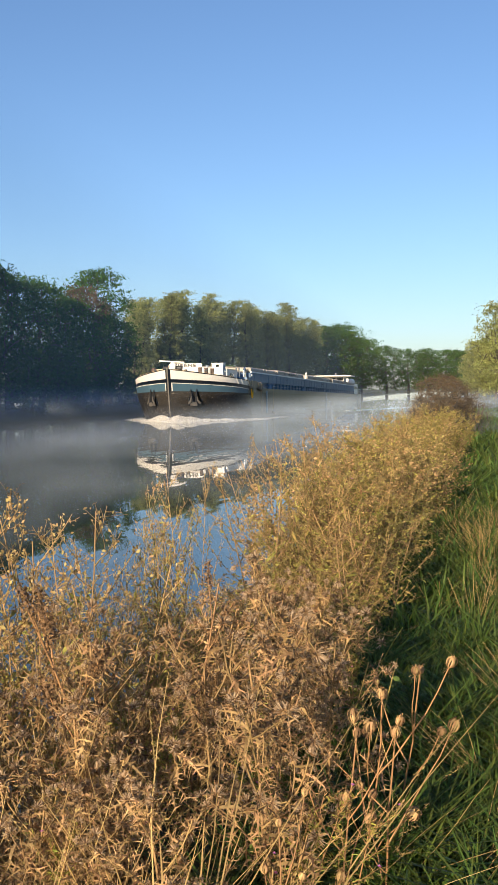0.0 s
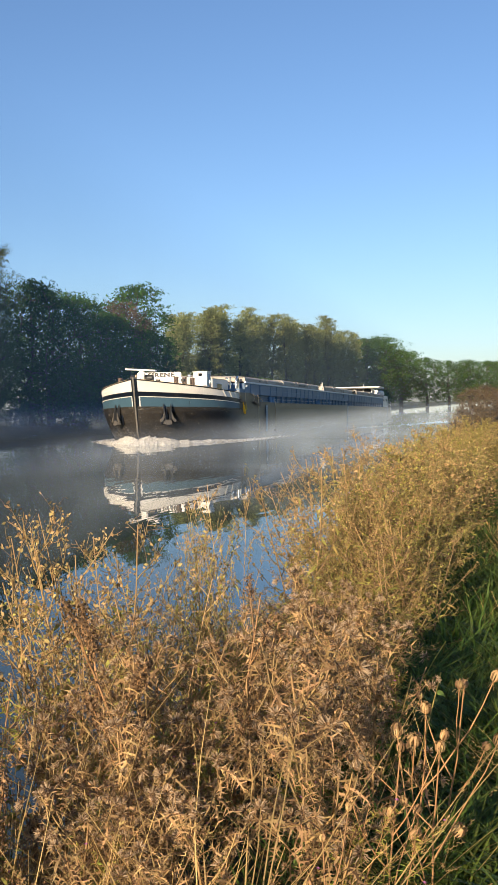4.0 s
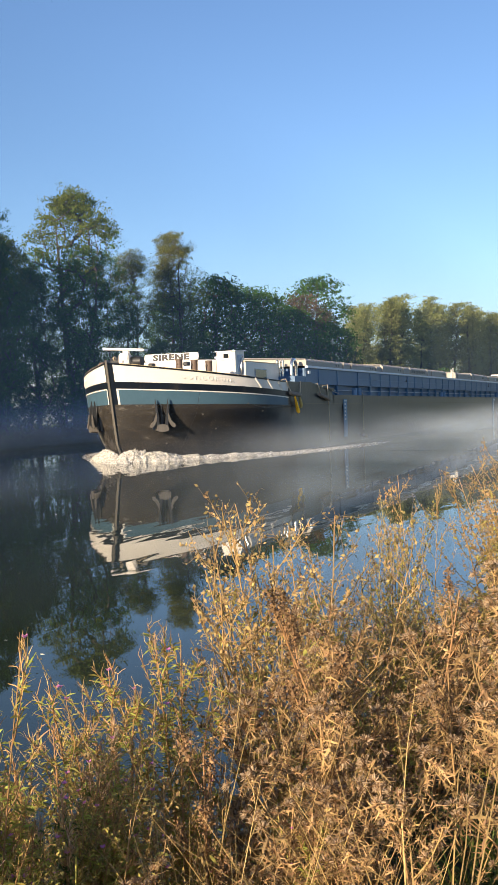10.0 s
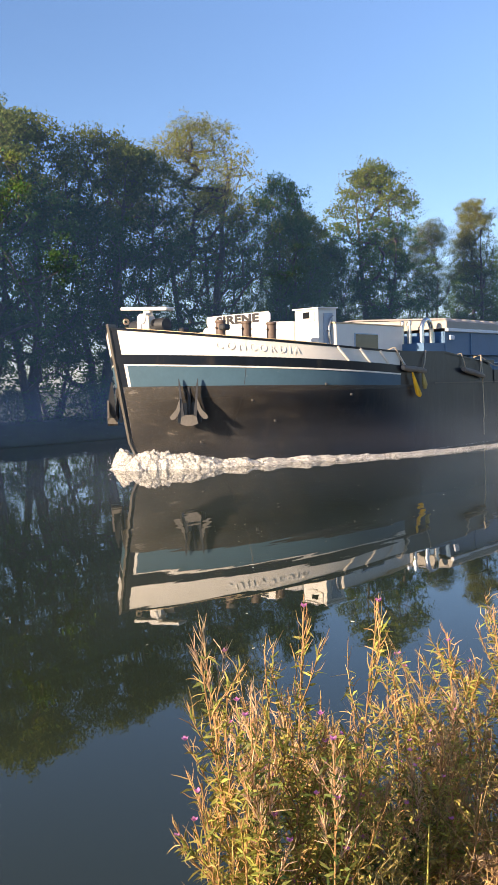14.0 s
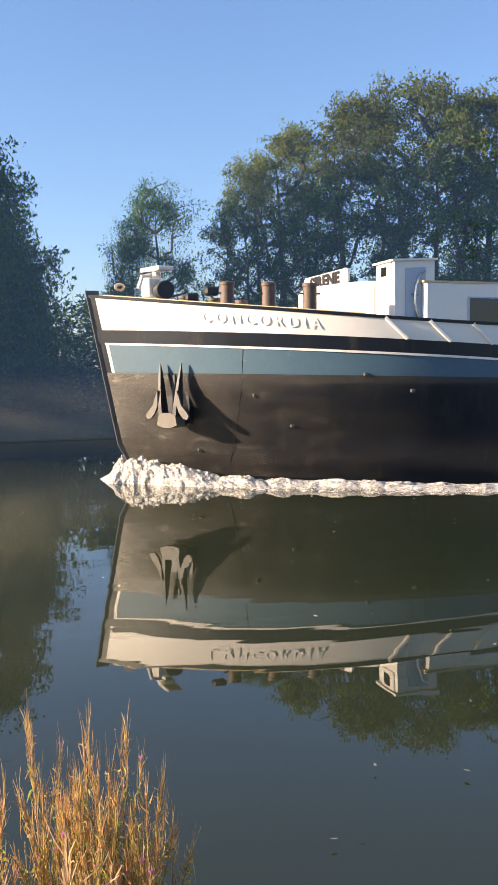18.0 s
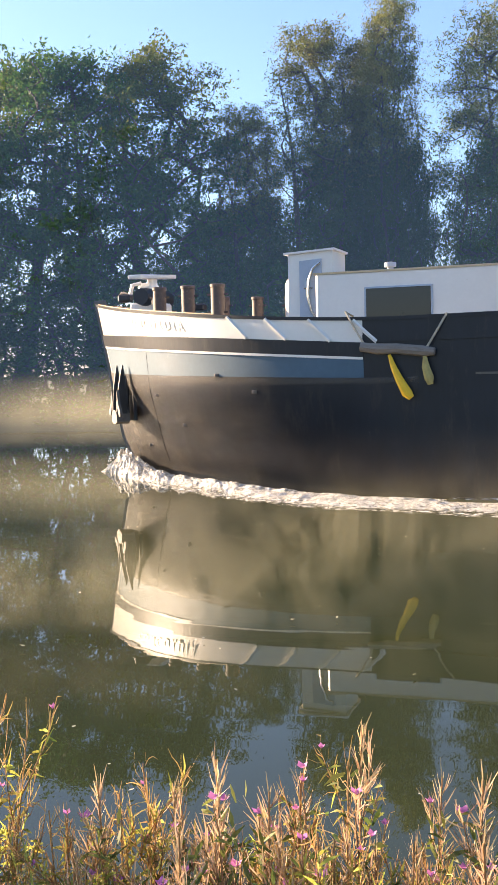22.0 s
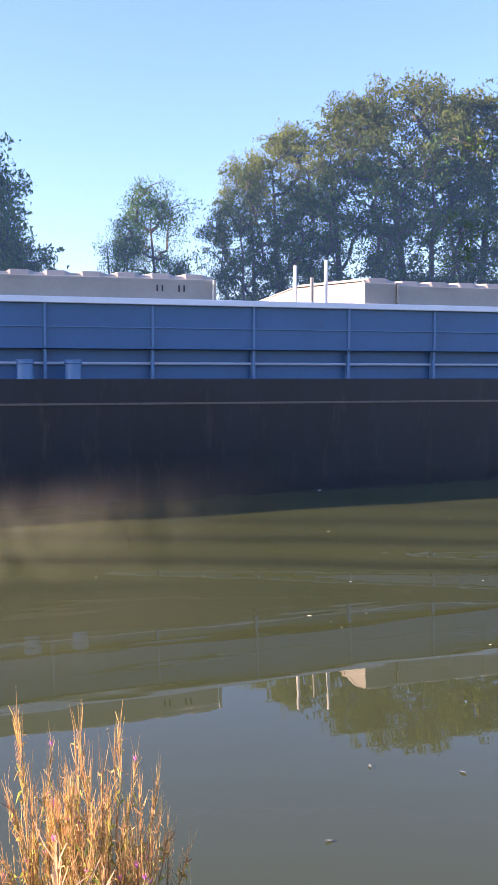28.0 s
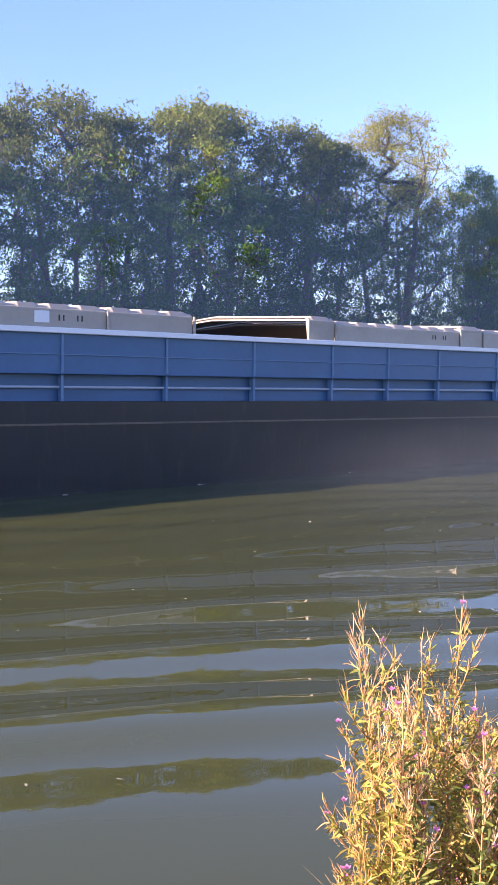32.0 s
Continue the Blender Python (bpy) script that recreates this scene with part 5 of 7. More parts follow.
# hatch covers: grey fascia, sloping ribbed roof
def hatch_cover(s0, s1, lift=0.0, tilt=0.0, closed=False, drop=0.0):
    L = s1 - s0
    k0 = drop
    root = new("hatch_cover")
    root.parent = ship
    root.matrix_basis = pose((s0 + s1) / 2, 0, 3.815 + lift, 0, tilt, 0)
    W = CY + 0.02
    for side in (-1, 1):
        fa = MB()
        fa.extrude([(side * W, -lift), (side * W, 0.37 - k0), (side * (W - 0.10), 0.44 - k0), (side * (W - 0.14), 0.44 - k0), (side * (W - 0.06), -lift)], -L / 2 + 0.01, L / 2 - 0.01, axis="x")
        part("fascia", fa, M_HATCH, root)
    tp_ = MB()
    tp_.extrude([(-W + 0.1, 0.40 - k0), (0, 0.59 - k0), (W - 0.1, 0.40 - k0), (W - 0.1, 0.36 - k0), (0, 0.55 - k0), (-W + 0.1, 0.36 - k0)], -L / 2 + 0.01, L / 2 - 0.01, axis="x")
    part("roof_sheet", tp_, M_HATCH, root)
    if closed:
        ep = MB()
        ep.extrude([(-W + 0.07, -lift), (-W + 0.07, 0.39 - k0), (0, 0.57 - k0), (W - 0.07, 0.39 - k0), (W - 0.07, -lift)], -L / 2 + 0.02, -L / 2 + 0.06, axis="x")
        part("end_plate", ep, M_HATCH, root)
    n = max(1, round(L / 0.68))
    for k in range(n):
        c = -L / 2 + (k + 0.5) * L / n
        h = L / n
        rb = MB()
        for side in (-1, 1):
            v = []
            for yy, zz, hw in ((W + 0.004, 0.30 - k0, 0.14), (W - 0.10, 0.425 - k0, 0.14), (0.02, 0.625 - k0, 0.14)):
                v.append((c - h * 0.44, side * yy, zz))
                v.append((c - h * 0.46 + hw * 0.75, side * yy, zz + 0.06))
                v.append((c + h * 0.36 - hw * 0.75, side * yy, zz + 0.06))
                v.append((c + h * 0.44, side * yy, zz))
            f = [(4 * r + i, 4 * r + i + 1, 4 * r + i + 5, 4 * r + i + 4) for r in range(2) for i in range(3)]
            f += [(0, 1, 2, 3)]
            rb.add(v, f)
        part("roof_rib", rb, M_HATCH, root)
    if L > 2.5:
        for q in (0.86, 0.93):
            for d in (-0.05, 0.05):
                sl = MB()
                sl.box((L / 2 - (1 - q) * 6 - 0.2 + d, -W - 0.006, 0.2 - 0.5 * k0), (0.03, 0.012, 0.12), 0.003)
                part("lifting_slot", sl, M_DARK, root)
    return root


clamp_me = MB().box((0, 0, 0), (0.05, 0.05, 0.46), 0.008).mesh("cover_clamp")
clamp_me.materials.append(M_HATCH)
# first and last station of each cover and how far it is raised; the hold lies open between some
COVERS = [(11.45, 17.03, 0.0), (17.03, 18.4, 0.0), (18.4, 23.1, 0.0), (23.1, 24.4, 0.0), (24.4, 29.15, 0.0), (29.15, 30.77, 0.0), (30.77, 35.35, 0.0), (35.35, 36.6, 0.0), (36.6, 41.2, 0.0),
          (44.3, 45.05, 0.04), (45.05, 50.3, 0.0), (50.3, 51.2, 0.10), (51.2, 55.9, 0.04), (55.9, 57.55, 0.0), (57.55, 62.5, 0.0), (62.5, 64.7, 0.0), (68.1, 69.0, 0.10), (69.0, 73.7, 0.02), (73.7, 74.7, 0.10), (74.7, 79.8, 0.04), (79.8, 80.8, 0.0), (80.8, 85.8, 0.1), (85.8, 86.8, 0.0), (86.8, 91.6, 0.0), (91.6, 96.9, 0.0)]
for s0, s1, up in COVERS:
    hatch_cover(s0 + 0.02, s1 - 0.02, lift=up, closed=abs(s0 - 44.3) < 0.1 or s0 < 12, drop=0.12 if s0 < 24 else 0.0)
    o = part("cover_clamp", clamp_me, None, ship)
    o.location = (s1, -CY - 0.06, 3.96)
hold = MB()
hold.box(((11.6 + END) / 2, 0, 2.4), (END - 12.0, 2 * CY - 0.6, 0.05), 0.004)
part("hold_floor", hold, M_CARGO, ship)
# posts standing on the coaming
for s_, h in ((42.85, 0.72), (43.2, 0.5), (43.5, 0.85), (30.77, 0.5), (29.1, 0.46), (35.33, 0.5)):
    q = MB()
    q.tube([(s_, -CY - 0.02, 3.8), (s_, -CY - 0.02, 3.8 + h)], 0.035, 8)
    part("cover_post", q, M_HATCH if h < 0.52 else M_WHITE, ship, smooth=True)
me = text_mesh("L.110  Br. 9.50  To.1965", 0.27, 0.004, 1.05)
xs_ = [v.co.x for v in me.vertices]
for v in me.vertices:
    v.co.x = (v.co.x - min(xs_)) * (3.33 / (max(xs_) - min(xs_)))
tx = part("painted_lettering", me, M_LETTER, ship, "dark painted tonnage lettering")
tx.matrix_basis = pose(30.98, -CY - 0.032, 3.93, 90, 0, 0)
sg = MB()
sg.box((61.0, -CY - 0.03, 4.02), (0.33, 0.012, 0.24), 0.004)
part("white_notice", sg, M_STRIP, ship)

# stern: accommodation, wheelhouse, rails
aft = MB()
aft.box((103.0, 0, 3.25), (9.0, 7.2, 1.95), 0.06)
part("aft_cabin", aft, M_WHITE, ship, "white aft accommodation")
for y in (-3.61, 3.61):
    for x in (100.2, 102.0, 103.8, 105.6):
        w = MB()
        w.box((x, y, 3.55), (0.7, 0.03, 0.42), 0.01)
        part("cabin_window", w, M_GLASS_DARK, ship)
wh = MB()
wh.box((100.9, 0, 4.85), (3.2, 4.2, 1.25), 0.06)
whp = part("wheelhouse", wh, M_WHITE, ship, "white lowered wheelhouse")
rf = MB()
rf.box((100.6, 0, 5.55), (6.4, 7.0, 0.2), 0.05)
part("wheelhouse_roof", rf, M_WHITE, whp)
for y in (-2.11, 2.11):
    for x in (99.95, 100.9, 101.85):
        w = MB()
        w.box((x, y, 5.0), (0.8, 0.03, 0.6), 0.01)
        part("wheelhouse_window", w, M_GLASS_DARK, whp)
for y in (-1.35, 0.0, 1.35):
    w = MB()
    w.box((99.28, y, 5.0), (0.03, 1.2, 0.6), 0.01)
    part("wheelhouse_window", w, M_GLASS_DARK, whp)
bt = MB()
bt.tube([(105.0, -2.6, 4.75), (105.6, -2.6, 4.65), (107.2, -2.6, 4.65), (107.9, -2.6, 4.8)], [0.2, 0.5, 0.52, 0.1], 12)
part("ship_dinghy", bt, M_WHITE, ship, "white dinghy on the stern", smooth=True)
for k in range(9):
    a = math.pi * (k - 4) / 9
    x, y = 105 + 4.4 * math.cos(a), 4.3 * math.sin(a)
    q = MB()
    q.tube([(x, y, 2.3), (x, y, 3.3)], 0.025, 6)
    part("stern_rail_post", q, M_WHITE, ship)
for zz in (2.8, 3.3):
    q = MB()
    q.tube([(105 + 4.4 * math.cos(math.pi * (k - 4) / 9), 4.3 * math.sin(math.pi * (k - 4) / 9), zz) for k in range(9)], 0.022, 6)
    part("stern_rail", q, M_WHITE, ship, smooth=True)
ms = MB()
ms.tube([(104.4, 0, 4.2), (104.4, 0, 6.2)], 0.05, 8)
ms.tube([(104.4, -0.6, 5.7), (104.4, 0.6, 5.7)], 0.03, 6)
part("mast", ms, M_WHITE, ship)
rd = MB()
rd.box((107.9, -1.6, 4.6), (0.7, 0.9, 1.4), 0.2)
part("stern_locker", rd, M_WHITE, ship)

# ---- bow wave and wake: rigid pieces that run with the barge ----
def foam_ridge(seed, s0, s1, side, height, width, off, nu=420, nv=30):
    """A lumpy ridge of foam along the waterline."""
    v, f = [], []
    for i in range(nu + 1):
        u = i / nu
        s = s0 + (s1 - s0) * u ** 1.4
        b = half_breadth(max(s, 0.2), 0.2) if s > 0.1 else 0.0
        y0 = b + off(s)
        h, w = height(s) * min(1.0, max(0.06, (s + 0.45) / 0.55)), width(s)
        for j in range(nv + 1):
            t = j / nv
            n = noise.fractal(Vector((s * 2.6, t * w * 3.0 + seed, seed * 1.7)), 0.7, 2.2, 5)
            n2 = noise.fractal(Vector((s * 13, t * w * 13, seed)), 0.55, 2.1, 4)
            z = h * (math.sin(math.pi * (0.12 + 0.88 * t)) ** 0.8) * (0.84 + 0.26 * n + 0.11 * n2) - 0.02
            if t in (0.0, 1.0):
                z = -0.06
            y = y0 - 0.12 + w * t + 0.12 * n * w
            v.append((s + 0.02 * n2, side * y, z))
    m = nv + 1
    for i in range(nu):
        for j in range(nv):
            a = i * m + j
            q = (a, a + m, a + m + 1, a + 1)
            f.append(q if side < 0 else q[::-1])
    return v, f


def lumps(rng, mb, n, fs, side):
    for _ in range(n):
        s, y, z, r = fs(rng)
        k = 6
        prof = [(r * 0.3, -r * 0.8), (r * 0.9, -r * 0.3), (r, 0.1 * r), (r * 0.6, r * 0.65), (r * 0.1, r * 0.8)]
        mb.lathe((s, side * y, z), prof, k)


bow_wave = tagged(new("bow_wave"), "white foaming bow wave pushed up by the barge", "wave")
for side in (-1, 1):
    v, f = foam_ridge(3.1 + side, -0.42, 9.0, side, lambda s: 0.07 + 0.50 * math.exp(-((s - 0.3) / 1.3) ** 2) + 0.14 * math.exp(-((s - 3.5) / 3.0) ** 2), lambda s: 0.45 + 0.55 * math.exp(-((s - 0.8) / 1.8) ** 2), lambda s: 0.12 * max(0, s) ** 0.6 * 0.8)
    part("foam_crest", tri_mesh("foam_crest", v, f, True), M_FOAM, bow_wave)
    v, f = foam_ridge(9.3 + side, 4.5, 17.0, side, lambda s: 0.13 * math.exp(-((s - 5.0) / 8.0) ** 2), lambda s: 0.6 + 0.04 * s, lambda s: 0.32 + 0.075 * (s - 4.5), 240, 12)
    part("foam_streak", tri_mesh("foam_streak", v, f, True), M_FOAM, bow_wave)
    v, f = foam_ridge(5.3 + side, 1.5, 20.0, side, lambda s: 0.085 * min(1.0, (21.0 - s) / 8.0), lambda s: 0.9 + 0.09 * s, lambda s: 0.18 + 0.06 * max(0, s - 3), 120, 8)
    part("broken_foam", tri_mesh("broken_foam", v, f, True), M_FOAM_PATCHY, bow_wave)["kind"] = "stuff"
    v, f = foam_ridge(7.7 + side, 9.0, 74.0, side, lambda s: 0.05 + 0.17 * min(1.0, max(0.0, (s - 34) / 16)), lambda s: 0.28, lambda s: 0.0, 260, 6)
    part("foam_line", tri_mesh("foam_line", v, f, True), M_FOAM_PATCHY, bow_wave)
    rng = random.Random(5 + side)
    mb = MB()
    lumps(rng, mb, 150, lambda r: (lambda s: (s, half_breadth(max(s, 0.2), 0.2) + 0.1 * s ** 0.6 + r.uniform(-0.05, 0.9), r.uniform(0.0, 0.35) * math.exp(-s / 2.5) + 0.01, r.uniform(0.008, 0.026)))(r.uniform(-0.6, 1) ** 2 * 6 + 0.0), side)
    lumps(rng, mb, 500, lambda r: (lambda s: (s, half_breadth(s, 0.2) + 0.35 + 0.075 * (s - 4.5) + r.uniform(-0.3, 0.9), 0.0, r.uniform(0.006, 0.022)))(r.uniform(4, 22)), side)
    part("foam_bubbles", mb, M_FOAM, bow_wave)["kind"] = "stuff"


def wake_sheet():
    """Low diverging waves between the barge and the bank, raised a little over the still water."""
    nx, ny = 520, 150
    xs = np.linspace(8, 150, nx)
    ys = np.linspace(0.0, 1.0, ny)
    X, Yv = np.meshgrid(xs, ys, indexing="ij")
    y = -4.2 - Yv * 16.6
    d = -(y + 4.7)
    c = X - 18.0
    # diverging waves: short crests at about 24 degrees to the course, the first one leading
    wob = 0.10 * np.sin(X * 0.35 + 1.3) + 0.06 * np.sin(X * 0.83 + d)
    ph = d - 10.8 - 0.46 * (X - 52.0) + wob
    lead = 10.9 + 0.36 * (X - 52.0) - d
    env = np.where(lead < 0, np.exp(-(lead / 1.1) ** 2), np.exp(-np.clip(lead, 0, 99) / 5.0))
    z = -0.026 * env * np.clip((X - 16) / 14, 0, 1) * np.sin(2 * np.pi * ph / 1.95)
    # choppy wash close to the side
    chop = np.exp(-((d - 2.0) / 4.5) ** 2) * np.clip((X - 46) / 12, 0, 1)
    z += 0.010 * chop * np.sin(2 * np.pi * (d * 0.9 - 0.35 * X) / 1.3 + 2 * np.sin(X * 0.5)) + 0.006 * chop * np.sin(2 * np.pi * (d * 1.1 + 0.22 * X) / 0.8 + 2 * np.sin(X * 0.37 + 1))
    edge = np.clip(Yv / 0.03, 0, 1) * np.clip((1 - Yv) / 0.12, 0, 1) * np.clip((X - 8) / 12, 0, 1) * np.clip((150 - X) / 20, 0, 1)
    # raised along the side aft so that the waterline fits the camera's view
    z += 0.16 * np.clip((X - 34) / 16, 0, 1) * np.exp(-(d / 2.2) ** 2)
    z = z * edge + 0.004 + 0.030 * edge
    v = np.stack([X, y, z], -1).reshape(-1, 3)
    i = np.arange((nx - 1) * ny).reshape(nx - 1, ny)[:, :-1].ravel()
    f = np.stack([i, i + 1, i + ny + 1, i + ny], 1)[:, ::-1]
    return tri_mesh("wake", v, f, True)


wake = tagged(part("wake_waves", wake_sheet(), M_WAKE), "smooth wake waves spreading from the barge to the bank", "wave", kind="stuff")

def floating_bits():
    """Fallen leaves and flecks that lie on the water."""
    rng = np.random.default_rng(12)
    n = 260
    c = np.stack([rng.uniform(-9, 22, n), 3.2 + 15.0 * rng.uniform(0, 1, n) ** 1.3, np.full(n, 0.042)], 1)
    a = rng.uniform(0, 2 * np.pi, n)
    L = rng.uniform(0.008, 0.030, n)
    d = np.stack([np.cos(a), np.sin(a), rng.normal(size=n) * 0.1], 1) * L[:, None]
    e = np.stack([-np.sin(a), np.cos(a), rng.normal(size=n) * 0.2], 1) * (L * 0.45)[:, None]
    v = np.stack([c - d, c + e, c + d, c - e], 1).reshape(-1, 3)
    return tri_mesh("floating_leaves", v, np.arange(4 * n).reshape(n, 4))


tagged(part("floating_leaves", floating_bits(), mat("pale_floating_leaf", (0.50, 0.45, 0.33), 0.6, vary=0.2, scale=9, island=0.5)), "small pale leaves and flecks floating on the water", "leaves", kind="stuff")

# ---- bank vegetation ----
class Q:
    """Collects four-cornered blades and thin stalks."""

    def __init__(self):
        self.v, self.f, self.n = [], [], 0

    def quads(self, v):
        v = np.asarray(v, dtype=np.float32).reshape(-1, 3)
        k = len(v) // 4
        self.v.append(v)
        self.f.append(np.arange(self.n, self.n + 4 * k).reshape(k, 4))
        self.n += 4 * k

    def ribbon(self, pts, widths, side):
        pts = np.asarray(pts, dtype=float)
        w = np.asarray(widths, dtype=float)[:, None] * 0.5
        d = np.gradient(pts, axis=0)
        s = np.cross(d, side)
        s /= np.linalg.norm(s, axis=1)[:, None] + 1e-9
        a, b = pts - s * w, pts + s * w
        k = len(pts)
        self.v.append(np.concatenate([a, b]).astype(np.float32))
        i = np.arange(k - 1)
        self.f.append(np.stack([i, i + 1, i + 1 + k, i + k], 1) + self.n)
        self.n += 2 * k

    def stalk(self, pts, r0, r1, n=4):
        pts = np.asarray(pts, dtype=float)
        k = len(pts)
        d = np.gradient(pts, axis=0)
        d /= np.linalg.norm(d, axis=1)[:, None] + 1e-9
        a = np.cross(d, (0.31, 0.9, 0.17))
        a /= np.linalg.norm(a, axis=1)[:, None] + 1e-9
        b = np.cross(d, a)
        r = np.linspace(r0, r1, k)[:, None]
        ring = [pts + (a * math.cos(2 * math.pi * q / n) + b * math.sin(2 * math.pi * q / n)) * r for q in range(n)]
        v = np.stack(ring, 1).reshape(-1, 3)
        f = []
        for i in range(k - 1):
            for q in range(n):
                j = (q + 1) % n
                f.append((i * n + q, i * n + j, (i + 1) * n + j, (i + 1) * n + q))
        self.v.append(v.astype(np.float32))
        self.f.append(np.array(f) + self.n)
        self.n += len(v)

    def mesh(self, name, smooth=False):
        return tri_mesh(name, np.concatenate(self.v), np.concatenate(self.f), smooth)


def curve(p, d, length, rng, up=0.15, wob=0.12, k=5):
    """A gently bending line from p along d; returns its points and its last direction."""
    d = np.asarray(d, dtype=float)
    d = d / np.linalg.norm(d)
    pts = [np.asarray(p, dtype=float)]
    for _ in range(k):
        d = d + rng.normal(size=3) * wob / k ** 0.5 * 0.8 + np.array([0, 0, up / k])
        d = d / np.linalg.norm(d)
        pts.append(pts[-1] + d * length / k)
    return np.array(pts), d


def at(pts, u):
    x = u * (len(pts) - 1)
    i = min(int(x), len(pts) - 2)
    return pts[i] + (pts[i + 1] - pts[i]) * (x - i), pts[i + 1] - pts[i]


def spiny_leaf(q, rng, p, d, L):
    """A dried thistle leaf: curled midrib with pairs of stiff spines."""
    pts, _ = curve(p, d, L, rng, up=-0.9, wob=0.5, k=4)
    side = rng.normal(size=3)
    q.ribbon(pts, [L * 0.07, L * 0.10, L * 0.08, L * 0.05, L * 0.01], side)
    out = []
    for u in (0.2, 0.42, 0.62, 0.82):
        c, t = at(pts, u)
        t = t / (np.linalg.norm(t) + 1e-9)
        s = np.cross(t, side)
        s /= np.linalg.norm(s) + 1e-9
        for sg in (-1, 1):
            tip = c + (s * sg + t * 0.5 + rng.normal(size=3) * 0.3) * L * 0.34 * rng.uniform(0.7, 1.2)
            out += [c - t * L * 0.035, c + (tip - c) * 0.4 - t * L * 0.015, tip, c + t * L * 0.04]
    q.quads(out)


def thistle_head(b, fl, rng, p, d, r):
    d = d / np.linalg.norm(d)
    n = 20
    dirs = rng.normal(size=(n, 3)) + d * 0.9
    dirs /= np.linalg.norm(dirs, axis=1)[:, None]
    for e in dirs:
        s = np.cross(e, rng.normal(size=3))
        s /= np.linalg.norm(s) + 1e-9
        a = p + e * r * 0.25
        b.quads([a - s * r * 0.09, a + e * r * 0.4 - s * r * 0.05, p + e * r * rng.uniform(0.75, 1.1), a + s * r * 0.09])
    for _ in range(40):
        e = d + rng.normal(size=3) * 0.6
        e /= np.linalg.norm(e)
        s = np.cross(e, rng.normal(size=3))
        s /= np.linalg.norm(s) + 1e-9
        a = p + e * r * 0.4
        c = p + e * r * rng.uniform(0.85, 1.25) + np.array([0, 0, -0.15 * r])
        fl.quads([a - s * r * 0.06, c - s * r * 0.03, c + s * r * 0.03, a + s * r * 0.06])


def thistle(seed, h=1.25):
    rng = np.random.default_rng(seed)
    st, lf, hd, fl = Q(), Q(), Q(), Q()
    main, d = curve((0, 0, -0.08), (rng.normal() * 0.08, rng.normal() * 0.08, 1), h * 0.9, rng, wob=0.15, k=6)
    st.stalk(main, 0.007, 0.004, 5)
    axes = [(main, 0.25)]
    for k in range(9):
        u = 0.3 + 0.65 * k / 9
        p, t = at(main, u)
        a = k * 2.4 + rng.uniform(-0.5, 0.5)
        br, _ = curve(p, (math.cos(a) * 0.8, math.sin(a) * 0.8, 0.75), h * (0.42 - 0.22 * u) * rng.uniform(0.8, 1.2), rng, up=0.5, wob=0.25)
        st.stalk(br, 0.0045, 0.0025)
        axes.append((br, 0.1))
        for q in range(2):
            p2, t2 = at(br, rng.uniform(0.4, 0.85))
            tw, _ = curve(p2, rng.normal(size=3) * 0.7 + np.array([0, 0, 0.8]), 0.12 * h, rng, up=0.3, wob=0.3, k=3)
            st.stalk(tw, 0.003, 0.002)
            axes.append((tw, 0.0))
    for pts, u0 in axes:
        L = np.linalg.norm(np.diff(pts, axis=0), axis=1).sum()
        n = max(3, int(L / 0.036))
        for i in range(n):
            p, t = at(pts, u0 + (0.97 - u0) * (i + rng.uniform(0, 0.7)) / n)
            spiny_leaf(lf, rng, p, rng.normal(size=3) + np.array([0, 0, 0.25]), rng.uniform(0.06, 0.125))
        e = pts[-1]
        for _ in range(rng.integers(1, 3)):
            thistle_head(hd, fl, rng, e + rng.normal(size=3) * 0.022, rng.normal(size=3) * 0.5 + np.array([0, 0, 0.7]), rng.uniform(0.022, 0.036))
    root = tagged(new("thistle"), "dried brown thistle with spiny leaves and downy heads", "plant", "dried thistles")
    part("stem", st.mesh("stem", True), M_STALK, root)
    part("foliage", lf.mesh("foliage"), M_DRY, root)
    part("seed_head", hd.mesh("seed_head"), M_DARKDRY, root)
    part("thistle_down", fl.mesh("thistle_down"), M_FLUFF, root)
    return root


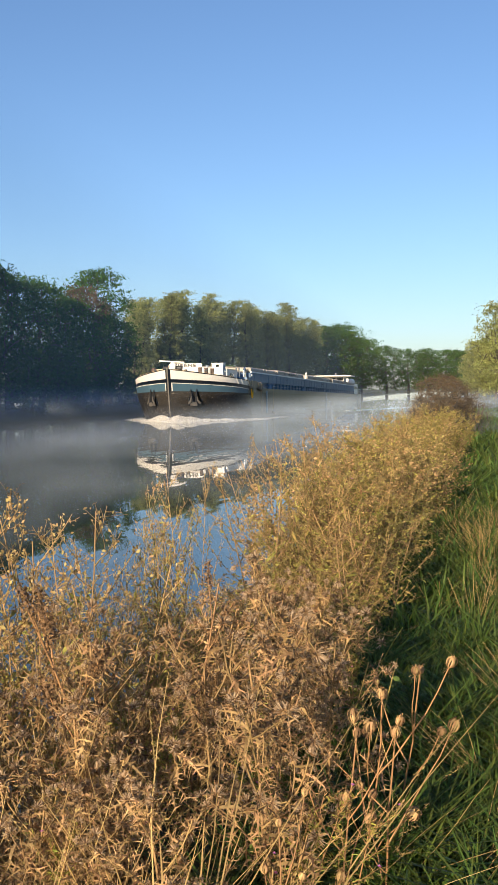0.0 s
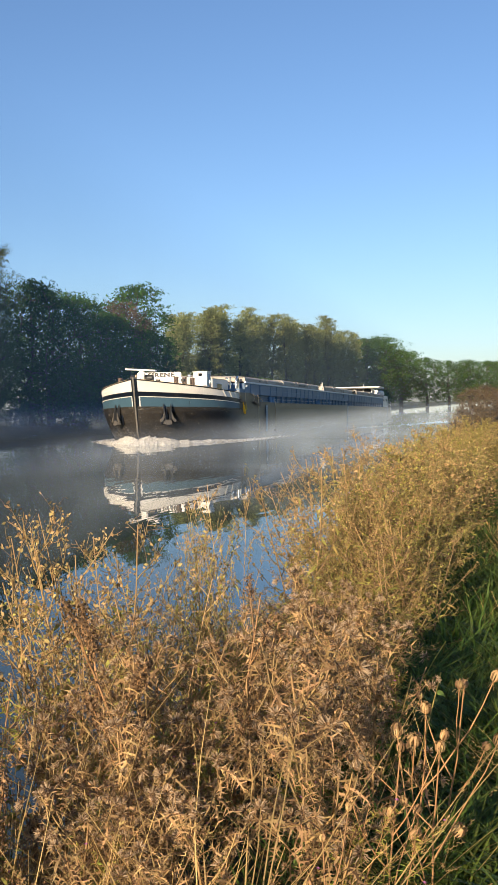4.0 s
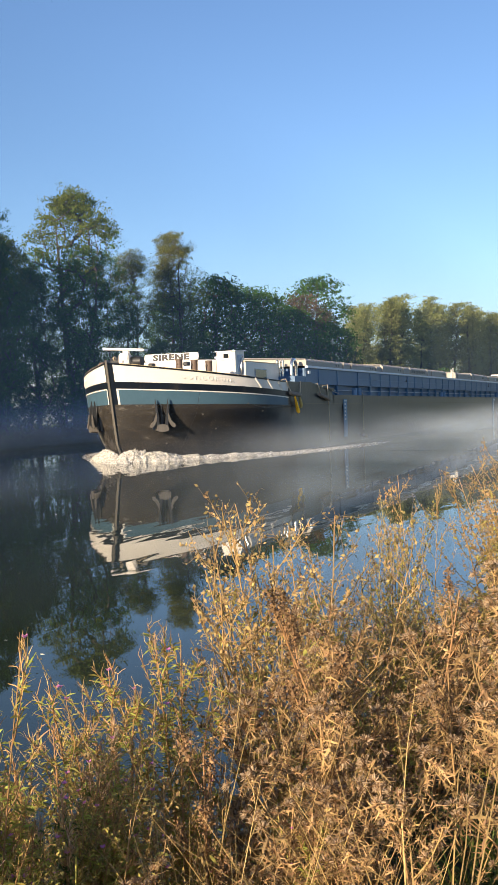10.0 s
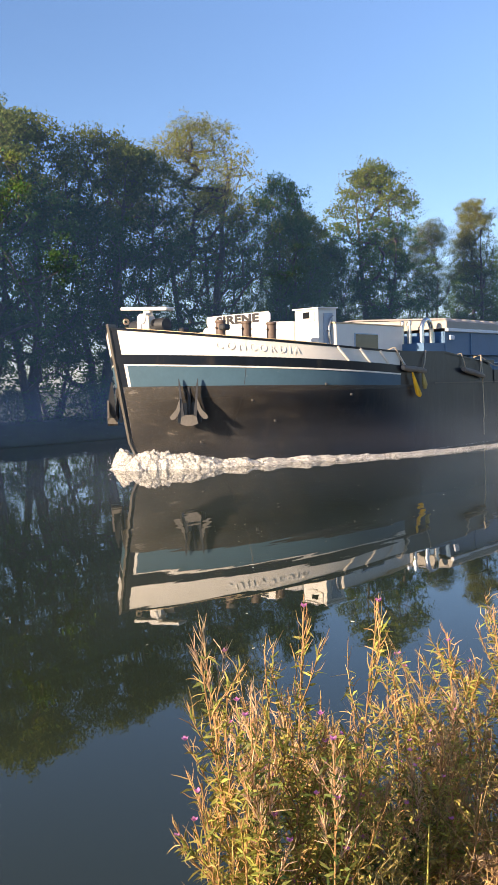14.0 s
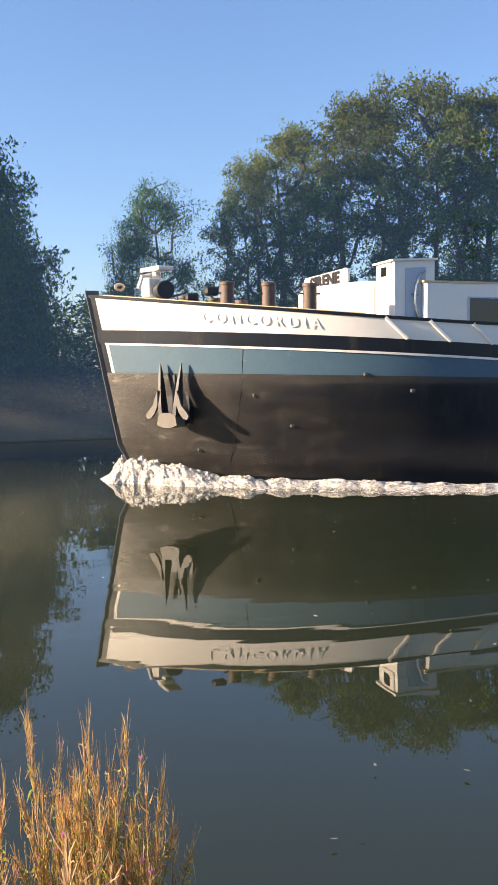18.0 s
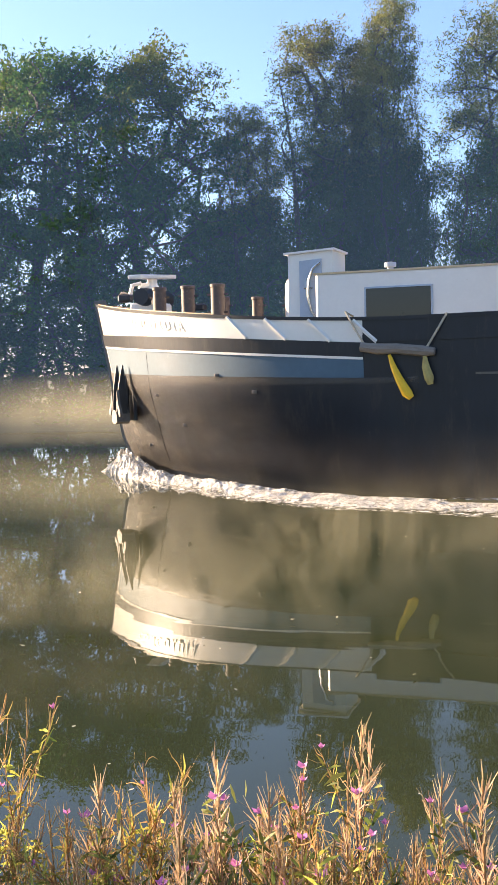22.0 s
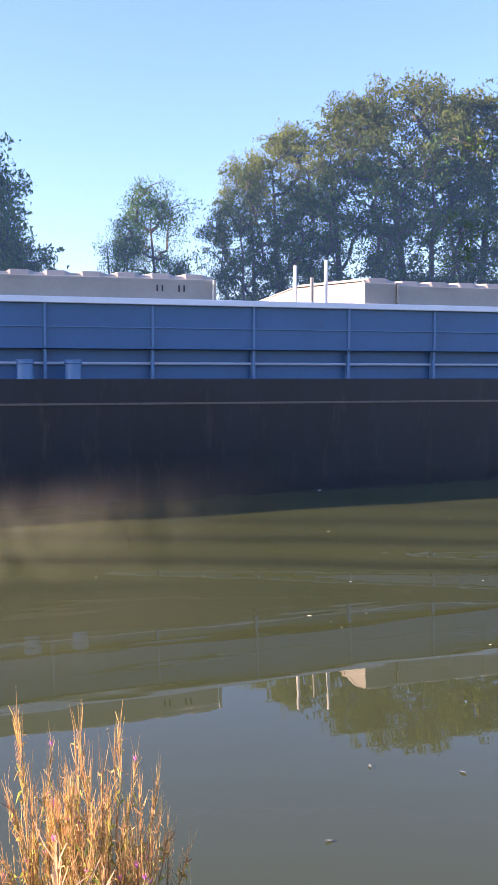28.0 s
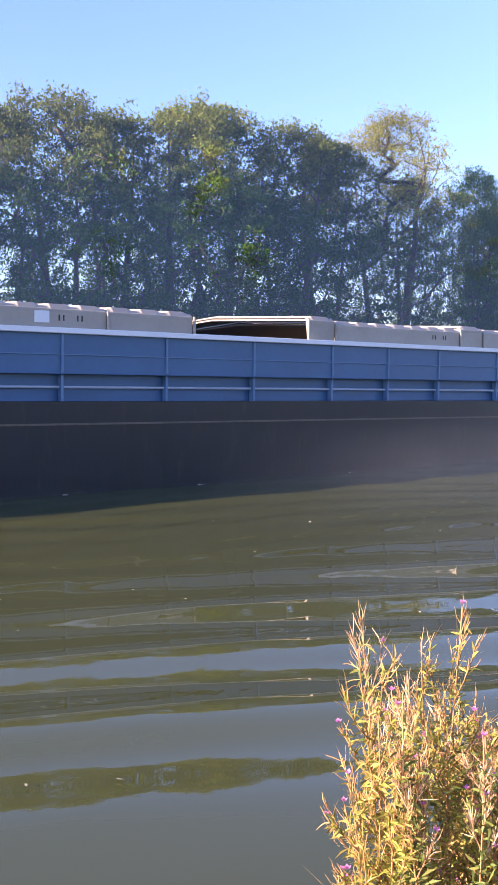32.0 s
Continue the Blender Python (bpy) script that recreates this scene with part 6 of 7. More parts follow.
def seed_weed(seed, h=1.45, leaf_mat=None, dense=1.0, spread=1.0, seed_mat=None, twigs=6, husk=1.15, low=0.28, stem_mat=None):
    """Tall branched weed gone to seed: many fine twigs set with small husks."""
    rng = np.random.default_rng(seed)
    st, sd, lf = Q(), Q(), Q()
    for m in range(2):
        main, d = curve((rng.normal() * 0.02, rng.normal() * 0.02, -0.08), (rng.normal() * 0.13, rng.normal() * 0.13, 1), h * rng.uniform(0.82, 0.98), rng, wob=0.16, k=7)
        st.stalk(main, 0.006, 0.002, 5)
        nb = 13 if low > 0.2 else 19
        for k in range(nb):
            u = low + (0.98 - low) * k / nb
            p, t = at(main, u)
            a = k * 2.4 + rng.uniform(-0.6, 0.6)
            br, _ = curve(p, (math.cos(a) * spread, math.sin(a) * spread, 0.9), h * (0.40 - 0.29 * u) * rng.uniform(0.7, 1.2), rng, up=0.5, wob=0.35)
            st.stalk(br, 0.003, 0.0012, 3)
            for q in range(twigs):
                p2, t2 = at(br, 0.25 + 0.73 * q / twigs)
                tw, _ = curve(p2, rng.normal(size=3) * 0.8 + t2 / (np.linalg.norm(t2) + 1e-9) * 0.9, rng.uniform(0.04, 0.09), rng, up=0.3, wob=0.4, k=2)
                if twigs > 4:
                    st.stalk(tw, 0.0014, 0.0008, 3)
                n = int(rng.integers(4, 8) * dense)
                cen = tw[rng.integers(0, len(tw), n)] + rng.normal(size=(n, 3)) * 0.008
                v, f = leaf_quads(rng, cen, rng.uniform(0.010, 0.017) * husk, 0.55)
                sd.quads(v)
            if u < 0.75:
                for q in range(2):
                    p2, t2 = at(br, rng.uniform(0.05, 0.8))
                    lp, _ = curve(p2, rng.normal(size=3) + np.array([0, 0, -0.1]), rng.uniform(0.04, 0.08), rng, up=-0.5, wob=0.4, k=3)
                    lf.ribbon(lp, [0.003, 0.014, 0.011, 0.001], rng.normal(size=3))
        for k in range(16):
            p, t = at(main, rng.uniform(0.08, 0.6))
            lp, _ = curve(p, rng.normal(size=3) * (1, 1, 0.6), rng.uniform(0.05, 0.11), rng, up=-0.6, wob=0.4, k=3)
            lf.ribbon(lp, [0.004, 0.02, 0.016, 0.001], rng.normal(size=3))
    root = tagged(new("seeding_weed"), "tall golden weed gone to seed on fine twigs", "plant", "seeding weeds")
    part("stem", st.mesh("stem"), stem_mat or M_STALK, root)
    part("seed_spray", sd.mesh("seed_spray"), seed_mat or M_GOLD, root)
    part("foliage", lf.mesh("foliage"), leaf_mat or M_OLIVE, root)
    return root


def willowherb(seed, h=1.2, stems=3, lush=1.0, pods=1.0, low=0.28):
    rng = np.random.default_rng(seed)
    st, lf, pd, fw = Q(), Q(), Q(), Q()
    for m in range(stems):
        hh = h * rng.uniform(0.78, 1.0)
        main, d = curve((rng.normal() * 0.05, rng.normal() * 0.05, -0.08), (rng.normal() * 0.06, rng.normal() * 0.06, 1), hh, rng, wob=0.12, k=7)
        st.stalk(main, 0.005, 0.0018, 5)
        tops = [(main, 0.8, 44)]
        for k in range(13):
            u = low + (0.96 - low) * k / 13
            p, t = at(main, u)
            a = k * 2.4 + rng.uniform(-0.5, 0.5)
            br, _ = curve(p, (math.cos(a) * 1.1, math.sin(a) * 1.1, 0.75), hh * (0.30 - 0.19 * u) * rng.uniform(0.7, 1.2), rng, up=0.7, wob=0.3)
            st.stalk(br, 0.0026, 0.0012, 3)
            tops.append((br, 0.4, 18))
            for q in range(int(19 * lush)):
                p2, t2 = at(br, rng.uniform(0.05, 0.85))
                lp, _ = curve(p2, rng.normal(size=3) * (1, 1, 0.5) + np.array([0, 0, 0.5]), rng.uniform(0.022, 0.044), rng, up=-0.4, wob=0.25, k=2)
                lf.ribbon(lp, [0.0022, 0.0052, 0.001], rng.normal(size=3))
        for k in range(int(60 * lush)):
            p, t = at(main, 0.08 + 0.75 * k / (60 * lush))
            lp, _ = curve(p, rng.normal(size=3) * (1, 1, 0.3) + np.array([0, 0, 0.35]), rng.uniform(0.03, 0.06), rng, up=-0.5, wob=0.25, k=2)
            lf.ribbon(lp, [0.0022, 0.0052, 0.001], rng.normal(size=3))
        for pts, u0, n in tops:
            for k in range(int(n * pods)):
                p, t = at(pts, u0 + (1 - u0) * k / (n * pods))
                t = t / (np.linalg.norm(t) + 1e-9)
                lp, e = curve(p, t * 1.0 + rng.normal(size=3) * 0.38, rng.uniform(0.028, 0.06), rng, up=0.25, wob=0.5, k=2)
                pd.ribbon(lp, [0.002, 0.0024, 0.0008], rng.normal(size=3))
                if rng.uniform() < 0.35:
                    lp2, _ = curve(p + (lp[1] - p) * 0.6, t + rng.normal(size=3) * 0.9, rng.uniform(0.03, 0.05), rng, up=-0.2, wob=0.9, k=3)
                    pd.ribbon(lp2, [0.002, 0.002, 0.0015, 0.0008], rng.normal(size=3))
            if rng.uniform() < 0.09:
                c = pts[-1] + np.array([0, 0, 0.006])
                for a in range(4):
                    w = a * math.pi / 2 + 0.3
                    e = np.array([math.cos(w), math.sin(w), 0.7])
                    s = np.array([-math.sin(w), math.cos(w), 0])
                    fw.quads([c, c + e * 0.006 - s * 0.006, c + e * 0.011, c + e * 0.006 + s * 0.006])
    root = tagged(new("willowherb"), "willowherb with narrow leaves, curling pods and a few pink flowers", "plant", "willowherbs")
    part("stem", st.mesh("stem"), M_STALK_RED, root)
    part("foliage", lf.mesh("foliage"), M_HERB, root)
    part("pod_spray", pd.mesh("pod_spray"), M_PODRUST, root)
    if fw.n:
        part("blossom", fw.mesh("blossom"), M_PINK, root, "small pink flowers")
    return root


def pod_herb(seed, h=1.4, stems=3, green=1.0):
    """Willowherb in seed: dark narrow leaves below, pale brush-like bundles of long pods on top."""
    rng = np.random.default_rng(seed)
    st, lf, pd, fw = Q(), Q(), Q(), Q()
    for m in range(stems):
        hh = h * (1.0 if m == 0 else rng.uniform(0.86, 0.97))
        main, d = curve((rng.normal() * 0.03, rng.normal() * 0.03, -0.08), (rng.normal() * 0.05, rng.normal() * 0.05, 1), hh, rng, wob=0.1, k=7)
        st.stalk(main, 0.004, 0.0018, 4)
        axes = [(main, 1 - 0.15 / hh, 40)]
        for k in range(5):
            p, t = at(main, 0.76 + 0.17 * k / 5)
            a = k * 2.4 + rng.uniform(-0.5, 0.5)
            br, _ = curve(p, (math.cos(a) * 0.6, math.sin(a) * 0.6, 1), rng.uniform(0.07, 0.14), rng, up=0.5, wob=0.2, k=4)
            st.stalk(br, 0.002, 0.001, 3)
            axes.append((br, 0.25, 17))
        for pts, u0, n in axes:
            for k in range(n):
                p, t = at(pts, u0 + (0.99 - u0) * rng.uniform(0, 1))
                t = t / (np.linalg.norm(t) + 1e-9)
                lp, _ = curve(p, t * 1.0 + rng.normal(size=3) * 0.30, rng.uniform(0.025, 0.065), rng, up=0.1, wob=0.35, k=2)
                pd.ribbon(lp, [0.0022, 0.0026, 0.0008], rng.normal(size=3))
            if rng.uniform() < 0.34:
                c = pts[-1] + np.array([0, 0, 0.008])
                for a in range(4):
                    w = a * math.pi / 2 + 0.3
                    e = np.array([math.cos(w), math.sin(w), 0.8])
                    s = np.array([-math.sin(w), math.cos(w), 0])
                    fw.quads([c, c + e * 0.006 - s * 0.006, c + e * 0.012, c + e * 0.006 + s * 0.006])
        for k in range(int(95 * green)):
            p, t = at(main, rng.uniform(0.62, 0.95))
            p = p + rng.normal(size=3) * 0.02
            lp, _ = curve(p, rng.normal(size=3) * (1, 1, 0.5) + np.array([0, 0, 0.5]), rng.uniform(0.02, 0.045), rng, up=-0.4, wob=0.25, k=2)
            lf.ribbon(lp, [0.003, 0.008, 0.001], rng.normal(size=3))
    root = tagged(new("willowherb"), "willowherb gone to seed with pale brushes of pods", "plant", "willowherbs")
    part("stem", st.mesh("stem"), M_STALK_RED, root)
    part("foliage", lf.mesh("foliage"), M_PODGREEN, root)
    part("pod_spray", pd.mesh("pod_spray"), M_POD, root)
    if fw.n:
        part("blossom", fw.mesh("blossom"), M_PINK, root, "small pink flowers")
    return root


def wild_carrot(seed, h=0.95):
    rng = np.random.default_rng(seed)
    st, heads = Q(), []
    main, d = curve((0, 0, -0.05), (rng.normal() * 0.15, rng.normal() * 0.15, 1), h * 0.95, rng, wob=0.2, k=6)
    st.stalk(main, 0.005, 0.003, 5)
    ends = [(main, d)]
    for k in range(4):
        p, t = at(main, 0.3 + 0.13 * k)
        a = k * 2.4 + rng.uniform(-0.5, 0.5)
        br, e = curve(p, (math.cos(a) * 0.7, math.sin(a) * 0.7, 0.8), h * rng.uniform(0.3, 0.5), rng, up=0.7, wob=0.2)
        st.stalk(br, 0.0035, 0.0022)
        ends.append((br, e))
    for pts, e in ends:
        p, r = pts[-1], rng.uniform(0.016, 0.027)
        hd = Q()
        heads.append(hd)
        e = e / np.linalg.norm(e)
        a = np.cross(e, (0.3, 0.8, 0.1))
        a /= np.linalg.norm(a)
        b = np.cross(e, a)
        for k in range(16):
            w = 2 * math.pi * k / 16 + rng.uniform(-0.15, 0.15)
            o = a * math.cos(w) + b * math.sin(w)
            rr = r * rng.uniform(0.85, 1.1)
            pts2 = np.array([p, p + o * rr * 0.8 + e * rr * 0.6, p + o * rr * 0.95 + e * rr * 1.5, p + o * rr * 0.35 + e * rr * 2.1])
            hd.ribbon(pts2, [0.002, 0.004, 0.006, 0.009], o + e * 0.2)
        cen = p + e * r * 1.9 + rng.normal(size=(26, 3)) * r * 0.32
        v, f = leaf_quads(rng, cen, 0.007, 0.6)
        hd.quads(v)
        for k in range(7):
            w = 2 * math.pi * k / 7
            o = a * math.cos(w) + b * math.sin(w)
            hd.ribbon(np.array([p, p + o * 0.014 - e * 0.006, p + o * 0.025 - e * 0.018]), [0.0018, 0.0014, 0.0006], e)
    root = tagged(new("wild_carrot"), "dead wild carrot with nest-like brown seed heads", "plant", "wild carrots")
    part("stem", st.mesh("stem", True), M_STALK_RED, root)
    for hd in heads:
        part("seed_nest", hd.mesh("seed_nest"), M_DRY, root)
    return root


def dock(seed, h=1.1):
    rng = np.random.default_rng(seed)
    st, sd = Q(), Q()
    main, d = curve((0, 0, -0.05), (rng.normal() * 0.15, rng.normal() * 0.15, 1), h, rng, wob=0.15, k=6)
    st.stalk(main, 0.006, 0.003, 5)
    axes = [main]
    for k in range(5):
        p, t = at(main, 0.5 + 0.09 * k)
        a = k * 2.4
        br, e = curve(p, (math.cos(a) * 0.5, math.sin(a) * 0.5, 1), h * 0.22, rng, up=0.3, wob=0.2)
        st.stalk(br, 0.003, 0.002)
        axes.append(br)
    for pts in axes:
        for k in range(7):
            p, t = at(pts, 0.6 + 0.4 * k / 7)
            cen = p + rng.normal(size=(26, 3)) * 0.012
            v, f = leaf_quads(rng, cen, 0.011, 0.75)
            sd.quads(v)
    root = tagged(new("dock"), "dead dock with clusters of dark red-brown seeds", "plant", "docks")
    part("stem", st.mesh("stem"), M_STALK_RED, root)
    part("seed_panicle", sd.mesh("seed_panicle"), M_DARKDRY, root)
    return root


def nettle(seed, h=0.8):
    rng = np.random.default_rng(seed)
    st, lf = Q(), Q()
    for m in range(4):
        main, d = curve((rng.normal() * 0.06, rng.normal() * 0.06, -0.05), (rng.normal() * 0.2, rng.normal() * 0.2, 1), h * rng.uniform(0.7, 1.0), rng, wob=0.15, k=5)
        st.stalk(main, 0.004, 0.002)
        for k in range(22):
            p, t = at(main, 0.12 + 0.86 * k / 22)
            L = rng.uniform(0.02, 0.036)
            lp, _ = curve(p, rng.normal(size=3) * (1, 1, 0.3), L, rng, up=-0.6, wob=0.2, k=4)
            lf.ribbon(lp, [L * 0.1, L * 0.42, L * 0.4, L * 0.2, 0.001], (0, 0, 1) if rng.uniform() < 0.7 else rng.normal(size=3))
    root = tagged(new("leafy_weed"), "low green leafy weed under the dry stalks", "plant", "leafy weeds")
    part("stem", st.mesh("stem"), M_OLIVE, root)
    part("foliage", lf.mesh("foliage"), mat("green_weed_leaf", (0.19, 0.22, 0.045), 0.6, vary=0.25, scale=8, rnd=0.3, island=0.5, hue=0.04, translucent=0.35), root)
    return root


def straw_tuft(seed, n=22, L=1.25, lean=(0.3, 0.2)):
    rng = np.random.default_rng(seed)
    bl, ears = Q(), Q()
    for k in range(n):
        d = np.array([lean[0] + rng.normal() * 0.22, lean[1] + rng.normal() * 0.22, 1.0])
        pts, e = curve(rng.normal(size=3) * (0.04, 0.04, 0), d, L * rng.uniform(0.6, 1.05), rng, up=-0.25, wob=0.12, k=6)
        bl.ribbon(pts, [0.005, 0.006, 0.005, 0.004, 0.003, 0.002, 0.001], rng.normal(size=3))
        if k % 4 == 0:
            for q in range(9):
                p, t = at(pts, 0.82 + 0.18 * q / 9)
                v, f = leaf_quads(rng, p + rng.normal(size=(4, 3)) * 0.004, 0.012, 0.35, t / (np.linalg.norm(t) + 1e-9) * 2)
                ears.quads(v)
    root = tagged(new("straw_grass"), "leaning tuft of long straw-coloured dry grass", "grass tuft", "straw tufts")
    part("blade_tuft", bl.mesh("blade_tuft"), M_STRAW, root)
    part("ear_cluster", ears.mesh("ear_cluster"), M_GOLD, root)
    return root


def tag_small(root):
    for o in root.children:
        if not o.name.startswith(("stem", "seed_nest")):
            o["kind"] = "stuff"
    return root


def plant_top(root):
    tag_small(root)
    return max(max(c[2] for c in o.bound_box) for o in root.children)


S = {
    "thistle": [thistle(21), thistle(22), thistle(23), thistle(24)],
    "weed": [seed_weed(31, spread=1.3), seed_weed(32), seed_weed(33, spread=0.8), seed_weed(34, spread=1.2)],
    "olive": [seed_weed(36, leaf_mat=M_OLIVE, seed_mat=M_OLIVE, dense=1.3, low=0.12, stem_mat=M_OLIVESTEM), seed_weed(37, seed_mat=M_OLIVE, dense=1.2, spread=0.8)],
    "brown": [seed_weed(38, seed_mat=M_DRY, dense=1.1, low=0.12, stem_mat=M_OLIVESTEM), seed_weed(39, seed_mat=M_DARKDRY, dense=1.0)],
    "herb": [willowherb(41, lush=1.5, pods=0.6), willowherb(42, lush=1.7, pods=0.45), willowherb(43, stems=4, lush=1.2, pods=0.5), willowherb(44, lush=1.6, pods=0.6)],
    "bush": [willowherb(81, stems=3, lush=0.9, pods=1.5, low=0.45), willowherb(82, stems=2, lush=0.9, pods=1.5, low=0.45)],
    "pod": [pod_herb(46), pod_herb(47, stems=2), pod_herb(48, stems=4, green=1.4)],
    "carrot": [wild_carrot(51), wild_carrot(52), wild_carrot(53)],
    "far": [*[seed_weed(71 + k, twigs=4, husk=1.9, spread=1.2, seed_mat=m_, low=0.1, stem_mat=M_OLIVESTEM) for k, m_ in enumerate((M_GOLD, M_OLIVE, M_DRY, M_GOLD, M_OLIVE))]],
    "dock": [dock(56), dock(57)],
    "nettle": [nettle(61), nettle(62), nettle(63)],
    "straw": [straw_tuft(66), straw_tuft(67, 30, 1.1, (-0.25, 0.3)), straw_tuft(68, 18, 1.4, (0.1, 0.45))],
}
TOPS = {id(p): plant_top(p) for k in S for p in S[k]}
prng = random.Random(77)


def put(kind, x, y, top_z=None, height=None, turn=None, tilt=0.0, which=None, wide=None):
    p = S[kind][which] if which is not None else prng.choice(S[kind])
    z = bank_z(y) - 0.02
    if height is None:
        height = max(0.25, top_z - z)
    s = height / TOPS[id(p)]
    c = copy_thing(p, pose(x, y, z, tilt * prng.uniform(-1, 1), tilt * prng.uniform(-1, 1), prng.uniform(0, 360) if turn is None else turn))
    w = wide or min(1.2, max(0.7, s)) * (0.9 if kind in ("herb", "pod") else 1.0)
    c.scale = (w, w, s)
    return c


# thistle thicket right beside the camera, looking along the bank
for x, y, tz, kind in (
    (2.55, 0.75, 1.55, "thistle"), (2.9, 1.0, 1.62, "thistle"), (3.0, 0.55, 1.62, "thistle"), (3.3, 0.8, 1.70, "thistle"), (2.65, 1.25, 1.40, "thistle"), (3.5, 0.45, 1.74, "thistle"), (3.4, 1.2, 1.70, "thistle"), (2.75, 0.45, 1.86, "thistle"),
    (2.45, 1.0, 1.30, "thistle"), (3.8, 0.75, 1.74, "thistle"), (4.0, 1.1, 1.72, "thistle"), (2.3, 1.35, 1.25, "thistle"), (3.15, 1.45, 1.55, "thistle"), (4.3, 0.6, 1.72, "thistle"), (4.5, 0.95, 1.74, "thistle"), (2.6, 0.95, 1.35, "thistle"), (3.05, 1.25, 1.45, "thistle"), (2.4, 0.7, 1.3, "thistle"),
    (2.85, 1.6, 1.45, "herb"), (2.45, 1.65, 1.35, "herb"), (2.1, 1.6, 1.3, "nettle"), (2.6, 1.8, 1.2, "nettle"),
    (3.9, 1.4, 1.75, "weed"), (4.9, 1.6, 1.76, "olive"), (5.2, 1.75, 1.78, "weed"),
    (3.15, 1.08, 1.90, "dock"), (3.4, 1.35, 1.78, "dock"), (2.55, 1.45, 1.5, "dock"), (3.7, 1.05, 1.8, "dock"),
    (2.75, 0.30, 1.56, "carrot"), (2.95, 0.2, 1.58, "carrot"), (3.2, 0.28, 1.66, "carrot"), (3.5, 0.22, 1.6, "carrot"), (2.55, 0.4, 1.4, "carrot"),
):
    put(kind, x, y, tz, tilt=5)
for x, y, tz, kind, w in (
    (3.85, 1.62, 2.06, "weed", 1.15), (4.0, 1.70, 2.12, "weed", 1.2), (4.15, 1.78, 2.06, "weed", 1.2), (3.78, 1.72, 1.86, "weed", 1.1), (4.25, 1.6, 1.94, "weed", 1.15), (3.9, 1.8, 1.78, "olive", 1.1),
    (5.2, 1.7, 1.95, "olive", 0.7), (5.6, 1.66, 1.98, "brown", 0.7), (4.8, 1.6, 1.85, "brown", 0.7), (6.3, 1.7, 1.97, "weed", 0.7),
):
    put(kind, x, y, tz, tilt=5, wide=w)
# golden and brown weeds along the bank, thinning into the distance
for zone in ((4.2, 8.0, 46), (8.0, 14.0, 62), (14.0, 24.0, 64), (24.0, 36.0, 46), (36.0, 60.0, 34)):
    x0, x1, n = zone
    for i in range(n):
        x = prng.uniform(x0, x1)
        lo = float(np.interp(x, (4, 10, 18, 30, 60), (0.45, 0.52, 0.22, 0.05, -0.5)))
        y = lo + (1.95 - lo) * prng.random()
        u = (y - lo) / (1.95 - lo)
        tz = prng.gauss(1.78 if x < 14 else 1.86, 0.14) - 0.35 * max(0, 0.3 - u) - 0.30 * max(0, u - 0.6)
        if x < 7:
            tz -= 0.10 + 0.12 * max(0, 6 - x) * (1 - u)
        lump = math.sin(x * 1.7 + 1.0) * math.sin(y * 2.9 + x * 0.6)
        tz += 0.13 * lump
        # near growth on the slope is capped at a camera sight line, to fit the view
        low_ = x < 11 and y > 0.17 * x + 0.12
        if low_:
            tz = min(tz, 2.40 - 0.19 * x + prng.uniform(-0.15, 0.05))
            if tz - bank_z(y) < 0.3:
                continue
        kind = prng.choices(["weed", "olive", "brown", "herb"], [3.5 + 3 * lump, 4 - 2.5 * lump, 2.5, 0.8])[0]
        put(kind if x < 8.5 else "far", x, y, tz, tilt=10, wide=(0.9 if low_ else 1.1) if x < 8.5 else 1.25)
for x, y, tz in ((8.2, 1.45, 2.12), (8.6, 1.35, 2.1), (9.5, 1.3, 2.1), (11, 1.25, 2.2), (6.9, 1.35, 2.02), (13, 1.0, 2.25), (12, 0.9, 2.1)):
    put("weed", x, y, tz, tilt=7)
# undergrowth that closes the view to the soil
for i in range(120):
    x = prng.uniform(1.9, 9.0) if i < 95 else prng.uniform(9, 22)
    y = prng.uniform(0.45, 2.25) if x < 6 else prng.uniform(0.8, 1.9)
    put(prng.choices(["nettle", "thistle", "olive", "herb"], [2, 2 if x > 2.4 else 0.3, 2.5, 2.5])[0], x, y, height=prng.uniform(0.4, 0.75), tilt=12)
# willowherbs at the water's edge, seen across the pan
for x, y, tz, kind in (
    (1.80, 1.80, 1.90, "herb"), (1.84, 1.84, 1.86, "pod"), (1.72, 1.78, 1.80, "herb"), (1.76, 1.74, 1.74, "pod"), (1.88, 1.80, 1.72, "herb"), (1.68, 1.82, 1.70, "herb"), (1.70, 1.76, 1.5, "herb"), (1.64, 1.78, 1.4, "olive"), (1.96, 1.78, 1.62, "herb"), (2.02, 1.82, 1.58, "pod"), (2.12, 1.84, 1.54, "herb"),
):
    put(kind, x + 0.05, y, tz, tilt=5, wide=0.9)
for x, y, tz, kind in (
    (2.3, 1.92, 1.48, "herb"), (2.32, 1.78, 1.44, "pod"), (2.45, 1.85, 1.42, "herb"), (2.55, 1.95, 1.42, "herb"), (2.65, 2.0, 1.44, "herb"), (2.75, 1.9, 1.46, "pod"), (2.85, 1.85, 1.48, "herb"),
    (3.05, 2.0, 1.56, "herb"), (3.2, 1.86, 1.66, "herb"), (3.4, 2.0, 1.62, "herb"), (2.25, 1.7, 1.35, "herb"), (2.55, 1.7, 1.4, "herb"), (2.12, 1.62, 1.3, "olive"), (2.1, 1.95, 1.3, "herb"), (1.86, 1.86, 1.12, "dock"), (2.05, 1.66, 1.2, "olive"), (2.25, 1.62, 1.4, "olive"), (2.35, 1.68, 1.45, "olive"), (2.5, 2.15, 1.25, "herb"), (2.9, 2.15, 1.4, "olive"), (2.75, 1.68, 1.5, "weed"),
):
    put(kind, x, y, tz, tilt=5)
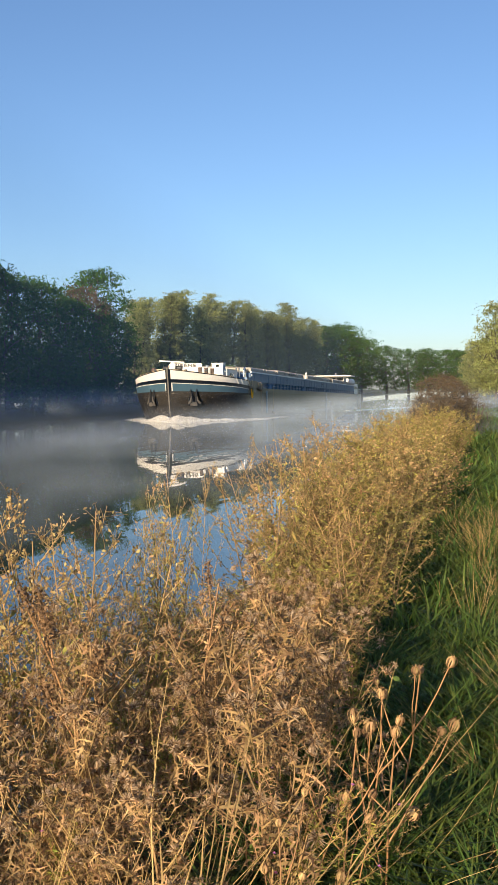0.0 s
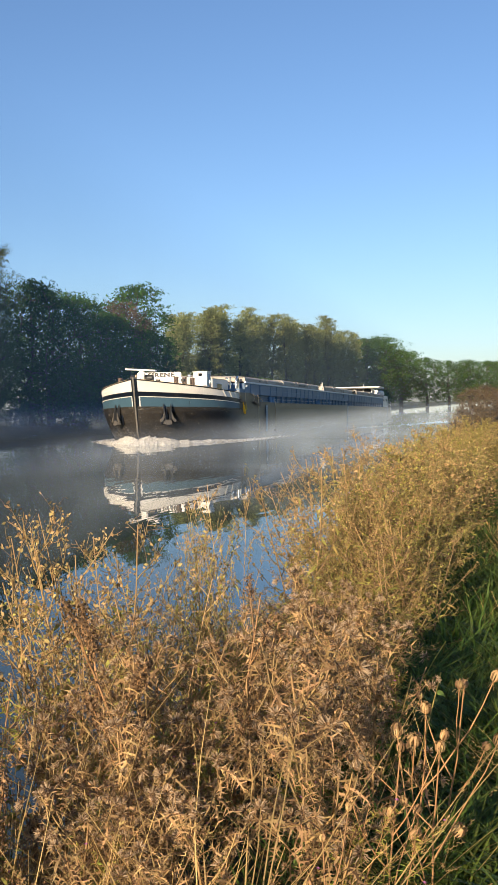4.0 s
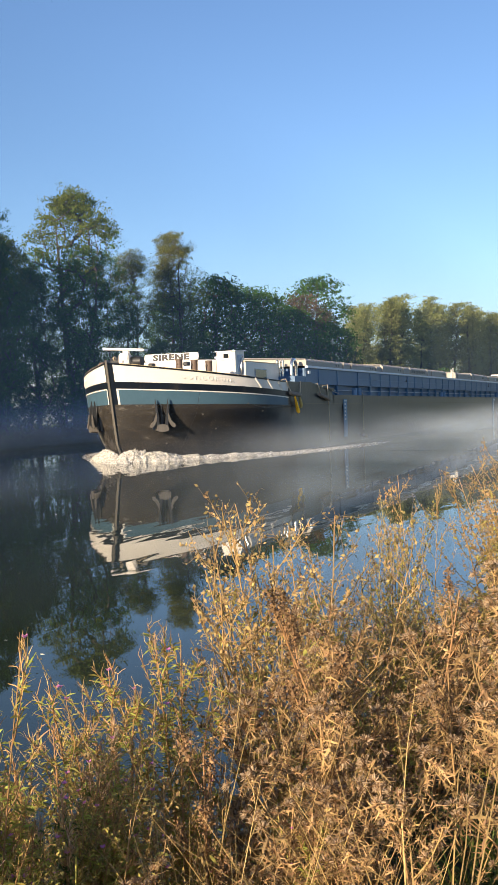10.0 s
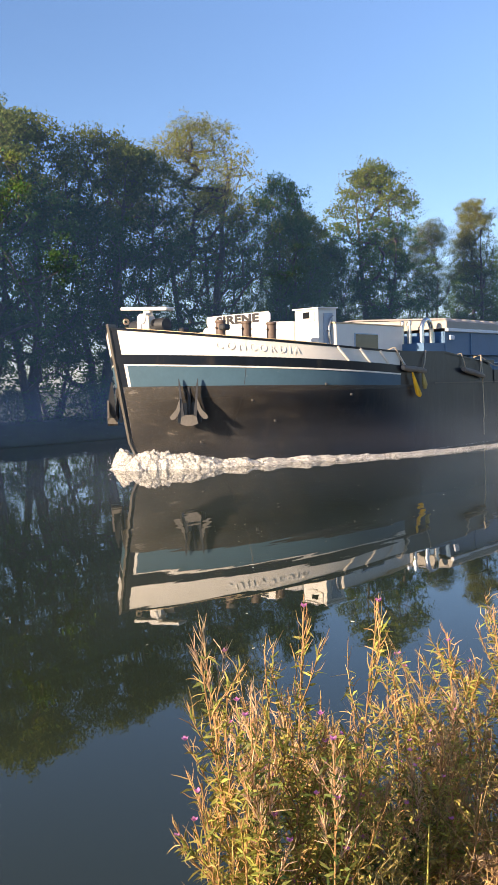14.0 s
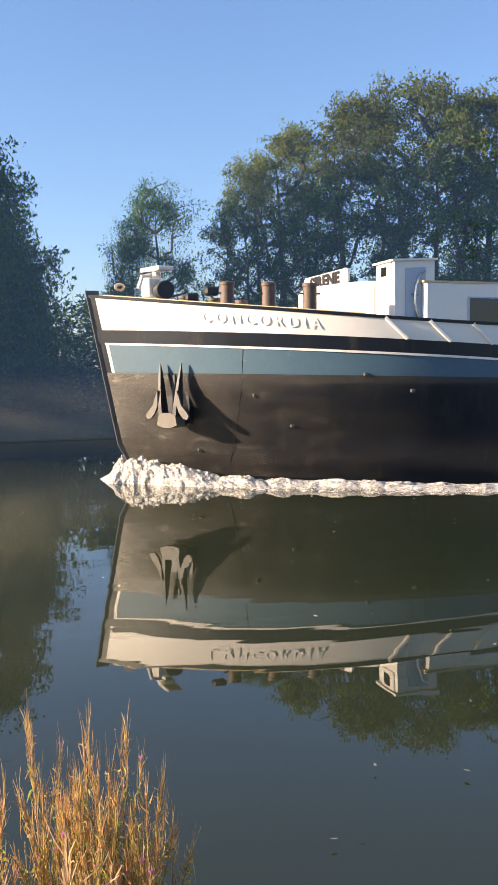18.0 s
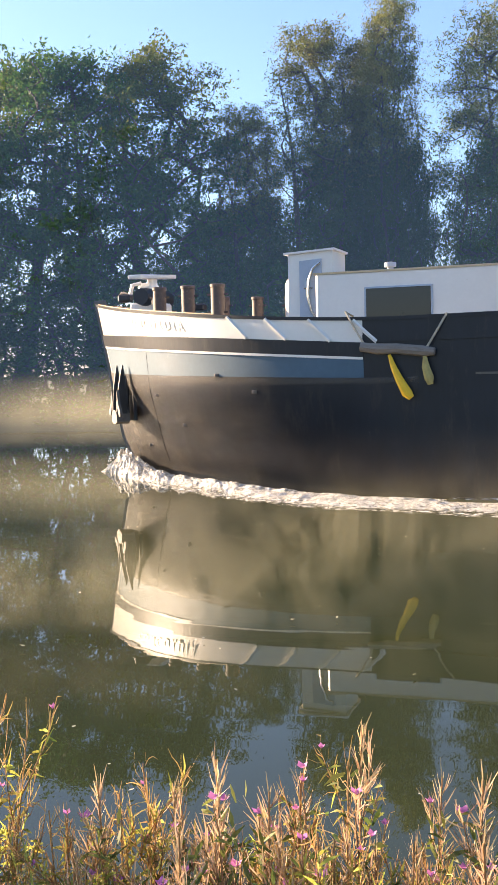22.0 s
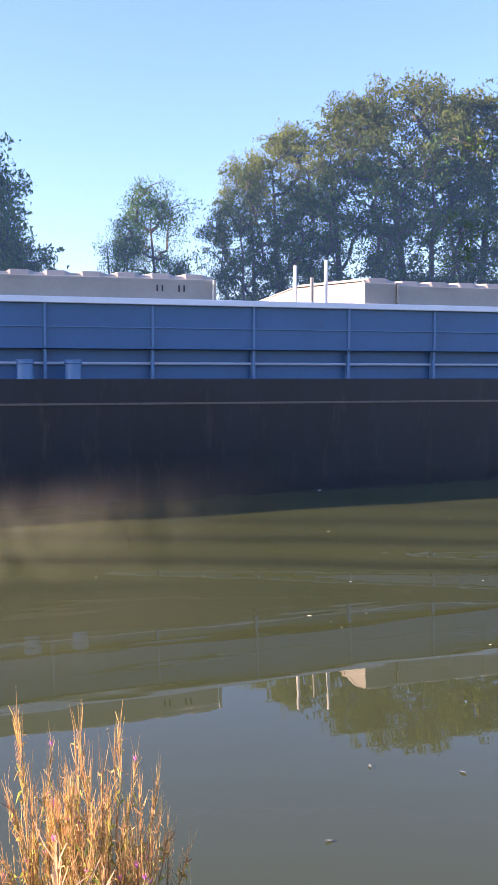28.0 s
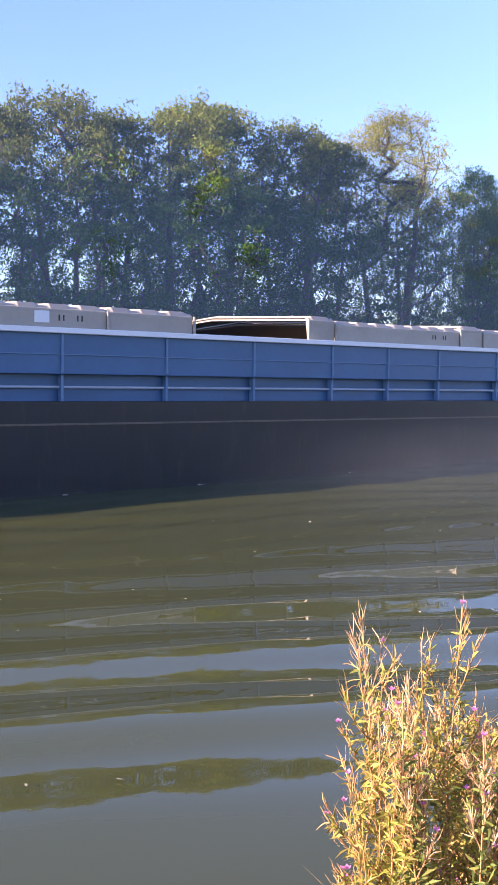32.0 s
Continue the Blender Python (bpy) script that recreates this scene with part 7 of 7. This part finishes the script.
for x, y, tz, w in ((3.05, 1.62, 1.75, 0), (2.75, 1.55, 1.6, 0), (2.5, 1.4, 1.5, 2), (2.3, 1.1, 1.45, 1), (2.2, 0.9, 1.3, 0), (3.1, 1.9, 1.85, 2), (2.0, 1.3, 1.2, 1), (3.4, 0.3, 1.5, 1)):
    put("straw", x, y, tz, which=w, tilt=8, wide=1.0)
for i in range(16):
    put("straw", prng.uniform(2.15, 3.3), prng.uniform(0.6, 1.7), height=prng.uniform(0.55, 0.95), tilt=14, wide=1.1)
# low willowherbs straight ahead and to the other side
for x, y, tz, kind, w in (
    (0.145, 1.62, 1.97, "bush", 0.42), (0.19, 1.60, 1.90, "bush", 0.5), (0.27, 1.63, 1.91, "bush", 0.45), (0.23, 1.66, 1.82, "bush", 0.55), (0.26, 1.58, 1.78, "bush", 0.5), (0.18, 1.59, 1.76, "herb", 0.5), (0.24, 1.63, 1.72, "herb", 0.5), (0.29, 1.61, 1.70, "herb", 0.45), (0.21, 1.6, 1.7, "herb", 0.5),
    (0.16, 1.66, 1.84, "bush", 0.5), (0.20, 1.56, 1.86, "bush", 0.5), (0.22, 1.64, 1.88, "bush", 0.45), (0.25, 1.6, 1.85, "bush", 0.5), (0.28, 1.66, 1.82, "bush", 0.5), (0.18, 1.64, 1.79, "bush", 0.55), (0.24, 1.57, 1.75, "bush", 0.6), (0.30, 1.62, 1.76, "bush", 0.55), (0.16, 1.58, 1.72, "bush", 0.6), (0.21, 1.62, 1.93, "bush", 0.4),
    (-0.08, 1.60, 1.85, "pod", 1.0), (0.0, 1.60, 1.84, "pod", 1.0), (0.05, 1.62, 1.76, "pod", 0.9), (-0.04, 1.64, 1.76, "pod", 1.0), (0.11, 1.58, 1.72, "herb", 0.6), (-0.17, 1.60, 1.76, "pod", 0.8),
    (-0.33, 1.60, 1.84, "pod", 1.0), (-0.38, 1.64, 1.82, "pod", 1.0), (-0.28, 1.62, 1.78, "pod", 0.9), (-0.42, 1.58, 1.76, "pod", 1.0),
    (-0.63, 1.60, 1.90, "pod", 0.9), (-0.68, 1.62, 1.88, "pod", 0.9), (-0.58, 1.64, 1.82, "herb", 0.7), (-0.74, 1.6, 1.80, "pod", 0.9), (-0.84, 1.6, 1.82, "pod", 0.9), (-0.95, 1.62, 1.80, "pod", 0.9),
    (-1.14, 1.6, 2.00, "herb", 0.7), (-1.17, 1.64, 1.95, "pod", 0.9), (-1.2, 1.58, 1.9, "herb", 0.7), (-1.26, 1.66, 1.95, "herb", 0.8), (-1.34, 1.6, 1.90, "herb", 0.8), (-1.15, 1.66, 1.8, "herb", 0.7),
):
    put(kind, x - (0.09 if x < -1.1 else 0.0), y, tz - (0.0 if x > 0.12 else 0.03), tilt=2.0, wide=w * (0.75 if x > 0.12 else 0.85 if x < -1.1 else 1.15))
for i in range(40):
    put(prng.choice(["pod", "herb", "herb"]), -1.12 + 0.72 * (i + prng.random()) / 40, prng.uniform(1.5, 1.74), prng.gauss(1.69, 0.035), tilt=3, wide=0.75)
for i in range(14):
    put(prng.choice(["pod", "herb", "herb"]), -0.42 + 0.42 * (i + prng.random()) / 14, prng.uniform(1.52, 1.72), prng.gauss(1.645, 0.02), tilt=3, wide=0.8)


# ---- grass beside the path ----
def grass_sheet():
    rng = np.random.default_rng(8)
    n1, n2, n3, n4 = 15000, 16000, 12000, 12000
    x = np.concatenate([rng.uniform(1.8, 6, n1), rng.uniform(6, 18, n2), rng.uniform(18, 70, n3), rng.uniform(-7, 2.2, n4)])
    y = np.concatenate([rng.uniform(-0.6, 0.7, n1), rng.uniform(-1.4, 0.5, n2), rng.uniform(-4.5, 0.2, n3), rng.uniform(-3.0, 0.9, n4)])
    n = len(x)
    far = np.clip((x - 4) / 30, 0, 1)
    L = rng.uniform(0.14, 0.42, n) * (1 + 0.2 * far)
    tuft = np.sin(x * 5.1 + np.sin(y * 7)) * np.sin(y * 6.3 + x)
    L *= 1 + 0.35 * tuft
    w = 0.006 + 0.022 * far
    a = rng.uniform(0, 2 * np.pi, n)
    lean = rng.uniform(0.15, 0.85, n)
    p0 = np.stack([x, y, np.full(n, NEAR_TOP - 0.03)], 1)
    d = np.stack([np.cos(a) * lean, np.sin(a) * lean, np.ones(n)], 1)
    d2 = np.stack([np.cos(a) * lean * 2.2, np.sin(a) * lean * 2.2, np.ones(n) * 0.55], 1)
    s = np.stack([-np.sin(a), np.cos(a), np.zeros(n)], 1) * w[:, None]
    p1 = p0 + d * (L * 0.55)[:, None]
    p2 = p1 + d2 * (L * 0.45)[:, None]
    v = np.stack([p0 - s, p0 + s, p1 + s * 0.8, p1 - s * 0.8, p2 + s * 0.12, p2 - s * 0.12], 1).reshape(-1, 3)
    i = np.arange(n)[:, None] * 6
    f = np.concatenate([i + np.array([[0, 1, 2, 3]]), i + np.array([[3, 2, 4, 5]])])
    return tri_mesh("grass", v, f)


tagged(part("grass", grass_sheet(), M_GRASS), "lush green dewy grass beside the bank path", "grass", kind="stuff")
for i in range(26):
    x = prng.uniform(2.4, 12)
    put("straw", x, prng.uniform(-0.5, 0.3), height=prng.uniform(0.4, 0.7), tilt=15, which=prng.choice([0, 1]), wide=0.8)

for k in S:
    for p in S[k]:
        for o in list(p.children):
            bpy.data.objects.remove(o)
        bpy.data.objects.remove(p)

# ---- morning vapour over the water ----
MIST = []


def vapour(x0, x1, y, h, density, scale, seed, drift, haze=False, across=False, cool=False, lit=None):
    n = 24
    v, f = [], []
    L = x1 - x0
    for i in range(n + 1):
        x = -L / 2 + L * i / n
        w = 0.5 * math.sin(i * 0.9 + seed)
        for z in (0.0, 0.5, 1.0):
            v.append((x, w + 0.25 * z, z * h))
    for i in range(n):
        for k in range(2):
            a = i * 3 + k
            f.append((a, a + 3, a + 4, a + 1))
    # tone paints sun-warm or sky-cool light into the vapour
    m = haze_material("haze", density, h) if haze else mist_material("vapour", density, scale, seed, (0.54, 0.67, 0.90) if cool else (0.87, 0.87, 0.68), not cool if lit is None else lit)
    ob = part("haze" if haze else "vapour", tri_mesh("vapour", v, f, True), m)
    tagged(ob, "faint even morning haze before the far trees" if haze else "thin drifting veil of morning vapour over the water, tinted by painted light", "mist", "vapour veils", "stuff")
    at_ = (y, (x0 + x1) / 2, 0.02) if across else ((x0 + x1) / 2, y, 0.02)
    MIST.append((ob, at_, drift, 90.0 if across else 0.0))
    ob.matrix_basis = pose(*at_, 0, 0, 90.0 if across else 0.0)
    ob.visible_shadow = False


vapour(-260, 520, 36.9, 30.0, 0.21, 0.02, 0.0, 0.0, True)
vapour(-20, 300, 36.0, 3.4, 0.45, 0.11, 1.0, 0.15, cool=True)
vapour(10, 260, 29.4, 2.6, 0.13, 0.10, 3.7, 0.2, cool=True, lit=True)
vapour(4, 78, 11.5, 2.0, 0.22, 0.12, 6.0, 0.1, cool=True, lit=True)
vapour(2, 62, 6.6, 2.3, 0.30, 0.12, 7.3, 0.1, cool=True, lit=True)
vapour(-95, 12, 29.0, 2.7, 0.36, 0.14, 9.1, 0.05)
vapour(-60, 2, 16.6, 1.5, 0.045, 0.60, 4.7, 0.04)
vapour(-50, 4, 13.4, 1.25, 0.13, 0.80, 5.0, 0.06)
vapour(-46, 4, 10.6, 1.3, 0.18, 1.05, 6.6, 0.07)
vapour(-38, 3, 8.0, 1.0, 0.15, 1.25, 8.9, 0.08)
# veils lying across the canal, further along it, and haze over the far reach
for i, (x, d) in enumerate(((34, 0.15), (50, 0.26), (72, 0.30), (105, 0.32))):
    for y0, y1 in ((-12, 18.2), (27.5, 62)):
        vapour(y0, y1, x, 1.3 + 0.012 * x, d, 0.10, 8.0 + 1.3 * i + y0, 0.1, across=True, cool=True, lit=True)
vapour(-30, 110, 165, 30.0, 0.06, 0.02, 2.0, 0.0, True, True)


def motions():
    """The barge passes at a steady speed, with its bow wave and wake; the vapour drifts."""
    X0, V = 75.79, 3.996
    ts = [0.0, 0.1, 0.3, 0.6] + [float(k) for k in range(1, 32)] + [31.4, 31.7, 31.9, 32.0]
    tilt = math.degrees(math.atan(TRIM))
    lift = pose(0, 0, 0, 0, tilt, 0)
    off = Vector((0, 0, 0)) - (lift @ Vector((40.0, 0, 0)) - Vector((40.0, 0, 0)))
    walk(ship, [(t, pose(X0 - V * t, 22.75, off[2], 0, tilt, 0)) for t in ts])
    walk(bow_wave, [(t, pose(X0 - V * t, 22.75, 0.0)) for t in ts])
    walk(wake, [(t, pose(X0 - V * t, 22.75, 0.0)) for t in ts])
    for ob, m0, drift, turn in MIST:
        walk(ob, [(t, pose(m0[0] + drift * t, m0[1], m0[2], 0, 0, turn)) for t in (0.0, 8.0, 16.0, 24.0, 32.0)])


motions()
